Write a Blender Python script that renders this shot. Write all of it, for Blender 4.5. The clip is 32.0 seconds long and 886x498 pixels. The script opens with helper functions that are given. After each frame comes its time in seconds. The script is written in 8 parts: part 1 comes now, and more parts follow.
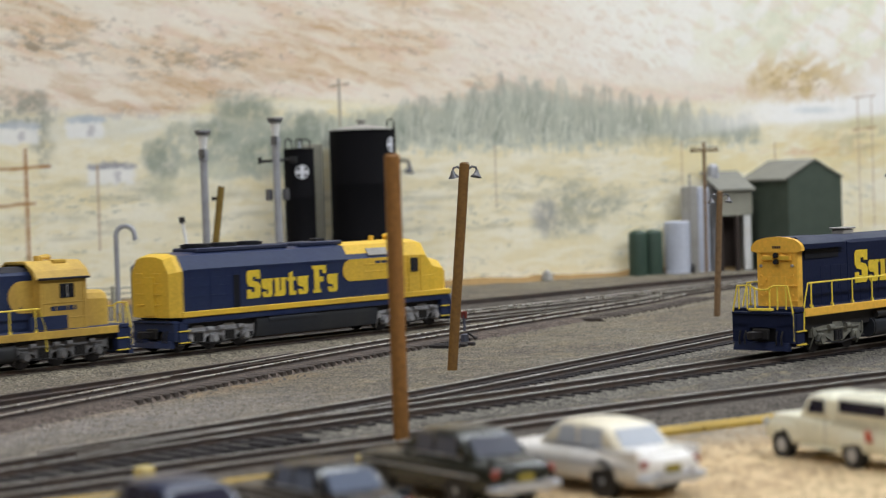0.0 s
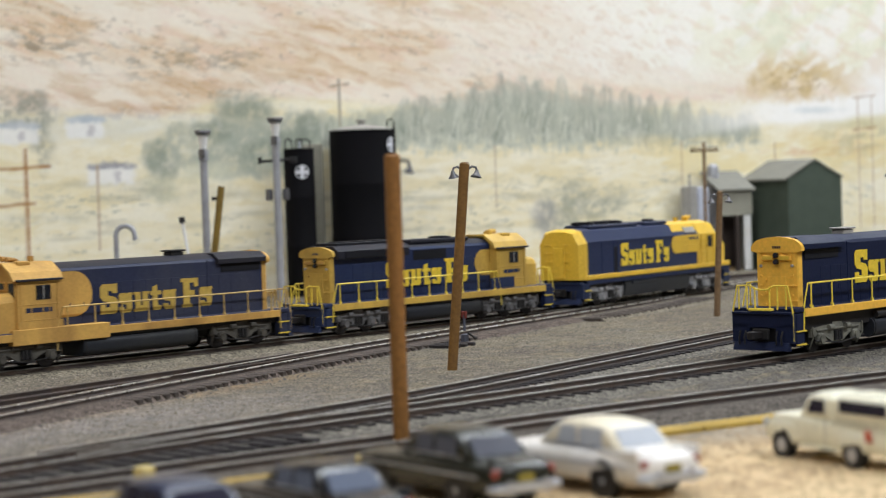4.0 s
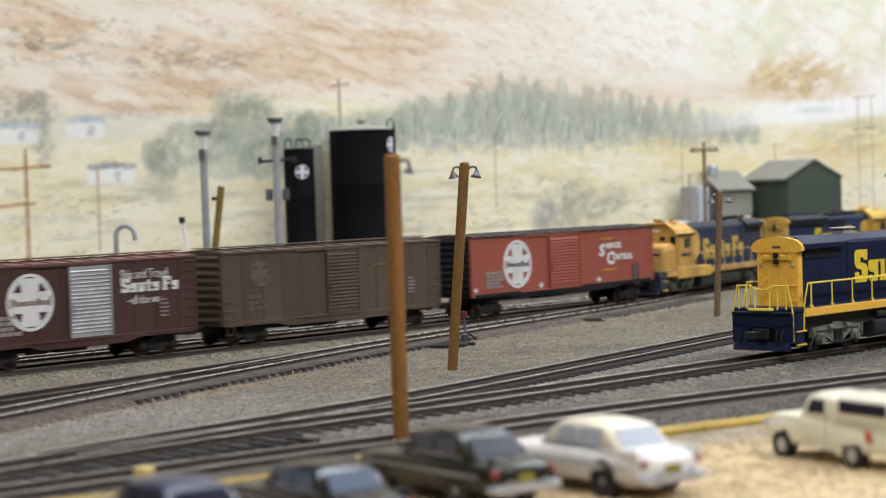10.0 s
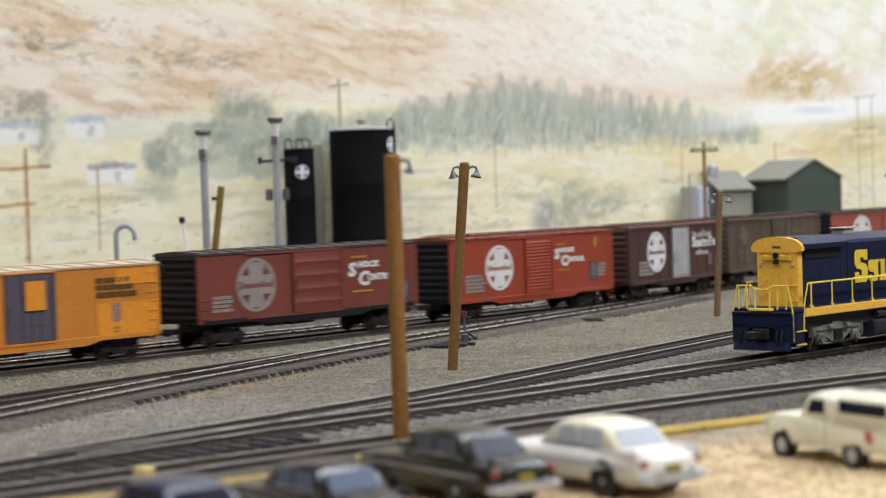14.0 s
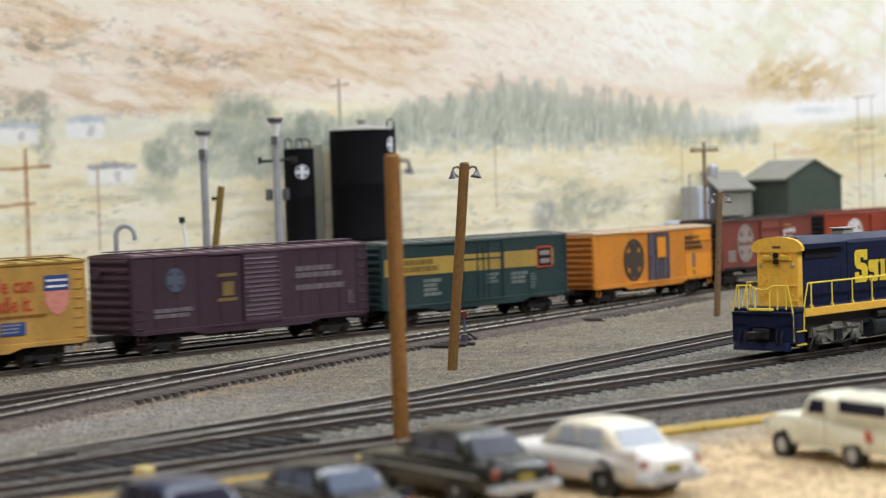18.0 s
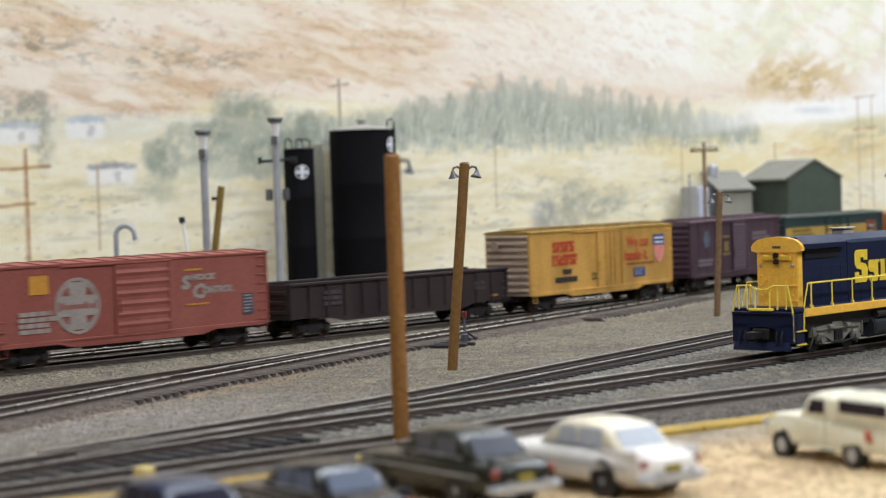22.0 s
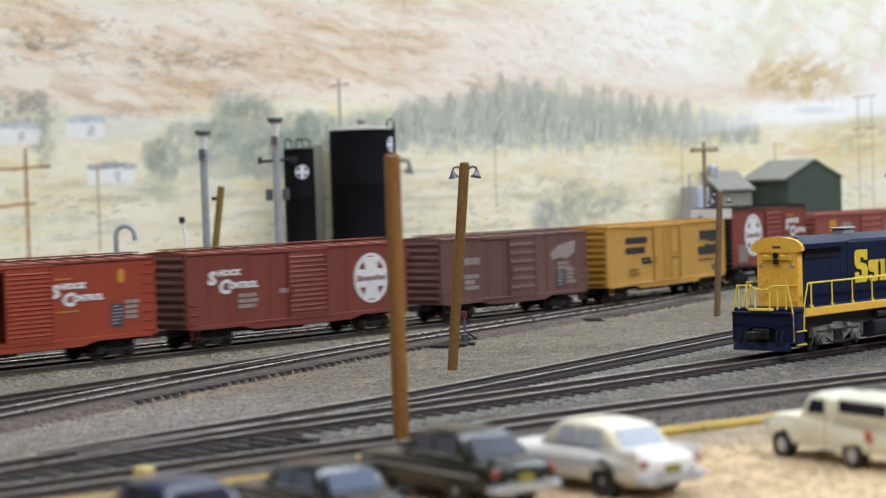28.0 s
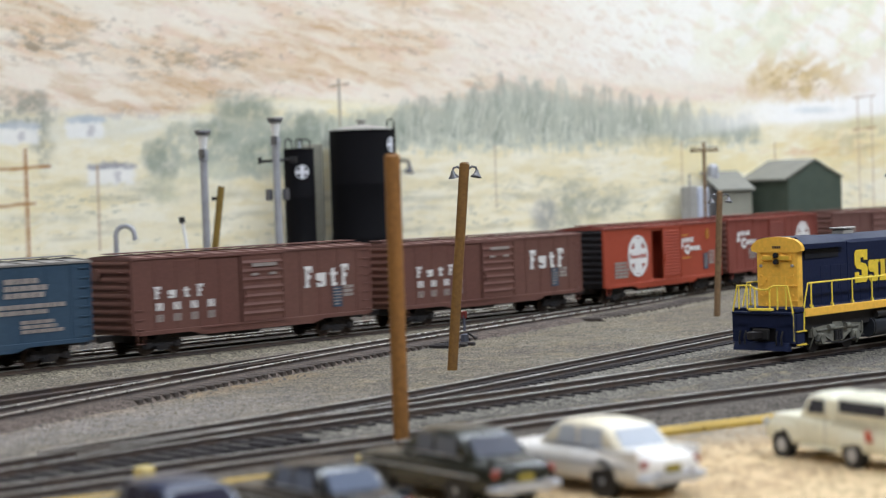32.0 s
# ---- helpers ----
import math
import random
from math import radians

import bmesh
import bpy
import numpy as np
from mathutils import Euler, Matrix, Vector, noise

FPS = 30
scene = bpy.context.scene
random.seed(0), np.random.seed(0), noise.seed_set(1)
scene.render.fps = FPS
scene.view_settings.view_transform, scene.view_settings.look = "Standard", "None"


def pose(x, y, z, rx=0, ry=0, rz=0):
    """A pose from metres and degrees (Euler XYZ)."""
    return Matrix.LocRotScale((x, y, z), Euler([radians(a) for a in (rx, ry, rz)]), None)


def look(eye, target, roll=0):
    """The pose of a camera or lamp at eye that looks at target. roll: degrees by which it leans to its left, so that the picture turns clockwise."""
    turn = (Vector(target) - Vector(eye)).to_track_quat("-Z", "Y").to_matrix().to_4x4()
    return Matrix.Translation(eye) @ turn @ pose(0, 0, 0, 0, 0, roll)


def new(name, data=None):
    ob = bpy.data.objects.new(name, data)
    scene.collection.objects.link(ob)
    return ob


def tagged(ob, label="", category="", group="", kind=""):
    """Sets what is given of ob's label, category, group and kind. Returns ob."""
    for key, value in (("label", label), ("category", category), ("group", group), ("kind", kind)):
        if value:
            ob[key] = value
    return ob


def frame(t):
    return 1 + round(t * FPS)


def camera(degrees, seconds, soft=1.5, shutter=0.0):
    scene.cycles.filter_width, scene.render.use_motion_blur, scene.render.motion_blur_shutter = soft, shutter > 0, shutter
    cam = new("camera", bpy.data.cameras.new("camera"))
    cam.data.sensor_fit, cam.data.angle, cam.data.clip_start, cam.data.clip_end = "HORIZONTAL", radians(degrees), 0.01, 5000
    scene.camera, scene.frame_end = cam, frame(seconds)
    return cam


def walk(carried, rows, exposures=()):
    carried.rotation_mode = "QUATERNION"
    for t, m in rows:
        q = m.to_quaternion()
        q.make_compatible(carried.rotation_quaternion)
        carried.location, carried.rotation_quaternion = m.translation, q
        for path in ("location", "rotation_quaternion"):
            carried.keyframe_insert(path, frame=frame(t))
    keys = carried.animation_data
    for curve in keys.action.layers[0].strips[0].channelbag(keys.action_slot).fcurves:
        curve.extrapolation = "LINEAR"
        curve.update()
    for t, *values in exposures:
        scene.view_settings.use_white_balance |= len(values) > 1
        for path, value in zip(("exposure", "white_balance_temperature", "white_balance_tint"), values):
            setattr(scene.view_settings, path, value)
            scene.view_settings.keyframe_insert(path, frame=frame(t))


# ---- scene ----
# All lengths below are given in full-size metres and built at K, the 1:87.1 scale of the model railway.
K = 1 / 87.1
cam = camera(25.544, 32.0, soft=1.15, shutter=0.7)
EYE = Vector((0.0, -69.296, 6.984)) * K
AIM = Vector((math.sin(0.85252) * math.cos(0.029425), math.cos(0.85252) * math.cos(0.029425), -math.sin(0.029425)))
VIEW = look(EYE, EYE + AIM, -1.899)
walk(cam, [(0.0, VIEW), (32.0, VIEW)], exposures=[(0.0, -0.21, 6500, 10), (2.0, -0.16, 6500, 10), (3.5, -0.08, 6500, 10), (5.5, 0.0, 6500, 10), (7.0, 0.02, 6500, 10), (12.0, 0.05, 6500, 10), (21.0, 0.06, 6480, 10), (24.5, 0.05, 6200, 10), (32.0, 0.07, 6170, 10)])
cam.data.dof.use_dof = True
cam.data.dof.focus_distance = 86.0 * K
cam.data.dof.aperture_fstop = 17.0

# ---- light: a closed room with ceiling fixtures ----
world = bpy.data.worlds.new("room_world")
scene.world = world
world.use_nodes = True
world.node_tree.nodes["Background"].inputs[0].default_value = (0.9, 0.95, 1.0, 1)
world.node_tree.nodes["Background"].inputs[1].default_value = 0.05
CEILING = 1.35          # true metres above the rails
FLOOR = -1.15
LAMPS = [(0.2, -1.35, 15.5), (1.5, -1.3, 22.0), (-1.1, -1.3, 8.0), (0.9, 0.0, 8.0), (2.1, -0.15, 21.0), (-0.4, 0.0, 6.5)]
for lx, ly, power in LAMPS:
    lamp = new("fixture_light", bpy.data.lights.new("fixture_light", "AREA"))
    lamp.data.shape, lamp.data.size, lamp.data.size_y = "RECTANGLE", 1.16, 0.24
    lamp.data.energy, lamp.data.color = power, (0.85, 0.92, 1.0)
    lamp.matrix_world = pose(lx, ly, CEILING - 0.085)


# ---- building helpers ----
def lin(h):
    c = [int(h[i:i + 2], 16) / 255 for i in (0, 2, 4)]
    return tuple(x / 12.92 if x <= 0.04045 else ((x + 0.055) / 1.055) ** 2.4 for x in c)


class Shape:
    """Gathers plain faces, in full-size metres."""

    def __init__(self):
        self.v, self.f = [], []

    def ring(self, pts):
        n = len(self.v)
        self.v += [tuple(p) for p in pts]
        return list(range(n, n + len(pts)))

    def box(self, x0, x1, y0, y1, z0, z1, c=0.0):
        if c <= 0:
            a = self.ring([(x0, y0, z0), (x1, y0, z0), (x1, y1, z0), (x0, y1, z0)])
            b = self.ring([(x0, y0, z1), (x1, y0, z1), (x1, y1, z1), (x0, y1, z1)])
            self.f += [a[::-1], b] + [[a[i], a[(i + 1) % 4], b[(i + 1) % 4], b[i]] for i in range(4)]
            return self
        rows = []
        for z, d in ((z0, c), (z0 + c, 0), (z1 - c, 0), (z1, c)):
            e = c + d * 0.8
            X0, X1, Y0, Y1 = x0 + d, x1 - d, y0 + d, y1 - d
            rows.append(self.ring([(X0 + e, Y0, z), (X1 - e, Y0, z), (X1, Y0 + e, z), (X1, Y1 - e, z), (X1 - e, Y1, z), (X0 + e, Y1, z), (X0, Y1 - e, z), (X0, Y0 + e, z)]))
        return self.skin(rows)

    def skin(self, rows, closed=True, caps=True):
        m = len(rows[0])
        for a, b in zip(rows, rows[1:]):
            for i in range(m if closed else m - 1):
                j = (i + 1) % m
                self.f.append([a[i], a[j], b[j], b[i]])
        if caps:
            self.f += [rows[0][::-1], rows[-1]]
        return self

    def prism(self, pts, axis, lo, hi):
        """pts: (a, b) outline; axis x: (y, z), y: (x, z), z: (x, y)."""
        put = {"x": lambda a, b, c: (c, a, b), "y": lambda a, b, c: (a, c, b), "z": lambda a, b, c: (a, b, c)}[axis]
        rows = [self.ring([put(a, b, c) for a, b in pts]) for c in (lo, hi)]
        return self.skin(rows)

    def cyl(self, p, q, r, r2=None, n=12):
        p, q = Vector(p), Vector(q)
        r2 = r if r2 is None else r2
        d = (q - p).normalized()
        a = d.orthogonal().normalized()
        b = d.cross(a)
        rows = [self.ring([c + (a * math.cos(2 * math.pi * i / n) + b * math.sin(2 * math.pi * i / n)) * s for i in range(n)]) for c, s in ((p, r), (q, r2))]
        return self.skin(rows)

    def tube(self, pts, r, n=8):
        pts = [Vector(p) for p in pts]
        rows, a = [], None
        for i, p in enumerate(pts):
            d = (pts[min(i + 1, len(pts) - 1)] - pts[max(i - 1, 0)]).normalized()
            a = d.orthogonal().normalized() if a is None else (a - d * a.dot(d)).normalized()
            b = d.cross(a)
            rows.append(self.ring([p + (a * math.cos(2 * math.pi * k / n) + b * math.sin(2 * math.pi * k / n)) * r for k in range(n)]))
        return self.skin(rows)

    def turn(self, profile, x=0, y=0, n=24, caps=True):
        """profile: (radius, z), turned round a standing axis."""
        rows = [self.ring([(x + r * math.cos(2 * math.pi * i / n), y + r * math.sin(2 * math.pi * i / n), z) for i in range(n)]) for r, z in profile]
        return self.skin(rows, caps=caps)

    def mesh(self, name, material, angle=0.7):
        me = bpy.data.meshes.new(name)
        me.from_pydata([(x * K, y * K, z * K) for x, y, z in self.v], [], self.f)
        me.materials.append(material)
        bm = bmesh.new()
        bm.from_mesh(me)
        bmesh.ops.recalc_face_normals(bm, faces=bm.faces)
        bm.to_mesh(me)
        bm.free()
        me.shade_smooth()
        me.set_sharp_from_angle(angle=angle)
        return me


def at(x, y, z=0.0, rz=0.0, rx=0.0, ry=0.0):
    return pose(x * K, y * K, z * K, rx, ry, rz)


def part(name, shape, material, parent=None, label="", m=None, angle=0.7):
    me = shape if isinstance(shape, bpy.types.Mesh) else shape.mesh(name, material, angle)
    ob = new(name, me)
    if m is not None:
        ob.matrix_basis = m
    if parent is not None:
        ob.parent = parent
    return tagged(ob, label) if label else ob


def base(name, m, label, category, group="", kind=""):
    ob = new(name)
    ob.empty_display_size = 0.01
    ob.matrix_basis = m
    return tagged(ob, label, category, group, kind)


def S():
    return Shape()
# ---- materials ----
def nodes_of(mat):
    mat.use_nodes = True
    return mat.node_tree.nodes, mat.node_tree.links


def paint(name, colour, rough=0.5, metal=0.0, grain=0.12, scale=60.0, bump=0.15, dirt=None, dirt_amount=0.35, dirt_scale=9.0, streak=1.0, spec=0.4):
    """A painted or plain surface: two scales of mottling, a stain layer and a fine relief."""
    mat = bpy.data.materials.new(name)
    n, l = nodes_of(mat)
    bsdf = n["Principled BSDF"]
    c = lin(colour) if isinstance(colour, str) else colour
    tc = n.new("ShaderNodeTexCoord")
    mp = n.new("ShaderNodeMapping")
    mp.inputs["Scale"].default_value = (1, 1, streak)
    l.new(tc.outputs["Object"], mp.inputs["Vector"])
    fine = n.new("ShaderNodeTexNoise")
    fine.inputs["Scale"].default_value, fine.inputs["Detail"].default_value = scale * 10, 4
    l.new(tc.outputs["Object"], fine.inputs["Vector"])
    big = n.new("ShaderNodeTexNoise")
    big.inputs["Scale"].default_value, big.inputs["Detail"].default_value = dirt_scale * 8, 5
    l.new(mp.outputs["Vector"], big.inputs["Vector"])
    ramp = n.new("ShaderNodeMapRange")
    ramp.inputs["From Min"].default_value, ramp.inputs["From Max"].default_value = 0.42, 0.75
    ramp.inputs["To Max"].default_value = dirt_amount
    l.new(big.outputs["Fac"], ramp.inputs["Value"])
    shade = n.new("ShaderNodeMapRange")
    shade.inputs["To Min"].default_value, shade.inputs["To Max"].default_value = 1 - grain, 1 + grain
    shade.inputs["From Min"].default_value, shade.inputs["From Max"].default_value = 0.3, 0.7
    l.new(fine.outputs["Fac"], shade.inputs["Value"])
    mix = n.new("ShaderNodeMix")
    mix.data_type = "RGBA"
    d = lin(dirt) if isinstance(dirt, str) else (dirt or tuple(x * 0.55 + 0.02 for x in c))
    mix.inputs["A"].default_value, mix.inputs["B"].default_value = (*c, 1), (*d, 1)
    l.new(ramp.outputs["Result"], mix.inputs["Factor"])
    mul = n.new("ShaderNodeMix")
    mul.data_type, mul.blend_type = "RGBA", "MULTIPLY"
    mul.inputs["Factor"].default_value = 1.0
    l.new(mix.outputs["Result"], mul.inputs["A"])
    l.new(shade.outputs["Result"], mul.inputs["B"])
    l.new(mul.outputs["Result"], bsdf.inputs["Base Color"])
    bp = n.new("ShaderNodeBump")
    bp.inputs["Strength"].default_value, bp.inputs["Distance"].default_value = bump, 0.0004
    l.new(fine.outputs["Fac"], bp.inputs["Height"])
    l.new(bp.outputs["Normal"], bsdf.inputs["Normal"])
    rr = n.new("ShaderNodeMapRange")
    rr.inputs["To Min"].default_value, rr.inputs["To Max"].default_value = max(rough - 0.12, 0.05), min(rough + 0.15, 1)
    l.new(big.outputs["Fac"], rr.inputs["Value"])
    l.new(rr.outputs["Result"], bsdf.inputs["Roughness"])
    bsdf.inputs["Metallic"].default_value = metal
    bsdf.inputs["Specular IOR Level"].default_value = spec
    return mat


YELLOW_RAIL = paint("yellow_rail_paint", "edd04a", 0.5, dirt_amount=0.1)
BLACK = paint("black_plastic", "1a191b", 0.55, dirt="3a342e", dirt_amount=0.4)
TANK = paint("tank_black", "0f0e11", 0.8, spec=0.12, dirt="19181c", dirt_amount=0.35, streak=0.3)
SILVER = paint("silver_truck", "a9a8aa", 0.45, 0.2, dirt="4c443c", dirt_amount=0.7)
TIE_BROWN = paint("brown_tie_wood", "453c36", 0.85, grain=0.35, dirt="6a5f53", dirt_amount=0.5)
TRUCK = paint("black_truck", "191719", 0.65, dirt="352c27", dirt_amount=0.5)
RUSTY = paint("rust_dust", "43362d", 0.8, dirt="241e1b", dirt_amount=0.5)
STEEL = paint("rail_head", "8f8a83", 0.42, 0.6, dirt="5d4e42", dirt_amount=0.7)
STEEL_BRIGHT = paint("polished_rail_head", "d6d2cb", 0.27, 0.85, dirt="8a7866", dirt_amount=0.5, dirt_scale=12)
RAILWEB = paint("rail_web", "3c322e", 0.7, dirt="64503f", dirt_amount=0.5)
TIE = paint("tie_wood", "272223", 0.85, grain=0.35, dirt="4a433e", dirt_amount=0.4)
WHITE = paint("white_paint", "e9e7e4", 0.5, dirt="b0a89c", dirt_amount=0.3)
POLE = paint("pole_wood", "8f632a", 0.6, grain=0.2, dirt="674820", dirt_amount=0.5, streak=0.15)
POLE_RED = paint("pole_wood_red", "8a5e2c", 0.6, grain=0.2, dirt="60401e", dirt_amount=0.5, streak=0.15)
POLE_OLIVE = paint("pole_wood_olive", "7c5829", 0.65, grain=0.2, dirt="563e1e", dirt_amount=0.5, streak=0.15)
GREY = paint("grey_paint", "9a9690", 0.6, dirt="77726a", dirt_amount=0.4)
GREEN = paint("green_siding", "4b554a", 0.7, dirt="404a40", dirt_amount=0.4)
GLASS = paint("dark_glass", "1b2028", 0.12, grain=0.02, dirt_amount=0.05, bump=0.0, spec=0.6)
# ---- the large structure ----
MAIN_BEND, MAIN_RADIUS = 81.56, 144.26


def main_line(s):
    """Centre of the main track at the length s: x, y and heading. Straight, a bend to the left, one to the right, straight."""
    if s <= MAIN_BEND:
        return s, 0.0, 0.0
    a = min(s - MAIN_BEND, 28.0) / MAIN_RADIUS
    x, y, h = MAIN_BEND + MAIN_RADIUS * math.sin(a), MAIN_RADIUS * (1 - math.cos(a)), a
    s -= MAIN_BEND + 28.0
    if s > 0:
        b = min(s, 66.0) / 120.0
        x += 120.0 * (math.sin(h) - math.sin(h - b))
        y += 120.0 * (math.cos(h - b) - math.cos(h))
        h -= b
        s -= 66.0
        if s > 0:
            x, y = x + s * math.cos(h), y + s * math.sin(h)
    return x, y, h


WALL_A, WALL_B = Vector((117.6, 30.3)), Vector((146.9, 19.2))
WALL_DIR = (WALL_B - WALL_A).normalized()
WALL_NORMAL = Vector((WALL_DIR.y, -WALL_DIR.x))      # towards the yard


def wall_point(u, out=0.0):
    p = WALL_A + WALL_DIR * u + WALL_NORMAL * out
    return p.x, p.y


def cell(ix, iy, seed):
    h = np.sin(ix * 127.1 + iy * 311.7 + seed * 74.7) * 43758.5453
    return h - np.floor(h)


def value_noise(x, y, seed=0, octaves=4):
    total, amp, norm = 0.0, 1.0, 0.0
    for k in range(octaves):
        ix, iy = np.floor(x), np.floor(y)
        fx, fy = x - ix, y - iy
        fx, fy = fx * fx * (3 - 2 * fx), fy * fy * (3 - 2 * fy)
        a, b = cell(ix, iy, seed + k), cell(ix + 1, iy, seed + k)
        c, d = cell(ix, iy + 1, seed + k), cell(ix + 1, iy + 1, seed + k)
        total = total + amp * ((a * (1 - fx) + b * fx) * (1 - fy) + (c * (1 - fx) + d * fx) * fy)
        norm += amp
        amp *= 0.55
        x, y = x * 2.03 + 7.1, y * 2.03 + 3.7
    return total / norm


def soft(lo, hi, t):
    t = np.clip((t - lo) / (hi - lo), 0, 1)
    return t * t * (3 - 2 * t)


# the painting on the backdrop: u along the wall, v up it
def lay(canvas, colour, alpha):
    a = np.clip(alpha, 0, 1)[..., None]
    canvas[:] = canvas * (1 - a) + np.array(lin(colour)) * a


def blob(u, v, cu, cv, ru, rv, edge=0.5, rough=0.35, seed=3):
    w = (value_noise(u * 0.9, v * 0.9, seed, 4) - 0.5) * rough * 2
    r = np.sqrt(((u - cu) / ru) ** 2 + ((v - cv) / rv) ** 2) + w
    return 1 - soft(1 - edge, 1 + edge * 0.4, r)


def stroke(u, v, u0, v0, u1, v1, width, seed=5):
    d = np.array([u1 - u0, v1 - v0])
    n2 = float(d @ d)
    t = np.clip(((u - u0) * d[0] + (v - v0) * d[1]) / n2, 0, 1)
    r = np.hypot(u - u0 - t * d[0], v - v0 - t * d[1])
    return (1 - soft(width * 0.5, width, r)) * (0.55 + 0.6 * value_noise(u * 3, v * 3, seed, 2))


def brush(u, v, turn, long, thick, seed, octaves=4):
    """Noise drawn out along a direction, like the marks of a brush."""
    a = math.radians(turn)
    w = (value_noise(u * 0.35, v * 0.35, seed + 50, 3) - 0.5) * 1.2
    p, q = u * math.cos(a) + v * math.sin(a), -u * math.sin(a) + v * math.cos(a) + w
    return value_noise(p / long, q / thick, seed, octaves)


def paint_mural(u, v):
    c = np.empty(u.shape + (3,))
    c[:] = np.array(lin("f2e8cb"))
    n1 = value_noise(u * 0.12, v * 0.3, 11, 5)
    n2 = value_noise(u * 0.5, v * 1.6, 23, 5)
    n3 = value_noise(u * 1.7, v * 3.4, 31, 4)
    # cream fields in broken strokes
    lay(c, "eadcb2", soft(0.42, 0.66, brush(u, v, 2, 4.5, 0.8, 12)) * 0.6)
    lay(c, "e6d6a6", soft(0.52, 0.68, brush(u, v, -4, 2.2, 0.35, 13)) * 0.45)
    lay(c, "f8f2e0", soft(0.48, 0.68, brush(u, v, 3, 2.6, 0.5, 14)) * 0.5)
    lay(c, "c6c1a8", soft(0.57, 0.68, brush(u, v, 1, 1.1, 0.22, 15)) * soft(0.42, 0.58, n1) * (1 - soft(8, 10, v)) * 0.55)
    lay(c, "a9aa98", soft(0.60, 0.70, brush(u, v, -3, 0.8, 0.16, 16)) * soft(0.5, 0.62, brush(u, v, 0, 6.0, 0.8, 17)) * (1 - soft(7, 9, v)) * 0.55)
    # hills
    line = np.interp(u, [-60, -37, -26, -23, -17, -6, 9, 26, 42, 70], [13.2, 13.4, 13.0, 13.9, 14.4, 13.6, 13.4, 13.4, 13.6, 13.5]) + (n1 - 0.5) * 1.2
    hill = soft(-0.35, 0.5, v - line)
    lay(c, "f3e6d4", hill)
    h1 = brush(u, v, -8, 9.0, 2.2, 41, 5)
    h3 = value_noise(u * 1.6, v * 3.0, 47, 3)
    left = 1 - soft(-10, 18, u)
    lay(c, "e6cdae", hill * soft(0.44, 0.6, h1) * (0.3 + 0.6 * left))
    lay(c, "d6ba96", hill * soft(0.5, 0.66, brush(u, v, -10, 3.4, 0.7, 43, 5)) * (0.1 + 0.45 * left))
    lay(c, "cfa87c", hill * soft(0.54, 0.72, brush(u, v, -14, 2.6, 0.26, 44, 4)) * soft(0.38, 0.6, h1) * (0.06 + 0.5 * left))
    lay(c, "ecd0c0", hill * soft(0.52, 0.66, brush(u, v, -18, 2.0, 0.6, 45)) * 0.35)
    lay(c, "f6ecdc", hill * soft(0.46, 0.68, brush(u, v, -16, 2.4, 0.42, 53)) * 0.5)
    lay(c, "a3947f", hill * soft(0.59, 0.69, brush(u, v, -14, 0.7, 0.18, 54)) * soft(0.46, 0.58, brush(u, v, -10, 5.0, 1.2, 55)) * (0.1 + 0.34 * left))
    for cu, cv, ru in ((-32.0, 17.9, 5.6), (-27, 17.0, 4.6), (-21, 17.6, 3.6), (-35, 18.6, 3.0)):
        lay(c, "857b6c", blob(u, v, cu, cv - (u - cu) * 0.1, ru, 1.3, 0.9, 0.5, 61) * soft(0.46, 0.66, brush(u, v, -8, 0.9, 0.3, 62)) * 0.42)
    for cu, cv, ru, rv in ((-26, 13.6, 7, 0.5), (-33, 14.6, 5, 0.4), (-22, 15.4, 5, 0.5), (-9, 18.2, 4, 0.4), (-12, 19.6, 7, 0.4), (-31, 16.0, 4, 0.3)):
        lay(c, "c4935f", blob(u, v, cu, cv - (u - cu) * 0.05, ru, rv, 0.95, 0.6, 67) * soft(0.36, 0.6, brush(u, v, -6, 2.4, 0.3, 68)) * 0.32)
    lay(c, "dfe0da", blob(u, v, -29, 12.3, 8.0, 1.2, 0.9, 0.5, 69) * 0.55)
    lay(c, "b9b3b0", blob(u, v, -29, 13.1, 7.0, 0.3, 0.9, 0.6, 70) * soft(0.45, 0.6, n3) * 0.5)
    # pale right-hand hillside, its top whitened further for nearby lamplight, and the ochre knoll
    lay(c, "fbf8f0", soft(-4, 20, u) * soft(14.5, 17, v) * 0.82)
    lay(c, "f1edd4", soft(12, 30, u) * soft(15, 18, v) * soft(0.42, 0.6, brush(u, v, 35, 3.0, 1.2, 72)) * 0.8)
    lay(c, "dfe0c6", soft(22, 32, u) * soft(16, 19, v) * soft(0.44, 0.7, brush(u, v, 50, 2.4, 1.4, 74)) * 0.6)
    lay(c, "e9d3bc", soft(2, 14, u) * soft(15, 17, v) * soft(0.52, 0.66, brush(u, v, -20, 2.4, 0.7, 76)) * 0.4)
    lay(c, "d0a985", soft(-4, 8, u) * (1 - soft(16, 24, u)) * soft(15, 16.5, v) * soft(0.6, 0.68, brush(u, v, -25, 0.8, 0.2, 77)) * 0.28)
    lay(c, "dcc392", blob(u, v, 32.6, 15.7, 6.8, 2.7, 0.98, 0.6, 71) * soft(0.3, 0.6, brush(u, v, 20, 1.6, 0.6, 75)) * 0.95)
    lay(c, "b89c6c", blob(u, v, 33.2, 15.4, 4.8, 1.9, 0.95, 0.8, 73) * soft(0.46, 0.6, brush(u, v, 15, 0.8, 0.3, 78)) * 0.65)
    lay(c, "e6cf9c", blob(u, v, 36.5, 9.6, 9.5, 2.2, 0.9, 0.4, 83) * soft(0.35, 0.6, brush(u, v, 4, 3.0, 0.5, 84)) * 0.75)
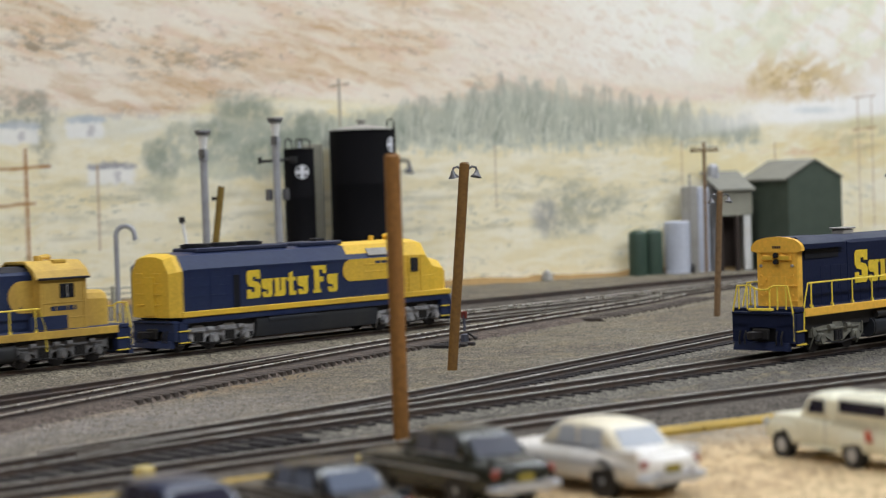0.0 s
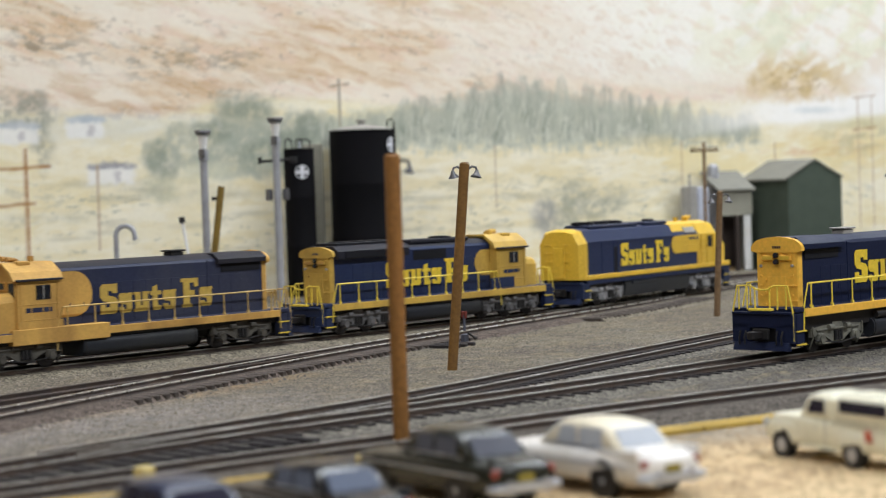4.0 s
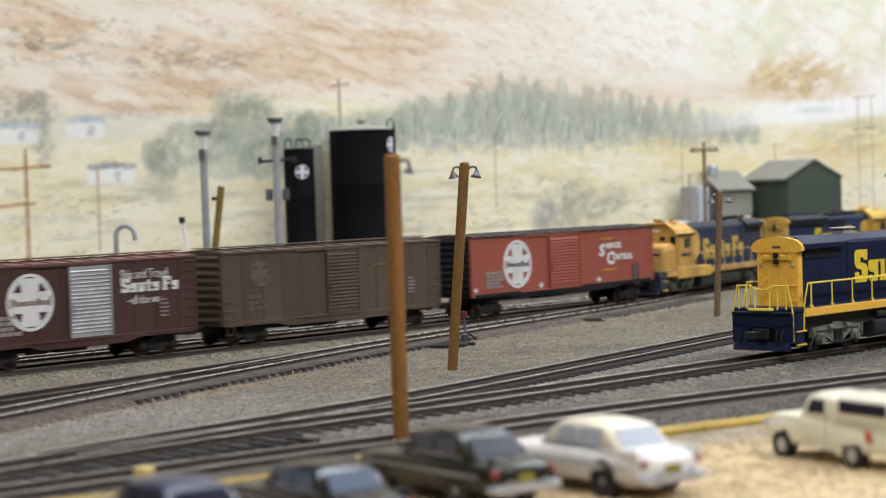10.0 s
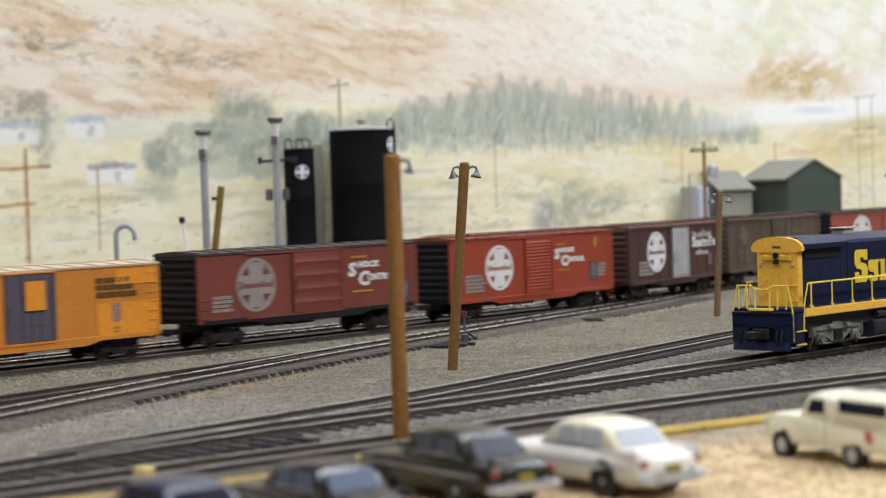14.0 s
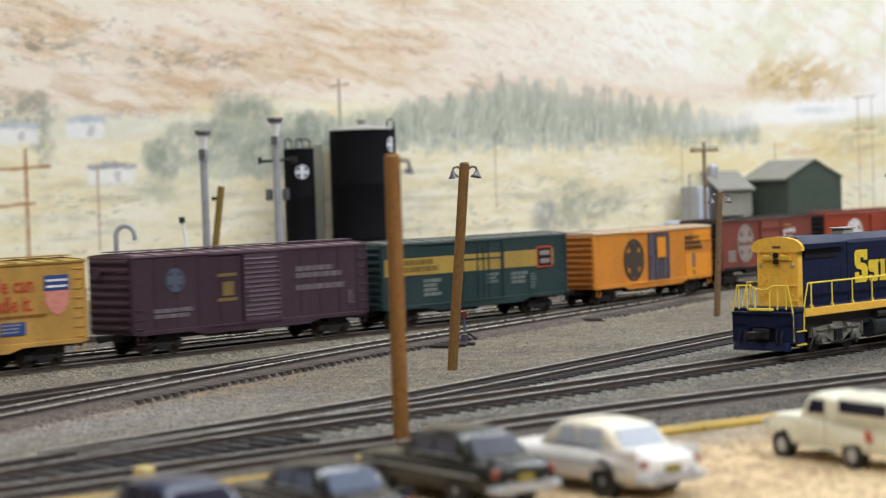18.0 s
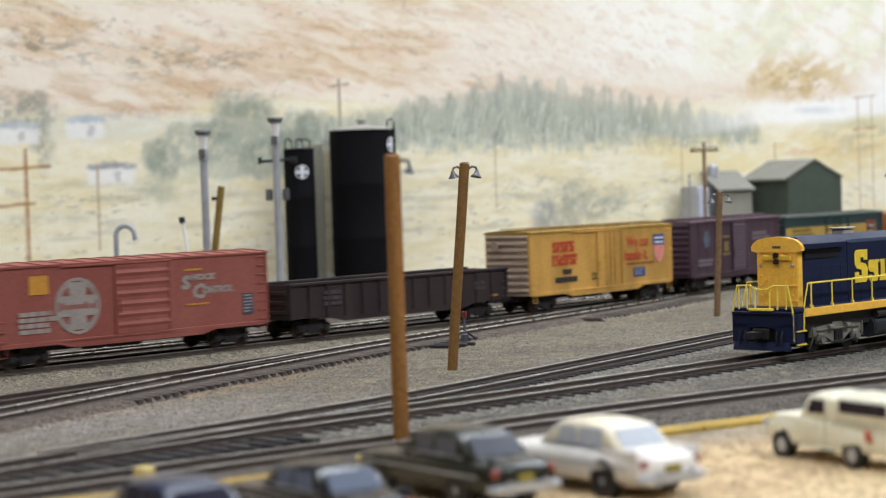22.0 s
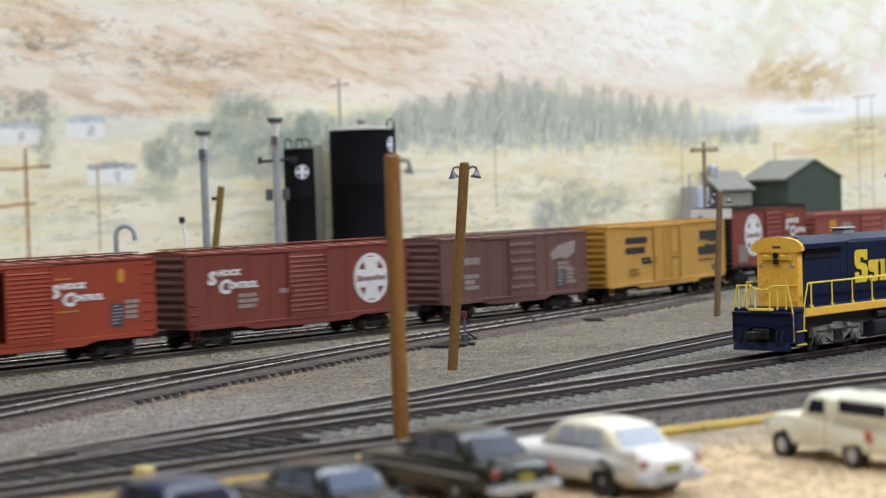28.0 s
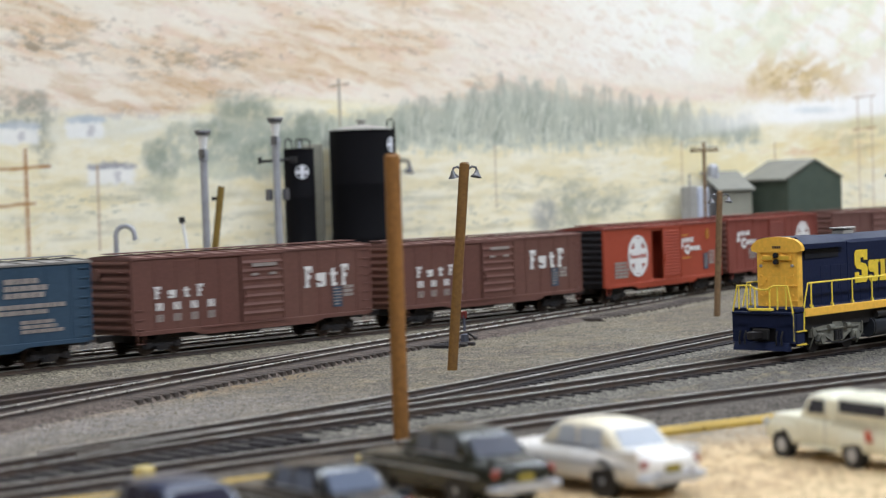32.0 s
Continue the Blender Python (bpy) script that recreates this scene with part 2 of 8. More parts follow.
    lay(c, "d8a878", blob(u, v, 35.5, 9.4, 7.0, 0.6, 0.9, 0.6, 89) * soft(0.4, 0.6, brush(u, v, 4, 1.8, 0.25, 85)) * 0.6)
    lay(c, "cbc79f", blob(u, v, 39, 12.0, 6, 0.8, 0.9, 0.5, 90) * 0.5)
    # the belt of trees
    rng = np.random.RandomState(5)
    streak = brush(u, v, 88, 1.6, 0.2, 97, 3)
    leaf = value_noise(u * 2.2, v * 2.4, 101, 4)
    crown = np.interp(u, [-15, -13, -6, 0, 3.7, 6.6, 9.5, 13.8, 20, 27, 29], [12.0, 13.2, 13.9, 14.8, 15.6, 15.4, 14.8, 14.1, 13.3, 12.4, 11.0])
    ends = soft(-15.5, -12.5, u) * (1 - soft(26, 30, u))
    low = soft(9.6, 10.9, v + (leaf - 0.5) * 1.8 + (streak - 0.5) * 1.2)
    lay(c, "bfc3b4", ends * low * (1 - soft(-1.4, 0.4, v - crown + (leaf - 0.5) * 1.4)) * 0.85)
    for i in range(44):
        uc = -14 + 42.5 * (i + rng.rand() * 0.9) / 44
        top = float(np.interp(uc, [-15, -13, -6, 0, 3.7, 6.6, 9.5, 13.8, 20, 28], [12.6, 13.7, 14.3, 15.2, 16.7, 16.4, 15.8, 14.9, 13.9, 12.8])) + 1.5 * rng.rand() - 1.0
        foot = 10.3 + 0.8 * rng.rand() - (0.7 if uc > 16 else 0)
        wide = 0.75 + 0.65 * rng.rand()
        t = np.clip((v - foot) / (top - foot), 0, 1)
        half = wide * (1.03 - t ** 2.2) ** 0.6 * (0.72 + 0.55 * leaf)
        a = (1 - soft(half * 0.55, half * 1.2, np.abs(u - uc + (leaf - 0.5) * 0.5))) * soft(foot - 0.4, foot + 0.9, v + (leaf - 0.5) * 1.8) * (1 - soft(top - 0.6, top + 0.15, v + (leaf - 0.5) * 0.9))
        lay(c, ("9fa193", "acae9f", "919587", "b6b9aa", "a3a697")[i % 5], a * (0.45 + 0.5 * soft(0.3, 0.66, streak)) * 0.62)
    lay(c, "6f796e", ends * (1 - soft(20, 26, u)) * soft(10.4, 11.4, v) * (1 - soft(-2.6, -0.9, v - crown)) * soft(0.56, 0.72, streak) * soft(0.45, 0.62, leaf) * 0.5)
    lay(c, "d9dacb", ends * soft(10.2, 11, v) * (1 - soft(-1.8, -0.4, v - crown)) * soft(0.58, 0.7, brush(u, v, 86, 1.4, 0.16, 98, 3)) * 0.55)
    grain = 0.5 + 0.5 * soft(0.25, 0.6, leaf * 0.6 + 0.4 * brush(u, v, 60, 0.9, 0.4, 104))
    for cu, cv, ru, rv in ((-19.1, 12.5, 3.2, 2.5), (-22.6, 11.1, 3.5, 1.9), (-25.7, 10.1, 1.6, 1.6), (-17.0, 10.6, 3.8, 2.3), (-14.8, 11.2, 2.2, 2.6), (-20.5, 9.7, 3.4, 1.4)):
        lay(c, "a9ae9f", blob(u, v, cu, cv, ru, rv, 0.3, 0.32, 103) * grain * 0.74)
    for cu, cv, ru, rv in ((-26.0, 10.0, 0.95, 1.35), (-25.2, 9.0, 0.8, 0.9), (-18.6, 13.6, 2.2, 1.1), (-15.6, 10.6, 2.0, 1.8), (-21.6, 11.9, 1.8, 0.9), (-13.9, 12.0, 1.2, 1.6), (-18.2, 10.2, 1.8, 1.2)):
        lay(c, "858d7f", blob(u, v, cu, cv, ru, rv, 0.6, 0.5, 107) * grain * 0.6)
    lay(c, "d3d2bb", blob(u, v, -22.6, 9.0, 2.8, 0.9, 0.7, 0.5, 108) * 0.6)
    lay(c, "c3c2a6", blob(u, v, -25.6, 7.9, 1.6, 1.3, 0.6, 0.5, 106) * grain * 0.7)
    for cu, cv, ru, rv in ((-36.6, 13.9, 2.6, 1.2), (-34.6, 13.3, 1.8, 1.3), (-34.4, 11.0, 0.9, 1.6)):
        lay(c, "8c9084", blob(u, v, cu, cv, ru, rv, 0.8, 0.7, 109) * (0.3 + 0.7 * soft(0.3, 0.62, leaf)) * 0.6)
    for cu, cv, ru, rv, k in ((10.4, 5.4, 3.8, 1.7, 1.0), (7.2, 4.6, 1.8, 1.6, 1.0), (9.0, 6.6, 1.7, 1.1, 0.9), (13.4, 6.0, 2.0, 1.1, 0.6), (8.4, 3.8, 3.0, 1.1, 0.8), (-26.8, 8.0, 1.4, 1.2, 0.45), (-22, 7.4, 3, 1.2, 0.4), (-34, 6.0, 4, 0.5, 0.4), (42.5, 13.2, 1.4, 1.0, 0.6)):
        lay(c, "a3a491", blob(u, v, cu, cv, ru, rv, 0.85, 0.5, 113) * (0.35 + 0.65 * soft(0.3, 0.62, leaf)) * min(k, 1.0) * 0.75)
    for k in range(26):
        cu, cv = -37 + 50 * rng.rand(), 3.2 + 5.5 * rng.rand()
        lay(c, "b9b49c", blob(u, v, cu, cv, 1.2 + 2.5 * rng.rand(), 0.18 + 0.2 * rng.rand(), 0.9, 0.5, 127 + k) * 0.42)
    lay(c, "9d9aa0", blob(u, v, 6.7, 4.8, 1.3, 1.5, 0.8, 0.5, 117) * grain * 0.5)
    # a soft darker patch low on the wall behind the silos
    lay(c, "a59d80", blob(u, v, 20.0, 4.6, 2.4, 2.6, 0.95, 0.4, 118) * 0.55)
    lay(c, "ead8a2", soft(12, 18, u) * soft(6.5, 8, v) * (1 - soft(10.2, 11.5, v)) * soft(0.35, 0.6, brush(u, v, 2, 3.0, 0.7, 119)) * 0.6)
    lay(c, "bdb795", blob(u, v, 40, 10.5, 5, 1.3, 0.9, 0.5, 120) * soft(0.35, 0.6, brush(u, v, 5, 1.6, 0.5, 121)) * 0.6)
    # the white road under the knoll
    road = 12.6 + 0.055 * (u - 30) + (n1 - 0.5) * 1.0
    lay(c, "fdfaf6", soft(17, 33, u) * soft(-1.3, -0.5, v - road) * (1 - soft(0.5, 1.5, v - road + (leaf - 0.5) * 0.8)) * 0.95)
    lay(c, "c9d2d4", blob(u, v, 34.5, 13.0, 3.2, 0.35, 0.9, 0.5, 81) * 0.5)
    lay(c, "fdfaf6", blob(u, v, 43.5, 14.6, 4.5, 2.0, 0.8, 0.4, 80) * 0.9)
    # small painted houses
    for cu, cv, w, roof in ((-29.5, 9.0, 1.8, "7e7c86"), (-31.3, 12.35, 1.5, "b3bdc4"), (-36.4, 12.0, 1.8, "a7b0b8")):
        wu, wv = u + (n3 - 0.5) * 0.5, v + (leaf - 0.5) * 0.4
        inside = (1 - soft(w - 0.35, w + 0.15, np.abs(wu - cu))) * (1 - soft(0.5, 0.95, np.abs(wv - cv)))
        lay(c, "f1efec", inside * 0.8)
        tri = soft(0.2, 0.5, wv - cv) * (1 - soft(0.75, 1.15, wv - cv + 0.15 * np.abs(wu - cu))) * (1 - soft(w, w * 1.35, np.abs(wu - cu - 0.1) + (wv - cv) * 0.5))
        lay(c, roof, tri * (0.45 + 0.5 * n3))
        lay(c, "b4aeb0", (1 - soft(0.1, 0.4, np.abs(wu - cu - w * 0.3))) * (1 - soft(0.2, 0.5, np.abs(wv - cv + 0.2))) * 0.6)
    # painted line poles
    for pu, v0, v1, w, col in ((-35.7, 3.0, 10.8, 0.22, "a8764a"), (-30.5, 3.6, 9.6, 0.12, "b59b7c"), (-11.25, 12.2, 15.7, 0.16, "9b9282"), (2.25, 5.6, 10.4, 0.10, "b9a687"), (39.15, 2.6, 14.2, 0.12, "b99f82"), (40.7, 2.6, 14.2, 0.12, "b99f82"), (20.2, 6.5, 10.5, 0.10, "c4ad85"), (29.9, 8.4, 10.3, 0.09, "a98a6a")):
        lay(c, col, stroke(u, v, pu, v0, pu + 0.02, v1, w) * 0.85)
    for pu, pv, half, w, col in ((-36.4, 9.55, 2.4, 0.16, "a8703c"), (-36.6, 7.0, 1.5, 0.16, "a8703c"), (-11.2, 15.3, 0.8, 0.12, "a38c70"), (39.9, 14.1, 1.2, 0.1, "b99f82"), (39.9, 11.3, 1.3, 0.12, "b08e6c")):
        lay(c, col, stroke(u, v, pu - half, pv - 0.08, pu + half, pv + 0.12, w) * 0.8)
    lay(c, "f4efe2", soft(0.62, 0.85, value_noise(u * 0.8, v * 0.8, 131, 3)) * 0.2)
    return np.clip(c, 0, 1)


def grid_mesh(name, xs, ys, place, colours, material):
    """A sheet over a grid, with one colour for each corner."""
    nx, ny = len(xs), len(ys)
    X, Y = np.meshgrid(xs, ys, indexing="ij")
    co = (place(X, Y) * K).reshape(-1, 3)
    i = np.arange((nx - 1) * (ny - 1))
    a = (i // (ny - 1)) * ny + i % (ny - 1)
    quads = np.stack([a, a + ny, a + ny + 1, a + 1], -1)
    me = bpy.data.meshes.new(name)
    me.from_pydata(co.tolist(), [], quads.tolist())
    col = me.color_attributes.new("paint", "FLOAT_COLOR", "POINT")
    rgba = np.ones((nx * ny, 4), np.float32)
    rgba[:, :3] = colours(X, Y).reshape(-1, 3)
    col.data.foreach_set("color", rgba.ravel())
    me.materials.append(material)
    me.shade_smooth()
    return me


def mural_material():
    mat = bpy.data.materials.new("mural_paint")
    n, l = nodes_of(mat)
    b = n["Principled BSDF"]
    at_ = n.new("ShaderNodeVertexColor")
    at_.layer_name = "paint"
    tc = n.new("ShaderNodeTexCoord")
    no = n.new("ShaderNodeTexNoise")
    no.inputs["Scale"].default_value, no.inputs["Detail"].default_value = 260, 5
    l.new(tc.outputs["Object"], no.inputs["Vector"])
    mr = n.new("ShaderNodeMapRange")
    mr.inputs["From Min"].default_value, mr.inputs["From Max"].default_value = 0.3, 0.7
    mr.inputs["To Min"].default_value, mr.inputs["To Max"].default_value = 0.975, 1.02
    l.new(no.outputs["Fac"], mr.inputs["Value"])
    mx = n.new("ShaderNodeMix")
    mx.data_type, mx.blend_type = "RGBA", "MULTIPLY"
    mx.inputs["Factor"].default_value = 1
    l.new(at_.outputs["Color"], mx.inputs["A"])
    l.new(mr.outputs["Result"], mx.inputs["B"])
    l.new(mx.outputs["Result"], b.inputs["Base Color"])
    b.inputs["Roughness"].default_value, b.inputs["Specular IOR Level"].default_value = 0.9, 0.15
    bp = n.new("ShaderNodeBump")
    bp.inputs["Strength"].default_value, bp.inputs["Distance"].default_value = 0.06, 0.0004
    l.new(no.outputs["Fac"], bp.inputs["Height"])
    l.new(bp.outputs["Normal"], b.inputs["Normal"])
    return mat


PLASTER = paint("room_plaster", "d8d4cc", 0.9, dirt_amount=0.15, dirt_scale=1)
FASCIA = paint("fascia_board", "4a4f48", 0.7, dirt_amount=0.2, dirt_scale=1)
CARPET = paint("floor_carpet", "6f6a64", 0.95, grain=0.3, dirt_amount=0.3, dirt_scale=1)
us = np.concatenate([np.arange(-420, -46, 4.0), np.arange(-46, 50, 0.13), np.arange(50, 330, 4.0)])
vs = np.concatenate([np.arange(-3.0, 24.5, 0.13), np.arange(25, 63, 2.0)])


def on_wall(U, Vv):
    return np.stack([WALL_A.x + WALL_DIR.x * U, WALL_A.y + WALL_DIR.y * U, Vv], -1)


backdrop = tagged(new("backdrop", grid_mesh("backdrop", us, vs, on_wall, paint_mural, mural_material())), "backdrop wall hand-painted with sandy hills, grey-green trees and cream fields", "backdrop", kind="structure")
s = S()
x0, y0 = wall_point(-420, -0.3)
x1, y1 = wall_point(330, -0.3)
o = WALL_NORMAL
s.prism([(x0, y0), (x1, y1), (x1 - o.x * 3, y1 - o.y * 3), (x0 - o.x * 3, y0 - o.y * 3)], "z", FLOOR / K, 64)
tagged(part("wall_behind_backdrop", s, PLASTER), "plain plaster wall that carries the painted backdrop", "wall", kind="structure")

# ---- ground: one sheet from the layout's edge to the backdrop ----
CURB_A, CURB_B = Vector((18.4, -29.4)), Vector((70.0, -44.3))       # yellow edge of the car park
CURB_DIR = (CURB_B - CURB_A).normalized()
CURB_NORMAL = Vector((-CURB_DIR.y, CURB_DIR.x))                      # towards the tracks


def curb_side(x, y):
    return (x - CURB_A.x) * CURB_NORMAL.x + (y - CURB_A.y) * CURB_NORMAL.y


def ground_height(X, Y):
    n = value_noise(X * 0.5, Y * 0.5, 7, 4) - 0.5
    side = curb_side(X, Y)
    lot = 1 - soft(-0.3, 0.1, side)
    near_main = np.exp(-((Y + 1.0) / 11.0) ** 2)
    z = -0.40 + n * 0.16 * (1 - near_main * 0.5)
    return z * (1 - lot) + (-0.06 + n * 0.06) * lot


def ground_colour(X, Y):
    c = np.empty(X.shape + (3,))
    c[:] = np.array(lin("675f54"))
    n = value_noise(X * 0.18, Y * 0.25, 17, 5)
    m = value_noise(X * 0.7, Y * 0.9, 19, 4)
    lay(c, "777060", soft(0.45, 0.75, n) * 0.7)
    lay(c, "6e6a64", soft(0.5, 0.8, m) * 0.6)
    third = -24.74 + 0.158 * (X - 45)
    lay(c, "56524d", (1 - soft(0.5, 3.0, Y - third)) * 0.8)
    lay(c, "5f5c58", (1 - soft(0, 9, np.abs(Y - 8))) * 0.7)
    lead = np.where(X > 60, -7.8 + (X - 60) * 0.19, -7.8 + (X - 60) * 0.27)
    lay(c, "625d55", np.exp(-((Y - lead) / 2.2) ** 2) * 0.55)
    lay(c, "74674f", np.exp(-((Y - lead + 3.4) / 1.2) ** 2) * soft(0.4, 0.7, m) * 0.6)
    lay(c, "5c564d", soft(0.55, 0.75, value_noise(X * 0.22 + 9, Y * 0.5, 29, 4)) * 0.4)
    lay(c, "86795f", soft(0.55, 0.7, value_noise(X * 1.3 + 3, Y * 1.5, 37, 4)) * 0.5)
    lay(c, "565049", soft(0.56, 0.7, value_noise(X * 1.7, Y * 2.1 + 5, 39, 3)) * 0.4)
    lay(c, "786f60", soft(0.55, 0.75, value_noise(X * 0.3, Y * 0.45 + 5, 33, 4)) * 0.5)
    lot = 1 - soft(-1.6, 0.4, curb_side(X, Y) + (m - 0.5) * 2.5)
    lay(c, "cab18a", lot)
    lay(c, "ad9270", lot * soft(0.4, 0.7, n) * 0.6)
    lay(c, "d2ba94", lot * soft(0.5, 0.75, m) * 0.5)
    lay(c, "8f6440", lot * np.exp(-(((X - 40.4) / 1.3) ** 2 + ((Y + 40.6) / 1.0) ** 2)) * soft(0.3, 0.6, m) * 0.7)
    lay(c, "8f8576", (1 - soft(0.4, 3.4, np.abs(curb_side(X, Y) + 1.6) + (n - 0.5) * 2)) * 0.8)
    lay(c, "8a6d4c", np.exp(-((Y - lead + 2.6) / 1.0) ** 2) * (1 - soft(50, 66, X)) * soft(0.35, 0.65, m) * 0.6)
    lay(c, "857f7c", np.exp(-((Y + 17.5) / 3.5) ** 2) * (1 - soft(44, 56, X)) * 0.6)
    return c


def ground_material(name="ballast_ground", colour=None):
    mat = bpy.data.materials.new(name)
    n, l = nodes_of(mat)
    b = n["Principled BSDF"]
    va = n.new("ShaderNodeVertexColor")
    va.layer_name = "paint"
    tc = n.new("ShaderNodeTexCoord")
    vo = n.new("ShaderNodeTexVoronoi")
    vo.inputs["Scale"].default_value = 1150
    l.new(tc.outputs["Object"], vo.inputs["Vector"])
    v2 = n.new("ShaderNodeTexVoronoi")
    v2.inputs["Scale"].default_value = 330
    l.new(tc.outputs["Object"], v2.inputs["Vector"])
    no = n.new("ShaderNodeTexNoise")
    no.inputs["Scale"].default_value, no.inputs["Detail"].default_value = 120, 6
    l.new(tc.outputs["Object"], no.inputs["Vector"])
    sp = n.new("ShaderNodeSeparateColor")
    l.new(vo.outputs["Color"], sp.inputs["Color"])
    s2 = n.new("ShaderNodeSeparateColor")
    l.new(v2.outputs["Color"], s2.inputs["Color"])
    m1 = n.new("ShaderNodeMapRange")
    m1.inputs["To Min"].default_value, m1.inputs["To Max"].default_value = 0.42, 1.58
    l.new(sp.outputs["Red"], m1.inputs["Value"])
    m2 = n.new("ShaderNodeMapRange")
    m2.inputs["To Min"].default_value, m2.inputs["To Max"].default_value = 0.85, 1.12
    l.new(s2.outputs["Green"], m2.inputs["Value"])
    m3 = n.new("ShaderNodeMapRange")
    m3.inputs["From Min"].default_value, m3.inputs["From Max"].default_value = 0.3, 0.7
    m3.inputs["To Min"].default_value, m3.inputs["To Max"].default_value = 0.8, 1.15
    l.new(no.outputs["Fac"], m3.inputs["Value"])
    p1 = n.new("ShaderNodeMath")
    p1.operation = "MULTIPLY"
    l.new(m1.outputs["Result"], p1.inputs[0])
    l.new(m2.outputs["Result"], p1.inputs[1])
    p2 = n.new("ShaderNodeMath")
    p2.operation = "MULTIPLY"
    l.new(p1.outputs["Value"], p2.inputs[0])
    l.new(m3.outputs["Result"], p2.inputs[1])
    mx = n.new("ShaderNodeMix")
    mx.data_type, mx.blend_type = "RGBA", "MULTIPLY"
    mx.inputs["Factor"].default_value = 1
    if colour:
        mx.inputs["A"].default_value = (*lin(colour), 1)
    else:
        l.new(va.outputs["Color"], mx.inputs["A"])
    l.new(p2.outputs["Value"], mx.inputs["B"])
    l.new(mx.outputs["Result"], b.inputs["Base Color"])
    b.inputs["Roughness"].default_value, b.inputs["Specular IOR Level"].default_value = 0.92, 0.2
    bp = n.new("ShaderNodeBump")
    bp.inputs["Strength"].default_value, bp.inputs["Distance"].default_value = 0.7, 0.0010
    l.new(p2.outputs["Value"], bp.inputs["Height"])
    l.new(bp.outputs["Normal"], b.inputs["Normal"])
    return mat


GROUND = ground_material()
BED_TAN = ground_material("tan_ballast", "70685a")
BED_PALE = ground_material("pale_ballast", "756d5f")
BED_DARK = ground_material("dark_ballast", "575049")
BED_BROWN = ground_material("brown_ballast", "5b5049")
BED_GREY = ground_material("grey_ballast", "68635b")
gx = np.concatenate([np.arange(-360, 10, 10.0), np.arange(10, 165, 0.6), np.arange(165, 445, 10.0)])
gt = np.linspace(0, 1, 190) ** 1.25


def ground_place(X, T):
    front = -58 - np.clip(X - 120, 0, 400) * 0.42
    back = WALL_A.y + (X - WALL_A.x) * WALL_DIR.y / WALL_DIR.x
    Y = front + (back - front) * T
    return X, Y


def ground_sheet(X, T):
    X, Y = ground_place(X, T)
    return np.stack([X, Y, ground_height(X, Y)], -1)


def ground_tint(X, T):
    return ground_colour(*ground_place(X, T))


tagged(new("ground", grid_mesh("ground", gx, gt, ground_sheet, ground_tint, GROUND)), "tan and grey gravel ground of the model railway yard", "ground", kind="structure")
s = S().prism([(-360, -58), (120, -58), (445, -194.5), (445, -196.5), (119.5, -60), (-360, -60)], "z", -45, -0.1)
tagged(part("layout_fascia", s, FASCIA), "dark green board along the layout's front edge", "fascia", kind="structure")
s = S().box(-420, 480, -330, 300, FLOOR / K - 5, FLOOR / K)
tagged(part("floor", s, CARPET), "grey carpet floor of the train room", "floor", kind="structure")
s = S().box(-420, 480, -330, 300, CEILING / K, CEILING / K + 5)
tagged(part("ceiling", s, PLASTER), "white plaster ceiling of the train room", "ceiling", kind="structure")
for nm, b in (("wall_south", (-420, 480, -335, -330)), ("wall_north", (-420, 480, 300, 305)), ("wall_west", (-425, -420, -335, 305)), ("wall_east", (480, 485, -335, 305))):
    s = S().box(*b, FLOOR / K - 5, CEILING / K + 5)
    tagged(part(nm, s, PLASTER), "plain white plaster room wall", "wall", kind="structure")
TUBE = bpy.data.materials.new("lit_diffuser")
tn, tl = nodes_of(TUBE)
tn["Principled BSDF"].inputs["Emission Color"].default_value = (1, 0.97, 0.9, 1)
tn["Principled BSDF"].inputs["Emission Strength"].default_value = 2.0
for lx, ly, power in LAMPS:
    f = base("ceiling_light", pose(lx, ly, CEILING), "white ceiling fixture with a lit diffuser", "light", "ceiling lights")
    part("frame", S().box(-52, 52, -12, 12, -5, 0, 0.6), WHITE, f)
    part("diffuser", S().box(-50.5, 50.5, -10.5, 10.5, -5.6, -4.9, 0.2), TUBE, f)

# ---- tracks ----
def chain(points, step):
    """Evenly spaced stations along a smoothed line of (x, y) points: x, y, heading."""
    pts = np.array(points, float)
    for _ in range(3):
        q = np.empty((2 * len(pts) - 2, 2))
        q[0::2], q[1::2] = pts[:-1] * 0.75 + pts[1:] * 0.25, pts[:-1] * 0.25 + pts[1:] * 0.75
        pts = np.vstack([pts[:1], q, pts[-1:]])
    seg = np.hypot(*np.diff(pts, axis=0).T)
    dist = np.concatenate([[0], np.cumsum(seg)])
    d = np.arange(0, dist[-1], step)
    x, y = np.interp(d, dist, pts[:, 0]), np.interp(d, dist, pts[:, 1])
    h = np.arctan2(np.gradient(y), np.gradient(x))
    return x, y, h


def rail_shape(x, y, h, off, profile):
    s = S()
    rows = []
    for a, b, c in zip(x, y, h):
        nx, ny = -math.sin(c), math.cos(c)
        rows.append(s.ring([(a + nx * (off + p), b + ny * (off + p), z) for p, z in profile]))
    return s.skin(rows)


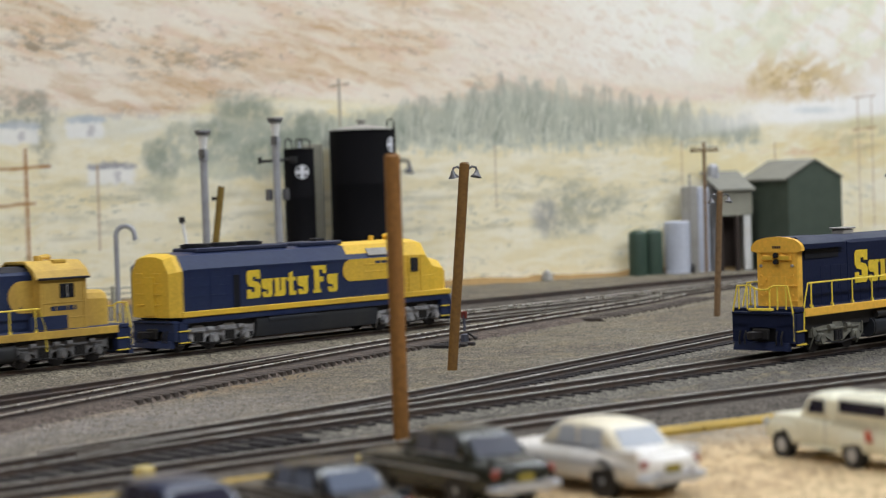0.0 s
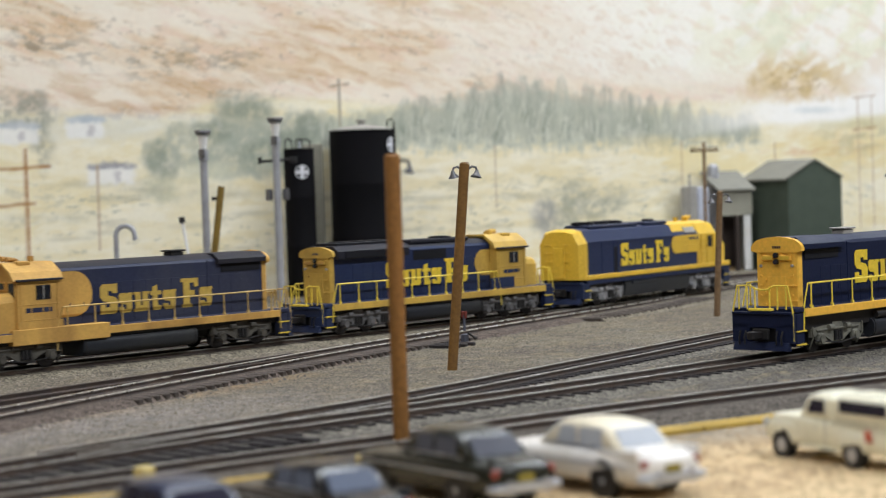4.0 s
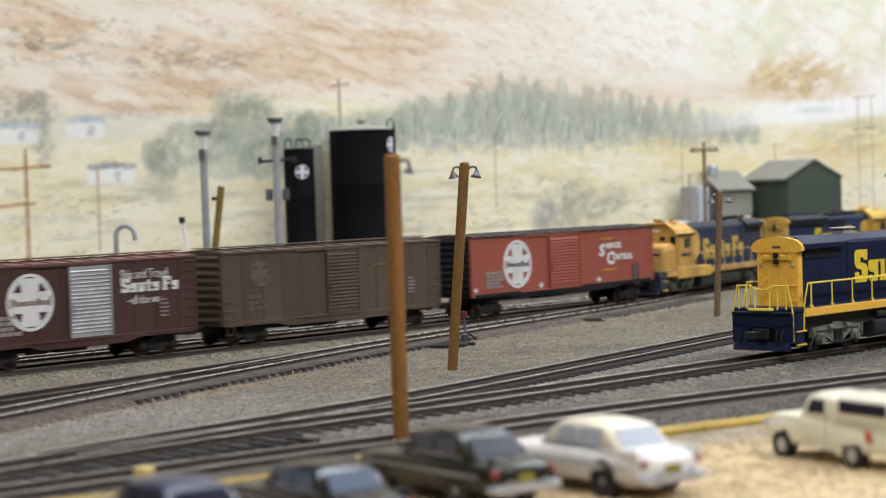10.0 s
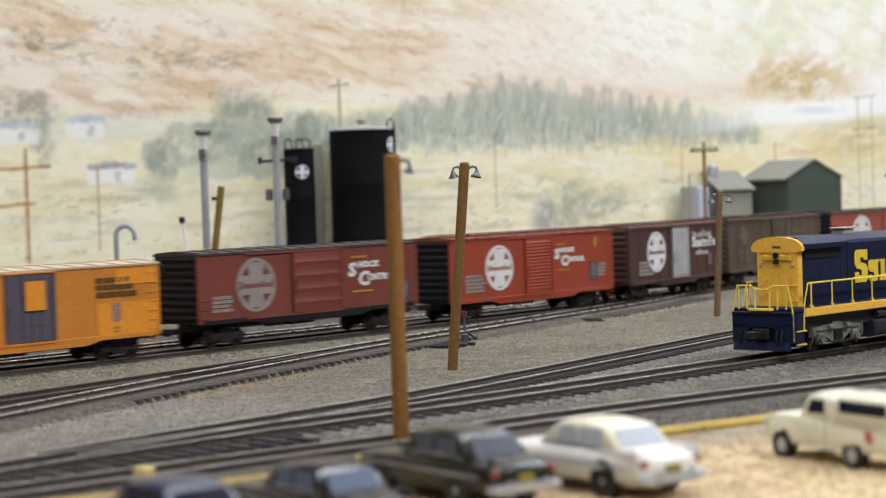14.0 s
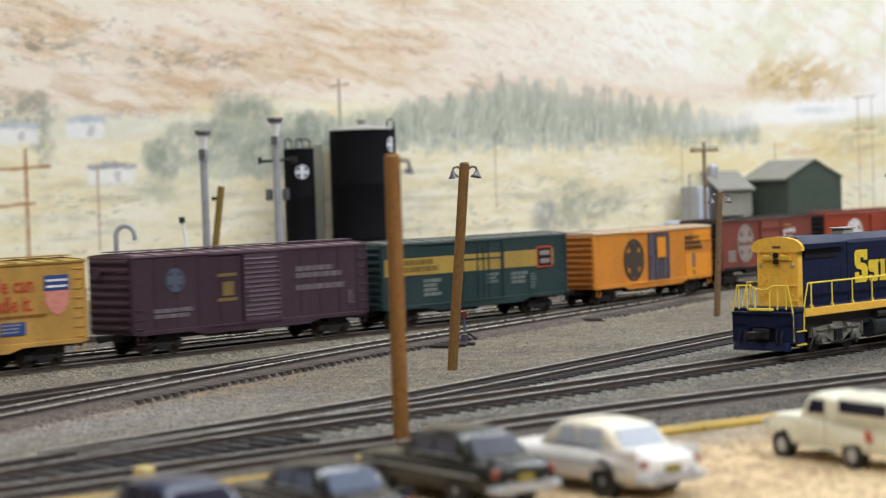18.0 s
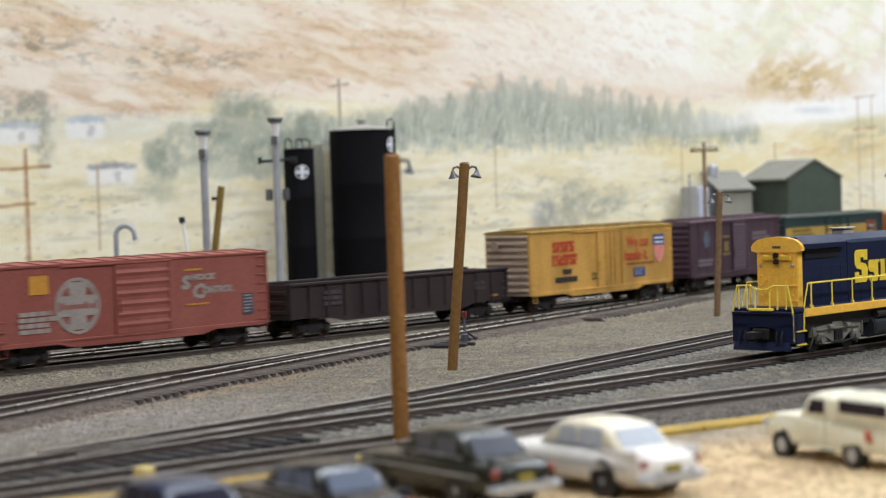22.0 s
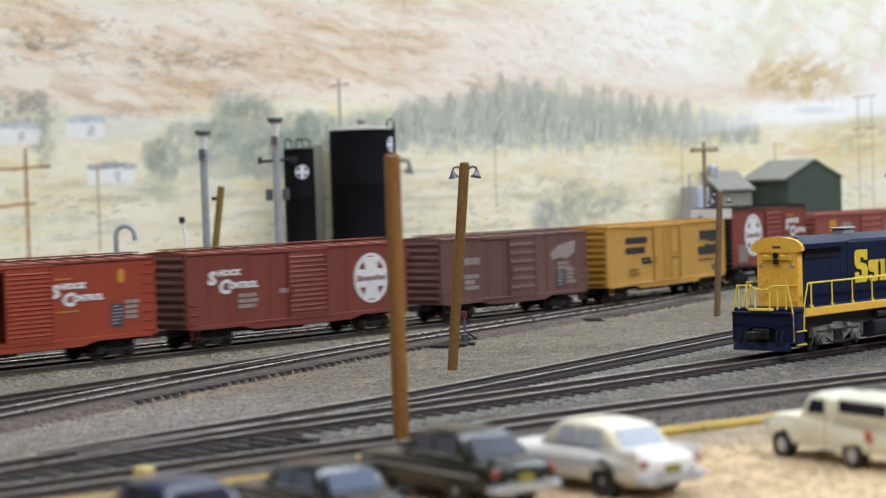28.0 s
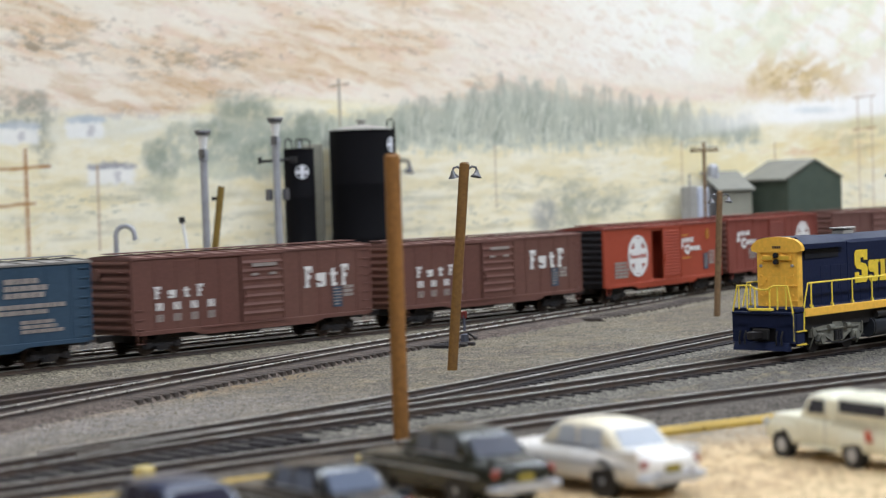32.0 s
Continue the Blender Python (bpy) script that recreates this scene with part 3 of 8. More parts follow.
WEB = [(-0.085, -0.20), (0.085, -0.20), (0.085, -0.185), (0.022, -0.16), (0.02, -0.05), (-0.02, -0.05), (-0.022, -0.16), (-0.085, -0.185)]
HEAD = [(-0.045, -0.055), (0.045, -0.055), (0.047, -0.012), (0.03, 0.0), (-0.03, 0.0), (-0.047, -0.012)]
TIE_MESH = S().box(-0.105, 0.105, -1.3, 1.3, -0.40, -0.2, 0.012).mesh("tie", TIE)
SWITCH_TIE = S().box(-0.12, 0.12, -2.9, 1.3, -0.44, -0.205, 0.02).mesh("tie", TIE_BROWN)
YARD_TIE = S().box(-0.14, 0.14, -2.75, 1.3, -0.42, -0.19, 0.015).mesh("tie", TIE)
LONG_TIE = S().box(-0.15, 0.15, -2.0, 1.3, -0.44, -0.19, 0.03).mesh("tie", TIE_BROWN)


def bed_profile(top, near_reach, far_reach):
    """Cross-section of a ballast bed; near_reach, far_reach: how far its flat top goes on either side."""
    return [(-near_reach - 0.75, -0.50), (-near_reach - 0.12, top - 0.06), (-near_reach, top), (far_reach, top), (far_reach + 0.8, -0.50), (far_reach + 1.0, -0.6), (-near_reach - 1.0, -0.6)]


def track(label, points, near=(20, 120), spacing=0.66, step=1.2, shiny=STEEL, long=(), skip=(0, 0), bed=BED_GREY, drop=0.0, top=-0.262, reach=(1.4, 1.4), shoulder=None):
    """One track: rails, ballast bed and ties. long: stretches (x from, x to, tie mesh); shoulder: (x, material, profile), another bed from there on."""
    x, y, h = chain(points, step)
    t = base("track", at(0, 0), label, "track", "yard tracks", kind="structure")
    for off in (-0.755, 0.755):
        r = part("rail", rail_shape(x, y, h, off, WEB), RAILWEB, t, angle=0.5)
        part("rail_head", rail_shape(x, y, h, off, HEAD), shiny, r, angle=0.5)
    beds = [(np.full(len(x), True), bed, bed_profile(top, *reach) if shoulder is None or len(shoulder) < 4 else shoulder[3])]
    if shoulder:
        beds = [(x < shoulder[0] + 1.3, bed, beds[0][2]), (x >= shoulder[0], shoulder[1], shoulder[2])]
    for keep, stuff, profile in beds:
        part("ballast_bed", rail_shape(x[keep], y[keep], h[keep], 0.0, [(p, z - drop) for p, z in profile]), stuff, t, "crushed stone ballast bed under the ties", angle=0.5)
    x, y, h = chain(points, spacing)
    rest = S()
    for i, (a, b, c) in enumerate(zip(x, y, h)):
        if skip[0] < a < skip[1]:
            continue
        j = random.Random(i * 7 + len(points))
        turn = math.degrees(c) + j.uniform(-1.2, 1.2)
        if near[0] < a < near[1]:
            shape = next((q for lo, hi, q in long if lo < a < hi), TIE_MESH)
            part("tie", shape, TIE, t, m=at(a + j.uniform(-0.04, 0.04), b + j.uniform(-0.05, 0.05), j.uniform(-0.012, 0.008), turn))
        elif i % 2 == 0:
            ca, sa = math.cos(c), math.sin(c)
            ring = lambda z: rest.ring([(a + ca * p - sa * q, b + sa * p + ca * q, z) for p, q in ((-0.12, -1.3), (0.12, -1.3), (0.12, 1.3), (-0.12, 1.3))])
            rest.skin([ring(-0.36), ring(-0.2)])
    if rest.v:
        tagged(part("ties", rest, TIE, t), kind="stuff")
    return t


LEAD_BED = [(-2.7, -0.5), (-2.02, -0.40), (-1.78, -0.225), (-1.2, -0.18), (1.2, -0.18), (1.5, -0.22), (2.2, -0.5), (2.3, -0.6), (-2.8, -0.6)]
LEAD_SHOULDER = [(-3.6, -0.5), (-2.95, -0.32), (-2.75, -0.228), (-1.4, -0.218), (-1.1, -0.195), (1.2, -0.2), (1.5, -0.24), (2.2, -0.5), (2.3, -0.6), (-3.7, -0.6)]
MAIN_POINTS = [main_line(q)[:2] for q in range(-330, 470, 6)]
track("main line track with worn steel rails on dark ties", MAIN_POINTS, near=(44, 118), spacing=0.62, bed=BED_TAN, top=-0.205, reach=(1.5, 2.2))
track("siding track with bright rails beside the main line", [(-330, 4.25), (60, 4.25), (100, 4.25), (118, 4.9)], near=(60, 106), spacing=0.7, shiny=STEEL_BRIGHT, drop=0.008, top=-0.2, reach=(1.9, 1.9))
track("far track sunk in grey ballast before the backdrop", [(-330, 11.2), (60, 11.2), (100, 11.0), (128, 10.6), (150, 8.2), (173, 1.5)], near=(88, 130), spacing=0.7, shiny=RAILWEB, drop=0.004, top=-0.19, reach=(1.3, 1.6), bed=BED_DARK)
track("lead track joining the main line at a switch", [(-200, -68), (10, -22.8), (27, -17.9), (40, -14.05), (50, -10.95), (61, -7.85), (68.5, -6.1), (85.5, -2.75), (95, -0.9), (103, 1.35)], near=(34, 104), spacing=0.62, shiny=STEEL_BRIGHT, long=((45, 73.5, LONG_TIE), (85, 104, SWITCH_TIE)), bed=BED_BROWN, drop=0.016, shoulder=(84.5, BED_PALE, LEAD_SHOULDER, LEAD_BED))
track("branch of the yard switch with rusty rails", [(-200, -45.0), (20, -13.9), (43.3, -10.25), (50, -9.25), (57, -8.25), (62, -7.35)], near=(36, 49), skip=(49, 70), shiny=RAILWEB, bed=BED_BROWN, drop=0.012, top=-0.195, reach=(1.3, 1.3))
track("yard track under the parked locomotive", [(-200, -38), (10, -27.2), (24, -26.0), (32, -25.5), (39.2, -25.6), (46.6, -26.45), (54.2, -26.95), (65, -27.4), (100, -28.9), (160, -34), (330, -110)], near=(24, 90), spacing=0.72, long=((24, 41.5, YARD_TIE),), reach=(1.5, 1.7))
track("yard track curving away behind the parked locomotive", [(34, -24.9), (38.4, -24.55), (44.2, -24.35), (50.2, -23.95), (60.9, -22.3), (77, -19.7), (100, -16.2), (130, -12)], near=(43, 100), spacing=0.56, skip=(0, 44), drop=0.012)
track("nearest yard track beside the yellow curb", [(-200, -18), (0, -25.2), (15, -27.3), (28.8, -29.35), (35.8, -30.4), (42.0, -31.55), (48.0, -32.3), (55.3, -33.75), (62.6, -35.4), (90, -43), (160, -66)], near=(20, 75), spacing=0.6, drop=0.006, top=-0.19, reach=(1.9, 0.95), bed=BED_DARK)

# a yellow timber curb along the car park
CURB = paint("curb_yellow", "b4933a", 0.75, dirt="857342", dirt_amount=0.6, dirt_scale=4)
curb = base("curb", at(0, 0), "yellow painted timber curb between gravel and car park", "curb", kind="structure")
for i in range(13):
    a = CURB_A + CURB_DIR * (i * 4.2)
    s = S().box(0.02, 4.16, -0.85, 0.0, -0.5, 0.08, 0.03)
    part("timber", s, CURB, curb, m=at(a.x, a.y, 0, math.degrees(math.atan2(CURB_DIR.y, CURB_DIR.x))))

# loose stones, thickest beside the lead track
def stones(name, label, material, count, seed, where, size):
    r = random.Random(seed)
    v, f = [], []
    for _ in range(count):
        x, y = where(r)
        z = float(ground_height(np.array(x), np.array(y)))
        q, w = r.uniform(*size), r.uniform(0, 6.28)
        n = len(v)
        for k in range(4):
            v.append(((x + q * math.cos(w + k * 1.57) * r.uniform(0.7, 1.2)) * K, (y + q * math.sin(w + k * 1.57) * r.uniform(0.7, 1.2)) * K, (z + q * r.uniform(0.0, 0.3)) * K))
        v.append((x * K, y * K, (z + q * r.uniform(0.5, 0.9)) * K))
        f += [(n + k, n + (k + 1) % 4, n + 4) for k in range(4)]
    me = bpy.data.meshes.new(name)
    me.from_pydata(v, [], f)
    me.materials.append(material)
    return tagged(new(name, me), label, "gravel", kind="stuff")


def speckle(name, a, b, c):
    mat = bpy.data.materials.new(name)
    n, l = nodes_of(mat)
    g = n.new("ShaderNodeNewGeometry")
    cr = n.new("ShaderNodeValToRGB")
    cr.color_ramp.elements[0].color, cr.color_ramp.elements[1].color = (*lin(a), 1), (*lin(c), 1)
    cr.color_ramp.elements.new(0.5).color = (*lin(b), 1)
    l.new(g.outputs["Random Per Island"], cr.inputs["Fac"])
    l.new(cr.outputs["Color"], n["Principled BSDF"].inputs["Base Color"])
    n["Principled BSDF"].inputs["Roughness"].default_value = 0.9
    return mat


PEBBLE = speckle("pebble", "575045", "766d5f", "988e7d")
PEBBLE_DARK = speckle("dark_pebble", "4a4643", "625d57", "7d766c")
stones("gravel", "loose tan ballast stones between the tracks", PEBBLE, 20000, 3, lambda r: (r.uniform(36, 100), r.uniform(-24, -1.8)), (0.022, 0.065))
stones("gravel_yard", "loose grey ballast stones in the yard", PEBBLE_DARK, 7000, 4, lambda r: (r.uniform(28, 72), r.uniform(-36, -24)), (0.03, 0.08))


def beside_lead(r):
    x = r.uniform(38, 100)
    return x, float(np.interp(x, [27, 40, 50, 61, 68.5, 85.5, 95, 103], [-17.9, -14.05, -10.95, -7.85, -6.1, -2.75, -0.9, 1.3])) + r.gauss(0, 1.5)


stones("gravel_lead", "grey ballast stones along the lead track", PEBBLE_DARK, 4500, 5, beside_lead, (0.03, 0.10))
stones("gravel_main", "tan ballast stones along the main line", PEBBLE, 3500, 6, lambda r: (r.uniform(46, 112), r.gauss(-2.4, 1.1)), (0.03, 0.09))
stones("gravel_lot", "brown dirt crumbs on the car park", speckle("crumb", "94795a", "a98c68", "b89c78"), 700, 8, lambda r: (r.uniform(36, 50), r.uniform(-50, -38)), (0.03, 0.08))
# ---- lettering and marks ----
TEXTS = {}


def words(text, x, z, size, material, parent, name="lettering", y=-1.53, wide=1.0, shear=0.0, bold=0.0):
    """Readable words on a side that faces -y; x, z: lower left corner."""
    key = (text, size, wide, shear, bold, material.name)
    if key not in TEXTS:
        cu = bpy.data.curves.new("words", "FONT")
        cu.body, cu.size, cu.extrude, cu.shear, cu.offset, cu.resolution_u = text, size * K, 0.004 * K, shear, bold * K, 2
        ob = bpy.data.objects.new("words", cu)
        scene.collection.objects.link(ob)
        bpy.context.view_layer.update()
        me = bpy.data.meshes.new_from_object(ob.evaluated_get(bpy.context.evaluated_depsgraph_get()))
        bpy.data.objects.remove(ob)
        me.materials.clear()
        me.materials.append(material)
        me.transform(Matrix.Diagonal((wide, 1, 1, 1)))
        TEXTS[key] = me
    ob = part(name, TEXTS[key], material, parent)
    ob.matrix_basis = at(x, y - 0.006, z, 0, 90)
    return ob


def marks(rects, material, parent, name="marking", y=-1.53, label=""):
    """Plain bars (x0, x1, z0, z1) standing 6 mm proud of a side."""
    s = S()
    for x0, x1, z0, z1 in rects:
        s.box(x0, x1, y - 0.012, y + 0.02, z0, z1)
    ob = part(name, s, material, parent, label)
    return ob if len(rects) < 3 else tagged(ob, kind="stuff")


def bars(x0, x1, z0, z1, rows, seed=1, cut=0.2):
    """Unreadable small writing: rows of short bars."""
    r, out = random.Random(seed), []
    h = (z1 - z0) / rows
    for k in range(rows):
        x = x0
        end = x0 + (x1 - x0) * r.uniform(0.7, 1.0)
        while x < end - 0.05:
            w = min(r.uniform(0.18, 0.55), end - x)
            out.append((x, x + w, z1 - (k + 1) * h + h * cut, z1 - k * h - h * cut * 0.3))
            x += w + 0.07
    return out


def emblem(x, z, r, material, parent, y=-1.53, band=None, wide=1.0):
    """A round railway emblem as plain shapes: ring, cross and a cross-band."""
    s = S()
    n = 36
    for q, w in ((r, 0.11 * r), ):
        rows = [[], [], [], []]
        for i in range(n):
            a = 2 * math.pi * i / n
            for k, (rr, yy) in enumerate(((q, y - 0.012), (q, y + 0.02), (q - w, y + 0.02), (q - w, y - 0.012))):
                rows[k].append((x + rr * math.cos(a) * wide, yy, z + rr * math.sin(a)))
        ids = [s.ring(p) for p in rows]
        for a, b in zip(ids, ids[1:] + ids[:1]):
            for i in range(n):
                s.f.append([a[i], a[(i + 1) % n], b[(i + 1) % n], b[i]])
    arm = r * 0.36
    s.prism([(x - arm * 1.25 * wide, z + r * 0.84), (x + arm * 1.25 * wide, z + r * 0.84), (x + arm * 0.85 * wide, z + r * 0.2), (x - arm * 0.85 * wide, z + r * 0.2)], "y", y - 0.012, y + 0.02)
    s.prism([(x - arm * 1.25 * wide, z - r * 0.84), (x + arm * 1.25 * wide, z - r * 0.84), (x + arm * 0.85 * wide, z - r * 0.2), (x - arm * 0.85 * wide, z - r * 0.2)], "y", y - 0.012, y + 0.02)
    s.box(x - r * 0.86 * wide, x + r * 0.86 * wide, y - 0.013, y + 0.02, z + r * 0.17, z + r * 0.36)
    s.box(x - r * 0.86 * wide, x + r * 0.86 * wide, y - 0.013, y + 0.02, z - r * 0.36, z - r * 0.17)
    s.box(x - r * 0.8 * wide, x + r * 0.8 * wide, y - 0.010, y + 0.02, z - r * 0.18, z + r * 0.18)
    # slim wedges that leave only narrow quarters open
    for sx in (-1, 1):
        for sz in (-1, 1):
            pts = [(x + sx * r * 0.87 * wide * math.cos(a), z + sz * r * 0.87 * math.sin(a)) for a in (0.38, 0.62, 0.86, 1.1)]
            pts += [(x + sx * r * 0.80 * wide * math.cos(a), z + sz * r * 0.80 * math.sin(a)) for a in (1.1, 0.86, 0.62, 0.38)]
            s.prism(pts, "y", y - 0.011, y + 0.02)
    ob = part("emblem", s, material, parent, angle=0.3)
    if band:
        marks([(x + (k - 4) * r * 0.17 * wide - r * 0.06, x + (k - 4) * r * 0.17 * wide + r * 0.06, z - r * 0.11, z + r * (0.13 if k in (0, 6) else 0.05)) for k in range(9)], band, parent, "emblem_band", y - 0.008)
    return ob


def blocks(pattern, x, z, height, material, parent, y=-1.53, wide=1.0):
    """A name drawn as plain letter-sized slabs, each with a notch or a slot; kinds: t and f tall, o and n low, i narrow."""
    for kind, w in pattern:
        w *= height * wide
        h = height * {"t": 1.0, "f": 1.0, "i": 0.86}.get(kind, 0.66)
        c = 0.12 * height
        if kind == "-":
            x += w
            continue
        if kind == "t":
            pts = [(0.0, 0.0), (0.86, 0.0), (1.0, 0.1), (1.0, 0.44), (0.84, 0.56), (0.44, 0.62), (0.44, 0.76), (0.7, 0.76), (0.7, 0.68), (1.0, 0.68), (1.0, 1.0), (0.14, 1.0), (0.0, 0.9), (0.0, 0.56), (0.16, 0.44), (0.56, 0.38), (0.56, 0.22), (0.3, 0.22), (0.3, 0.32), (0.0, 0.32)]
        elif kind == "f":
            pts = [(0.05, 0.0), (0.6, 0.0), (0.6, 0.12), (0.5, 0.12), (0.5, 0.4), (0.78, 0.4), (0.78, 0.58), (0.5, 0.58), (0.5, 0.84), (0.76, 0.84), (0.76, 0.7), (1.0, 0.7), (1.0, 1.0), (0.0, 1.0), (0.0, 0.88), (0.14, 0.88), (0.14, 0.12), (0.05, 0.12)]
        elif kind == "n":
            pts = [(0.0, 0.0), (0.44, 0.0), (0.44, 0.7), (0.58, 0.7), (0.58, 0.0), (1.0, 0.0), (1.0, 0.12), (0.92, 0.12), (0.92, 0.86), (0.8, 1.0), (0.0, 1.0), (0.0, 0.86), (0.1, 0.86), (0.1, 0.12), (0.0, 0.12)]
        elif kind == "i":
            pts = [(0.22, 0.0), (0.86, 0.0), (1.0, 0.16), (0.66, 0.18), (0.62, 0.6), (0.95, 0.6), (0.95, 0.76), (0.62, 0.76), (0.62, 1.0), (0.2, 0.92), (0.2, 0.76), (0.0, 0.76), (0.0, 0.6), (0.2, 0.6)]
        else:
            pts = [(0.12, 0.0), (0.5, 0.0), (0.56, 0.1), (0.62, 0.0), (1.0, 0.0), (1.0, 0.14), (0.94, 0.14), (0.94, 0.84), (0.8, 1.0), (0.16, 1.0), (0.04, 0.86), (0.04, 0.7), (0.36, 0.7), (0.4, 0.82), (0.56, 0.82), (0.56, 0.6), (0.14, 0.54), (0.0, 0.42), (0.0, 0.12)]
        if kind in "no":
            pts = [(p, 1 - q) for p, q in pts]
        part("name_shape", S().prism([(x + a * w, z + b * h) for a, b in pts], "y", y - 0.016, y + 0.02), material, parent, angle=0.1)
        x += w + 0.055 * height
    return x


NAME = [("t", 0.60), ("o", 0.50), ("n", 0.56), ("i", 0.42), ("o", 0.50), ("-", 0.14), ("f", 0.66), ("o", 0.50)]

# ---- freight car running gear, built once ----
def wheel_mesh(r, name="wheel", material=None):
    s = S()
    prof = [(0.12, -0.07), (r * 0.82, -0.05), (r, -0.065), (r * 0.985, 0.06), (r + 0.03, 0.062), (r + 0.03, 0.09), (0.12, 0.08)]
    n = 20
    rows = [s.ring([(q * math.cos(2 * math.pi * i / n), t, q * math.sin(2 * math.pi * i / n)) for i in range(n)]) for q, t in prof]
    s.skin(rows)
    return s.mesh(name, material or RUSTY)


def frame_outline(w):
    """Cast side frame of a two-axle truck, wheel base w."""
    h = w / 2
    return [(-h - 0.28, 0.30), (-h - 0.28, 0.62), (-h - 0.12, 0.72), (-h * 0.55, 0.70), (-h * 0.35, 0.92), (h * 0.35, 0.92), (h * 0.55, 0.70), (h + 0.12, 0.72), (h + 0.28, 0.62), (h + 0.28, 0.30), (h - 0.12, 0.30), (h - 0.34, 0.44), (h * 0.35, 0.20), (-h * 0.35, 0.20), (-h + 0.34, 0.44), (-h + 0.12, 0.30)]


def freight_frame():
    s = S()
    for y in (-1.1, 1.0):
        s.prism(frame_outline(1.7), "y", y, y + 0.1)
        for k in range(4):
            s.cyl((-0.24 + 0.16 * k, y + 0.05, 0.3), (-0.24 + 0.16 * k, y + 0.05, 0.72), 0.075, n=8)
    for x in (-0.85, 0.85):
        for y, e in ((-1.18, -1.02), (1.18, 1.02)):
            s.box(x - 0.15, x + 0.15, min(y, e), max(y, e), 0.30, 0.62, 0.03)
    s.box(-0.28, 0.28, -1.0, 1.0, 0.55, 0.9, 0.03)
    return s.mesh("side_frame", TRUCK)


WHEEL = wheel_mesh(0.42)
FREIGHT_FRAME = freight_frame()
AXLE = S().cyl((0, -0.95, 0), (0, 0.95, 0), 0.07, n=8).mesh("axle", TRUCK)
COUPLER = S().box(0, 0.62, -0.12, 0.12, 0.72, 0.98, 0.03).box(0.5, 0.85, -0.2, 0.16, 0.68, 1.02, 0.05).mesh("coupler", TRUCK)
RUNG = S().tube([(0, 0, 0), (0, -0.07, 0), (0.42, -0.07, 0), (0.42, 0, 0)], 0.022, 6)
RUNGS = {}


def rung(material):
    if material.name not in RUNGS:
        RUNGS[material.name] = RUNG.mesh("grab_iron", material)
    return RUNGS[material.name]


def truck(parent, x, base_z=0.0):
    t = part("truck", FREIGHT_FRAME, TRUCK, parent, "black cast truck with rusty wheels", at(x, 0, base_z))
    for dx in (-0.85, 0.85):
        a = part("axle", AXLE, TRUCK, t, m=at(dx, 0, 0.42))
        for y, turn in ((-0.77, 180), (0.77, 0)):
            part("wheel", WHEEL, RUSTY, t, m=at(dx, y, 0.42, turn))
    return t


TRAIN = []


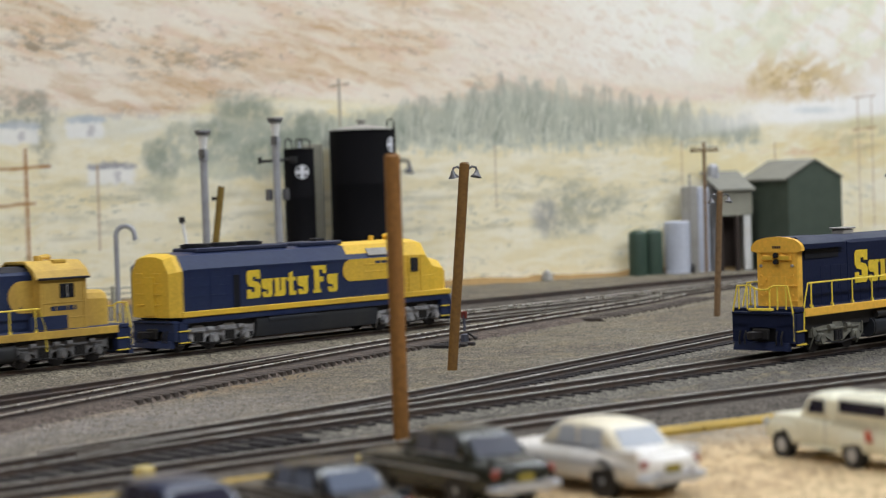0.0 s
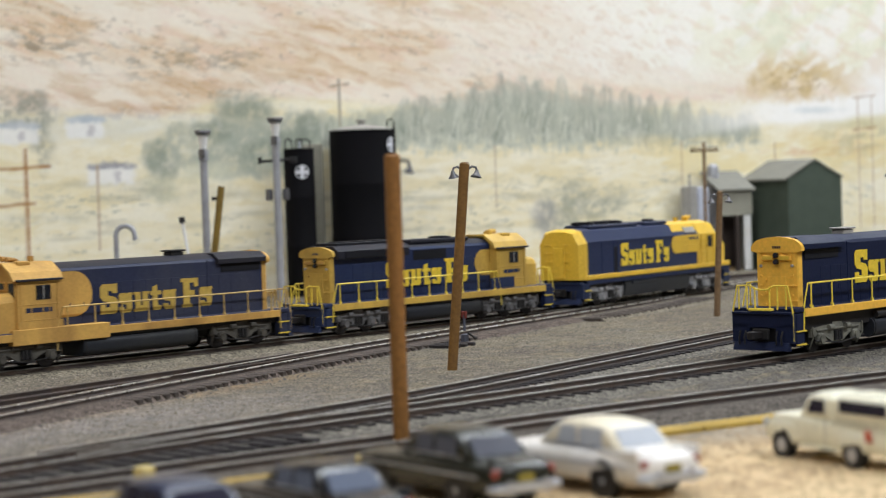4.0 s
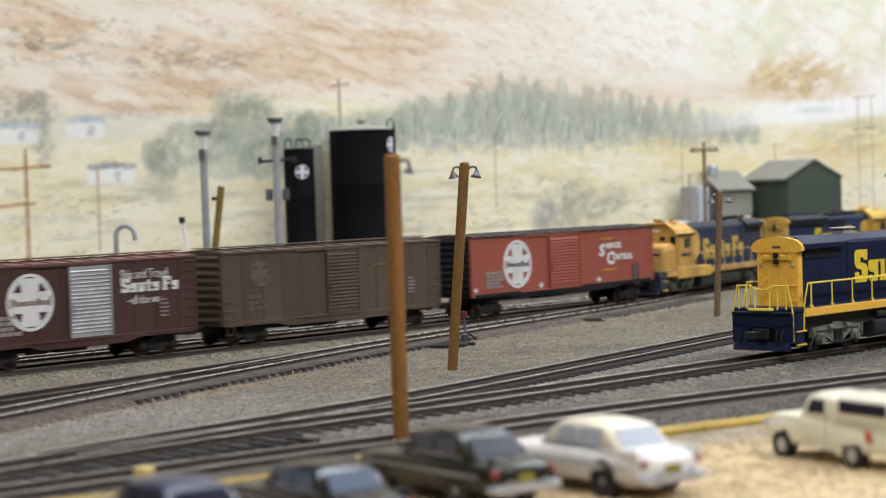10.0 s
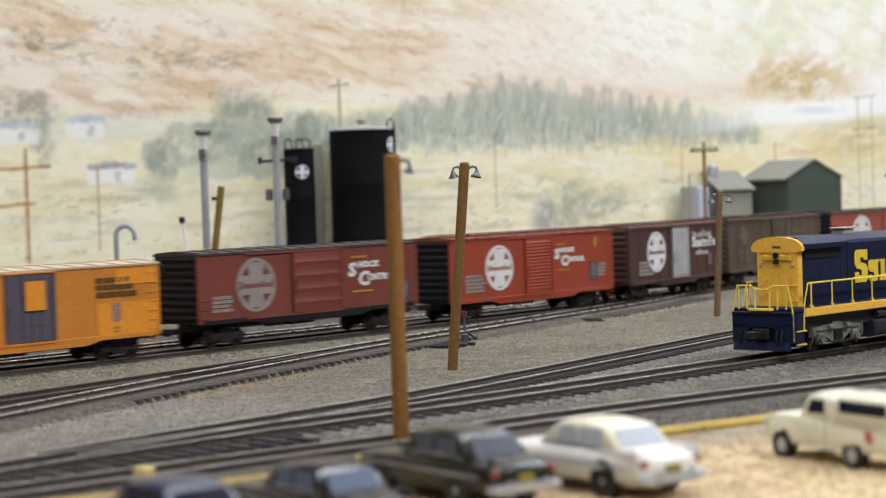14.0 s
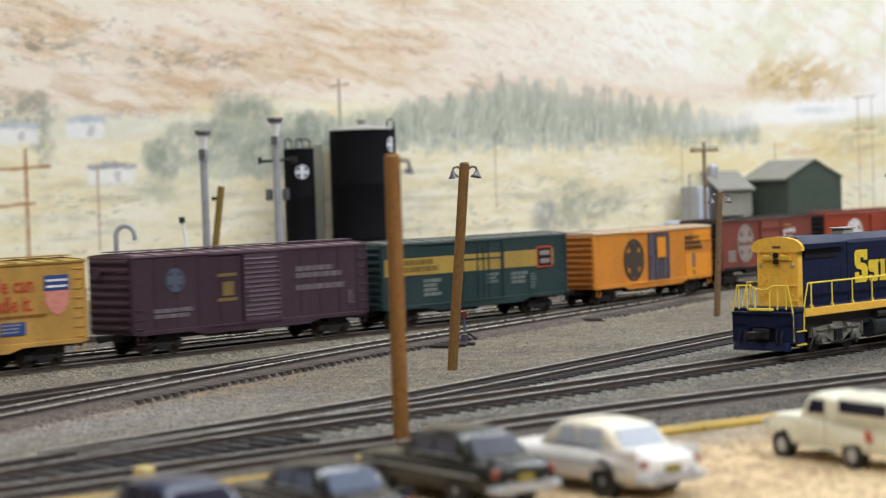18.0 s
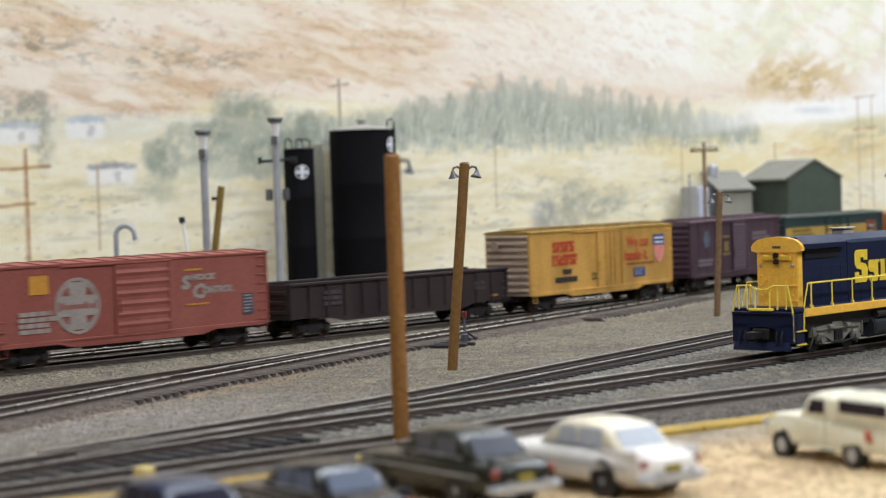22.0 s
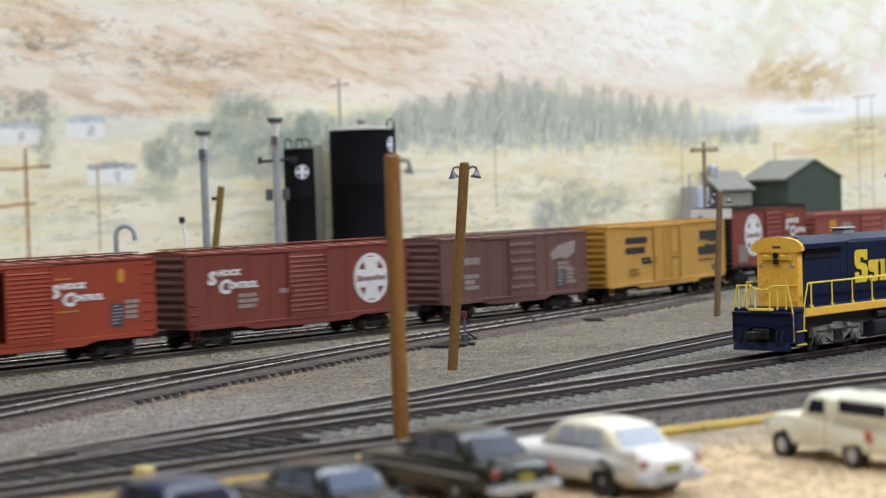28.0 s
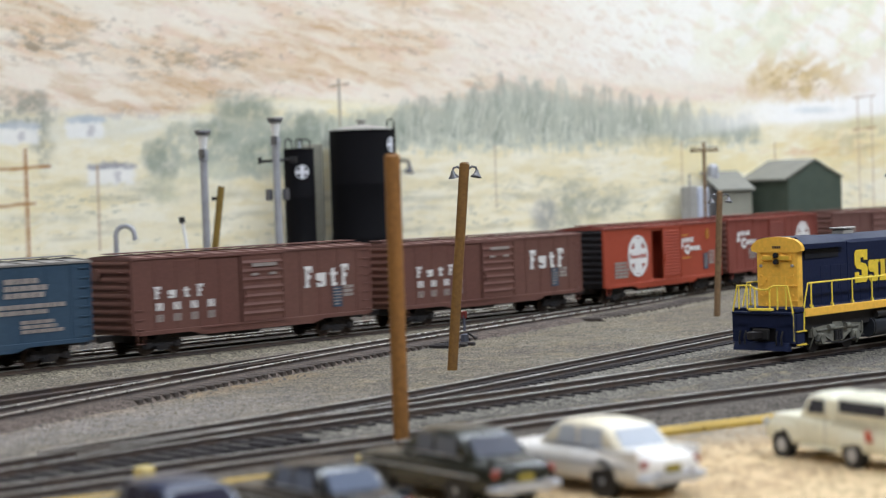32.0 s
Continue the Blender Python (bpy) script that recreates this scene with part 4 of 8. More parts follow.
def boxcar(name, label, lo, hi, eave, side, end=None, roof=None, sill=None, door_x=0.0, door_w=2.4, door=None, ribs=14, end_ribs=9, low=1.0, open_door=0.0, rise=0.14,
           grab=None, seams=0.0, walkway=True, plug=False, skirt=True, top_band=None, category="boxcar"):
    """A freight car along x, near side at -y; lo, hi: its place in the train."""
    L = hi - lo
    a, w = L / 2, 1.5
    end, roof, sill, door, grab = end or side, roof or side, sill or side, door or side, grab or side
    car = base(name, at(0, 0), label, category, "cars of the freight train")
    s = S()
    dx0, dx1 = door_x - door_w / 2, door_x + door_w / 2
    if open_door:
        s.box(-a, dx0 - open_door + 0.05, -w, w, low, eave)
        part("body_panel", S().box(dx1 - open_door, a, -w, w, low, eave), side, car)
        part("door_header", S().box(dx0 - open_door, dx1, -w, w, eave - 0.28, eave), side, car)
        part("floor", S().box(dx0 - open_door, dx1, -w, w, low, low + 0.2), side, car)
        part("back_panel", S().box(dx0 - open_door, dx1, w - 0.12, w, low, eave), side, car)
    else:
        s.box(-a, a, -w, w, low, eave)
    part("body", s, side, car)
    if seams:
        strip = S().box(-0.035, 0.035, -0.022, 0.0, low + 0.16, eave - 0.05).mesh("side_seam", side)
        k = -a + seams
        while k < a - 0.3:
            if not dx0 - 0.2 < k < dx1 + 0.2:
                part("side_seam", strip, side, car, m=at(k, -w, 0))
            k += seams
    part("corner_post", S().box(-a - 0.02, -a + 0.1, -w - 0.03, -w + 0.1, low, eave + 0.03), side, car)
    part("corner_post", S().box(a - 0.1, a + 0.02, -w - 0.03, -w + 0.1, low, eave + 0.03), side, car)
    # side sill and fishbelly
    s = S()
    for y0, y1 in ((-w - 0.045, -w + 0.1), (w - 0.1, w + 0.045)):
        s.box(-a + 0.3, a - 0.3, y0, y1, low - 0.06, low + 0.14, 0.015)
        if skirt:
            s.prism([(-a + 3.2, low), (-a + 4.2, low - 0.24), (a - 4.2, low - 0.24), (a - 3.2, low)], "y", y0 + 0.01, y1 - 0.01)
    part("side_sill", s, sill, car)
    part("underframe", S().box(-a + 0.3, a - 0.3, -0.35, 0.35, low - 0.38, low, 0.03).box(-1.2, 0.6, -0.9, -0.45, low - 0.45, low - 0.05, 0.04).cyl((-2.6, -0.7, low - 0.25), (-1.5, -0.7, low - 0.25), 0.2, n=10), TRUCK, car)
    # corrugated ends
    for sx in (-1, 1):
        s = S()
        H = eave - low - 0.12
        prof = [(0.0, low), (0.02, low)]
        for k in range(end_ribs):
            z0 = low + 0.08 + H * k / end_ribs
            h = H / end_ribs
            prof += [(0.02, z0 + h * 0.12), (0.10, z0 + h * 0.32), (0.12, z0 + h * 0.5), (0.10, z0 + h * 0.68), (0.02, z0 + h * 0.88)]
        prof += [(0.02, eave), (0.0, eave)]
        s.prism([(sx * (a + p), z) for p, z in prof], "y", -w + 0.12, w - 0.12)
        s.prism([(-w, eave - 0.02), (w, eave - 0.02), (w * 0.5, eave + rise * 0.62), (0, eave + rise * 0.9), (-w * 0.5, eave + rise * 0.62)], "x", min(sx * a, sx * (a + 0.04)), max(sx * a, sx * (a + 0.04)))
        part("end_panel", s, end, car, m=at(0, 0))
        if top_band is not None:
            part("end_band", S().box(min(sx * a, sx * (a + 0.14)), max(sx * a, sx * (a + 0.14)), -w + 0.02, w - 0.02, eave - 0.62, eave + 0.03, 0.01), top_band, car, "white upper band of the end")
    # ribbed roof with a running board
    s = S()
    y1, y2 = w + 0.06, w * 0.45
    prof = [(-y1, eave - 0.06), (-y1, eave + 0.03), (-y2, eave + rise * 0.7), (0, eave + rise), (y2, eave + rise * 0.7), (y1, eave + 0.03), (y1, eave - 0.06)]
    s.prism(prof, "x", -a - 0.05, a + 0.05)
    n = max(6, int(L / 1.15))
    for k in range(n + 1):
        x = -a + 0.1 + (L - 0.2) * k / n
        s.prism([(y, z + 0.045) for y, z in prof[1:-1]] + [(y1, eave), (-y1, eave)], "x", x - 0.05, x + 0.05)
    part("roof", s, roof, car, angle=0.2)
    if walkway:
        s = S()
        for y in (-0.28, 0.0, 0.28):
            s.box(-a - 0.1, a + 0.1, y - 0.12, y + 0.12, eave + rise + 0.07, eave + rise + 0.12)
        part("running_board", s, roof, car)
    # doors and their rails
    for side_y in (-1, 1):
        s = S()
        y = side_y * w
        out = lambda d: (min(y, y + side_y * d), max(y, y + side_y * d))
        z0, z1 = low + 0.16, eave - 0.16
        if plug:
            s.box(dx0, dx1, *out(0.04), z0, z1, 0.01)
        else:
            outline = [(y, z1), (y, z0), (y + side_y * 0.06, z0)]
            h = (z1 - z0 - 0.3) / ribs
            for k in range(ribs):
                zc = z0 + 0.15 + h * (k + 0.5)
                outline += [(y + side_y * 0.06, zc - h * 0.32), (y + side_y * 0.115, zc), (y + side_y * 0.06, zc + h * 0.32)]
            s.prism(outline + [(y + side_y * 0.06, z1)], "x", dx0, dx1)
        d = part("door", s, door, car, angle=0.3)
        if plug:
            for x in (dx0 + 0.12, door_x - 0.45, door_x + 0.05, door_x + 0.5, dx1 - 0.2):
                part("door_rod", S().box(x, x + 0.07, *out(0.1), z0, z1, 0.01), door, d)
            for z in (z0 + 0.7, z0 + 1.4, z0 + 2.1):
                part("door_bar", S().box(dx0 + 0.1, dx1 - 0.1, *out(0.07), z, z + 0.08), door, d)
        for x in (dx0, dx1 - 0.09):
            part("door_edge", S().box(x, x + 0.09, *out(0.12), z0, z1), door, d)
        part("door_handle", S().box(dx0 + 0.2, dx0 + 0.26, *out(0.15), z0 + 0.9, z0 + 1.5), door, d)
        part("door_rail", S().box(dx0 - door_w * 0.9, dx1 + 0.1, *out(0.09), z1 + 0.02, z1 + 0.1, 0.008), side, car)
        part("door_rail", S().box(dx0 - door_w * 0.9, dx1 + 0.1, *out(0.09), z0 - 0.12, z0 - 0.03, 0.008), side, car)
    # ladders and grab irons
    for x0, zs in ((a - 0.62, [low + 0.25 + 0.42 * k for k in range(int((eave - low - 0.4) / 0.42) + 1)]), (-a + 0.16, [low + 0.25, low + 0.67, low + 1.1])):
        for z in zs:
            part("grab_iron", rung(grab), grab, car, m=at(x0, -w - 0.01, z))
    for z in [low + 0.3 + 0.42 * k for k in range(7)]:
        part("grab_iron", rung(end), end, car, m=at(-a - 0.1, -w + 0.72, z, -90))
    part("brake_wheel", S().cyl((-a - 0.28, 0.7, eave - 0.7), (-a - 0.22, 0.7, eave - 0.7), 0.28, n=14), end, car)
    for sx in (-1, 1):
        part("coupler", COUPLER, TRUCK, car, m=at(sx * (a - 0.02), 0, 0, 0 if sx > 0 else 180))
        part("step", S().tube([(sx * (a - 0.62), -w - 0.02, low), (sx * (a - 0.62), -w - 0.02, low - 0.42), (sx * (a - 0.2), -w - 0.02, low - 0.42), (sx * (a - 0.2), -w - 0.02, low)], 0.025, 6), sill, car)
        truck(car, sx * (a - 2.05))
    TRAIN.append((car, lo, hi))
    return car


def car_paint(name, colour, dirt=None, amount=0.35, rough=0.55):
    return paint(name, colour, rough, dirt=dirt, dirt_amount=amount, dirt_scale=5.0, streak=0.35, grain=0.09, spec=0.22)


RED_A = car_paint("salmon_red", "a05748", "8e4b3e", 0.25)
RED_B = car_paint("bright_red", "9e4530", "86402f", 0.35)
RED_C = car_paint("dull_red", "7f4339", "6a342d", 0.4)
RED_D = car_paint("dusty_red", "8b4d44", "a4685c", 0.4)
BROWN_A = car_paint("weathered_brown", "55473c", "6b5d50", 0.6, 0.75)
BROWN_B = car_paint("mineral_brown", "4c3430", "5d4640", 0.4)
BROWN_C = car_paint("faded_brown", "6b4b45", "7d6058", 0.5)
BROWN_D = car_paint("oxide_brown", "68463e", "75564a", 0.45)
MAROON = car_paint("dark_maroon", "42303a", "55434a", 0.4)
ORANGE = car_paint("reefer_orange", "d98a34", "b0702e", 0.5)
ORANGE_NEW = car_paint("fresh_orange", "e8952f", None, 0.1)
DARK_GREEN = car_paint("dark_green", "2a3b3c", "415050", 0.45)
BAND_YELLOW = car_paint("band_yellow", "b3934a", "8a713c", 0.5)
WEATHERED_YELLOW = car_paint("weathered_yellow", "cc9c50", "7d5f30", 0.6)
PALE_YELLOW = car_paint("dull_yellow", "c0934a", "a98044", 0.4)
STEEL_BLUE = car_paint("slate_blue", "33475a", "4a5a68", 0.4)
CAR_BLACK = car_paint("car_black", "1d1c1f", "302c2c", 0.4)
ROOF_DARK = car_paint("roof_dark", "413937", "544a46", 0.5)
ROOF_GREY = car_paint("roof_grey", "8a8580", "6d6862", 0.5)
ALUMINIUM = paint("aluminium_paint", "b9b7b8", 0.4, 0.35, dirt="8a8580", dirt_amount=0.4)
LETTER = paint("letter_white", "e0dcd9", 0.5, dirt="b4aca4", dirt_amount=0.25)
FADED = paint("letter_faded", "988d86", 0.6, dirt="7a706a", dirt_amount=0.5)
GHOST = paint("letter_ghost", "70656b", 0.6, dirt="6a5f66", dirt_amount=0.5)
LETTER_GOLD = paint("letter_gold", "c48a34", 0.5, dirt_amount=0.2)
LETTER_RED = paint("letter_red", "b8452a", 0.55, dirt="b06a34", dirt_amount=0.4)
LETTER_BLACK = paint("letter_black", "33302f", 0.55, dirt_amount=0.2)
LETTER_BLUE = paint("letter_blue", "2f4a86", 0.55, dirt_amount=0.2)
PINK = paint("shield_red", "d88a7c", 0.55, dirt_amount=0.2)


def ride_slogan(car, x, z, size, material=LETTER, gold=True):
    """The two-line slogan with its large initials, and the thin gold lines above and below."""
    words("S", x, z, size * 1.8, material, car, "slogan_initial", bold=0.045, wide=1.3, shear=0.1)
    words("HOCK", x + size * 1.36, z + size * 0.80, size * 0.82, material, car, "slogan", bold=0.025, wide=1.3, shear=0.1)
    words("C", x + size * 1.42, z - size * 0.98, size * 1.9, material, car, "slogan_initial", bold=0.045, wide=1.2, shear=0.1)
    words("ONTROL", x + size * 2.78, z - size * 0.55, size * 0.88, material, car, "slogan", bold=0.025, wide=1.12, shear=0.1)
    if gold:
        marks(bars(x + size * 0.5, x + size * 3.4, z + size * 1.7, z + size * 1.98, 1, 3), LETTER_GOLD, car, "gold_line")
        marks(bars(x + size * 0.6, x + size * 4.4, z - size * 1.75, z - size * 1.5, 1, 4), LETTER_GOLD, car, "gold_line")


def data_panel(car, x, z, material=LETTER, back=CAR_BLACK, rows=5, w=0.62, h=1.0):
    marks([(x, x + w, z, z + h)], back, car, "data_panel")
    marks(bars(x + 0.05, x + w - 0.04, z + 0.05, z + h - 0.05, rows + 1, 9, 0.42), FADED if material is LETTER else material, car, "data_lines", y=-1.54)


def dimensional(car, x, z, w, h, rows, seed, material=FADED):
    marks(bars(x, x + w, z, z + h, rows, seed), material, car, "small_writing")


# ---- the freight cars, in the train's order ----
c = boxcar("boxcar", "salmon-red boxcar with dark ends and a large round emblem", 7.82, 25.92, 4.45, RED_A, CAR_BLACK, ROOF_DARK, CAR_BLACK, -0.35, 3.1, None, 15, low=1.22, walkway=False)
emblem(-4.9, 2.85, 1.32, LETTER, c, band=LETTER_BLACK)
ride_slogan(c, 3.2, 2.92, 0.52)
dimensional(c, -7.8, 1.6, 1.7, 0.95, 5, 11)
data_panel(c, 6.75, 1.3)
for x, z in ((-2.7, 1.55), (3.1, 1.55), (0.85, 2.6), (-8.75, 1.58)):
    part("star_mark", S().box(x - 0.2, x + 0.2, -1.542, -1.5, z - 0.05, z + 0.05).box(x - 0.05, x + 0.05, -1.544, -1.5, z - 0.17, z + 0.17), LETTER, c)

c = boxcar("boxcar", "heavily weathered dark brown boxcar with faint lettering", -9.95, 5.49, 4.42, BROWN_A, BROWN_A, BROWN_A, None, 0.35, 2.3, None, 16, seams=1.32)
emblem(-5.3, 3.35, 0.62, car_paint("ghost_brown", "6b5e52", "5a4d42", 0.5), c)
dimensional(c, -6.1, 1.6, 1.4, 0.8, 3, 12, car_paint("ghost_writing", "66594d", None, 0.4))
marks(bars(2.6, 4.8, 3.3, 3.46, 1, 5), car_paint("dull_gold", "80683c", "5e5040", 0.5), c, "faded_gold_line")
data_panel(c, 5.1, 1.7, FADED, BROWN_A, 4)

c = boxcar("boxcar", "brown boxcar with a white door and large round emblem", -24.52, -11.56, 4.42, BROWN_B, BROWN_B, BROWN_C, None, 0.3, 2.3, ALUMINIUM, 17, seams=1.32)
emblem(-2.9, 2.85, 1.23, LETTER, c, band=BROWN_C)
words("Ship and Travel", 2.0, 3.55, 0.62, LETTER, c, wide=0.72)
blocks(NAME, 2.05, 2.95, 0.62, LETTER, c, wide=1.3)
words("~all the way", 2.4, 2.42, 0.55, LETTER, c, wide=0.75)
dimensional(c, -5.2, 1.45, 1.9, 0.9, 4, 13, FADED)
data_panel(c, 4.2, 1.65, FADED, BROWN_B, 4)

c = boxcar("boxcar", "bright red boxcar with black ends and white emblem", -41.34, -26.26, 4.38, RED_B, CAR_BLACK, RED_C, None, 0.2, 2.5, None, 15)
emblem(-3.35, 2.72, 1.23, LETTER, c, band=RED_B)
ride_slogan(c, 1.75, 2.98, 0.42)
dimensional(c, -6.3, 1.45, 1.9, 1.0, 5, 14)
data_panel(c, 5.2, 1.6, LETTER, STEEL_BLUE)
dimensional(c, 5.95, 1.75, 0.85, 0.8, 4, 15, FADED)
marks([(5.55, 5.9, 3.6, 3.95), (5.6, 5.85, 3.5, 4.05)], LETTER_GOLD, c, "gold_badge")

c = boxcar("boxcar", "dull red boxcar with black ends and dark sill", -59.0, -43.89, 4.42, RED_C, CAR_BLACK, ROOF_DARK, CAR_BLACK, 0.2, 3.4, None, 4, low=1.2, walkway=False)
emblem(-3.9, 2.85, 1.28, FADED, c, band=RED_C)
ride_slogan(c, 2.4, 2.92, 0.50)
dimensional(c, -6.7, 1.65, 1.6, 0.8, 4, 16)
data_panel(c, 6.2, 1.5, LETTER, STEEL_BLUE)
dimensional(c, 0.4, 2.3, 0.8, 0.5, 2, 17)

c = boxcar("refrigerator_car", "orange refrigerator car with a slate plug door", -76.38, -61.35, 4.2, ORANGE, car_paint("brown_orange", "a8662a", "7d4c24", 0.5), car_paint("pale_roof", "c9b59c", "a8937a", 0.4), None, 0.35, 2.6, car_paint("slate_door", "5c5560", "6a6468", 0.3), 3, plug=True, walkway=False, category="reefer")
emblem(-2.75, 2.5, 1.26, car_paint("emblem_black", "4b4038", "6a5a44", 0.4), c)
marks([(0.05, 1.1, 2.5, 3.75)], ORANGE_NEW, c, "door_patch", y=-1.63)
marks([(3.9, 7.35, 1.12, 2.55), (5.0, 7.3, 3.35, 4.0)], ORANGE_NEW, c, "paint_patch", label="fresh orange repaint patch")
dimensional(c, 3.9, 2.75, 2.5, 0.95, 3, 18, car_paint("brown_writing", "5d4326", None, 0.2))
data_panel(c, 4.75, 1.7, LETTER, LETTER_BLUE, 4, 0.5, 0.85)
dimensional(c, 4.8, 1.2, 0.4, 0.3, 2, 19, LETTER_BLACK)

GREEN_DIM = car_paint("dim_green_writing", "7b847e", "5c6662", 0.4)
c = boxcar("boxcar", "dark green boxcar with a mustard-yellow side band", -94.49, -79.01, 4.36, DARK_GREEN, DARK_GREEN, car_paint("roof_green", "5d635e", "747872", 0.5), None, 0.2, 3.6, None, 3, plug=True, walkway=False)
marks([(-7.55, 6.5, 2.68, 3.58)], BAND_YELLOW, c, "side_band", label="mustard-yellow painted band")
marks(bars(-6.6, -2.9, 2.78, 3.5, 2, 21), car_paint("band_writing", "7a6230", None, 0.2), c, "name_bar", y=-1.54)
marks([(5.0, 6.35, 2.55, 3.75)], LETTER_RED, c, "badge", y=-1.545, label="red square badge with a dark field")
marks([(5.1, 6.25, 2.65, 3.65)], CAR_BLACK, c, "badge_field", y=-1.556)
marks([(5.25, 6.1, 2.8, 3.05), (5.25, 6.1, 3.25, 3.5)], FADED, c, "badge_bars", y=-1.566)
dimensional(c, -4.6, 1.5, 1.4, 0.95, 4, 22, GREEN_DIM)
dimensional(c, 0.6, 1.9, 1.0, 0.6, 3, 23, GREEN_DIM)
dimensional(c, 2.7, 1.75, 1.6, 0.7, 3, 24, GREEN_DIM)
data_panel(c, 4.3, 1.35, GREEN_DIM, DARK_GREEN, 5)

c = boxcar("boxcar", "dark maroon boxcar with faint white lettering", -110.85, -95.62, 4.5, MAROON, MAROON, car_paint("roof_maroon", "66525a", "75666a", 0.5), None, 0.3, 2.4, car_paint("maroon_door", "54424c", "6c5c64", 0.4), 13, seams=1.32)
emblem(-5.1, 3.35, 0.55, car_paint("faded_blue", "585d6c", None, 0.2), c)
marks([(-2.2, -1.5, 2.45, 3.1), (-2.5, -1.3, 3.35, 3.5), (-2.5, -1.3, 2.2, 2.35)], car_paint("dim_gold", "7f6a40", None, 0.3), c, "gold_mark")
dimensional(c, 2.6, 2.95, 3.2, 0.65, 2, 25, GHOST)
dimensional(c, 2.6, 2.35, 3.6, 0.35, 1, 26, GHOST)
dimensional(c, -6.4, 1.6, 2.6, 0.5, 2, 27, GHOST)
data_panel(c, 6.1, 1.5, GHOST, MAROON, 6, 0.6, 0.8)

c = boxcar("boxcar", "weathered yellow boxcar with dusty grey ends and red slogan", -129.02, -113.45, 4.5, WEATHERED_YELLOW, car_paint("end_tan", "a4907e", "7c6a5a", 0.5), car_paint("roof_yellow", "a5843f", "7d6638", 0.6), None, 0.5, 2.8, None, 3, plug=True)
blocks([("t", 0.55), ("f", 0.5), ("t", 0.6), ("f", 0.5), ("t", 0.6)], -5.5, 3.3, 0.62, LETTER_RED, c, wide=1.2)
blocks([("f", 0.5), ("t", 0.55), ("i", 0.4), ("t", 0.55), ("f", 0.5), ("t", 0.55), ("f", 0.5)], -5.6, 2.55, 0.62, LETTER_RED, c, wide=1.1)
dimensional(c, -4.5, 1.95, 1.2, 0.4, 1, 28, LETTER_BLACK)
dimensional(c, -5.3, 1.5, 2.6, 0.42, 1, 29, LETTER_BLACK)
words("We can", 2.45, 3.3, 0.95, LETTER_RED, c, wide=0.85, bold=0.02)
words("handle it.", 2.2, 2.5, 0.95, LETTER_RED, c, wide=0.78, bold=0.02)
marks(bars(2.4, 6.2, 2.2, 2.35, 1, 30), car_paint("brown_line", "8a5a2a", None, 0.2), c, "small_line")
marks([(5.55, 6.85, 3.3, 3.95)], LETTER_BLUE, c, "shield_top")
marks([(5.65, 6.75, 3.42, 3.52), (5.65, 6.75, 3.68, 3.78)], LETTER, c, "shield_bars", y=-1.545)
s = S().prism([(5.55, 3.28), (6.85, 3.28), (6.8, 2.75), (6.55, 2.4), (6.2, 2.22), (5.85, 2.4), (5.6, 2.75)], "y", -1.542, -1.5)
part("shield", s, PINK, c, "pale red shield of the round-bottomed badge")
data_panel(c, 3.2, 1.5, LETTER, LETTER_BLUE, 2, 1.3, 0.55)
dimensional(c, -1.4, 1.5, 0.9, 0.5, 2, 31, car_paint("stain_writing", "7d6636", None, 0.2))

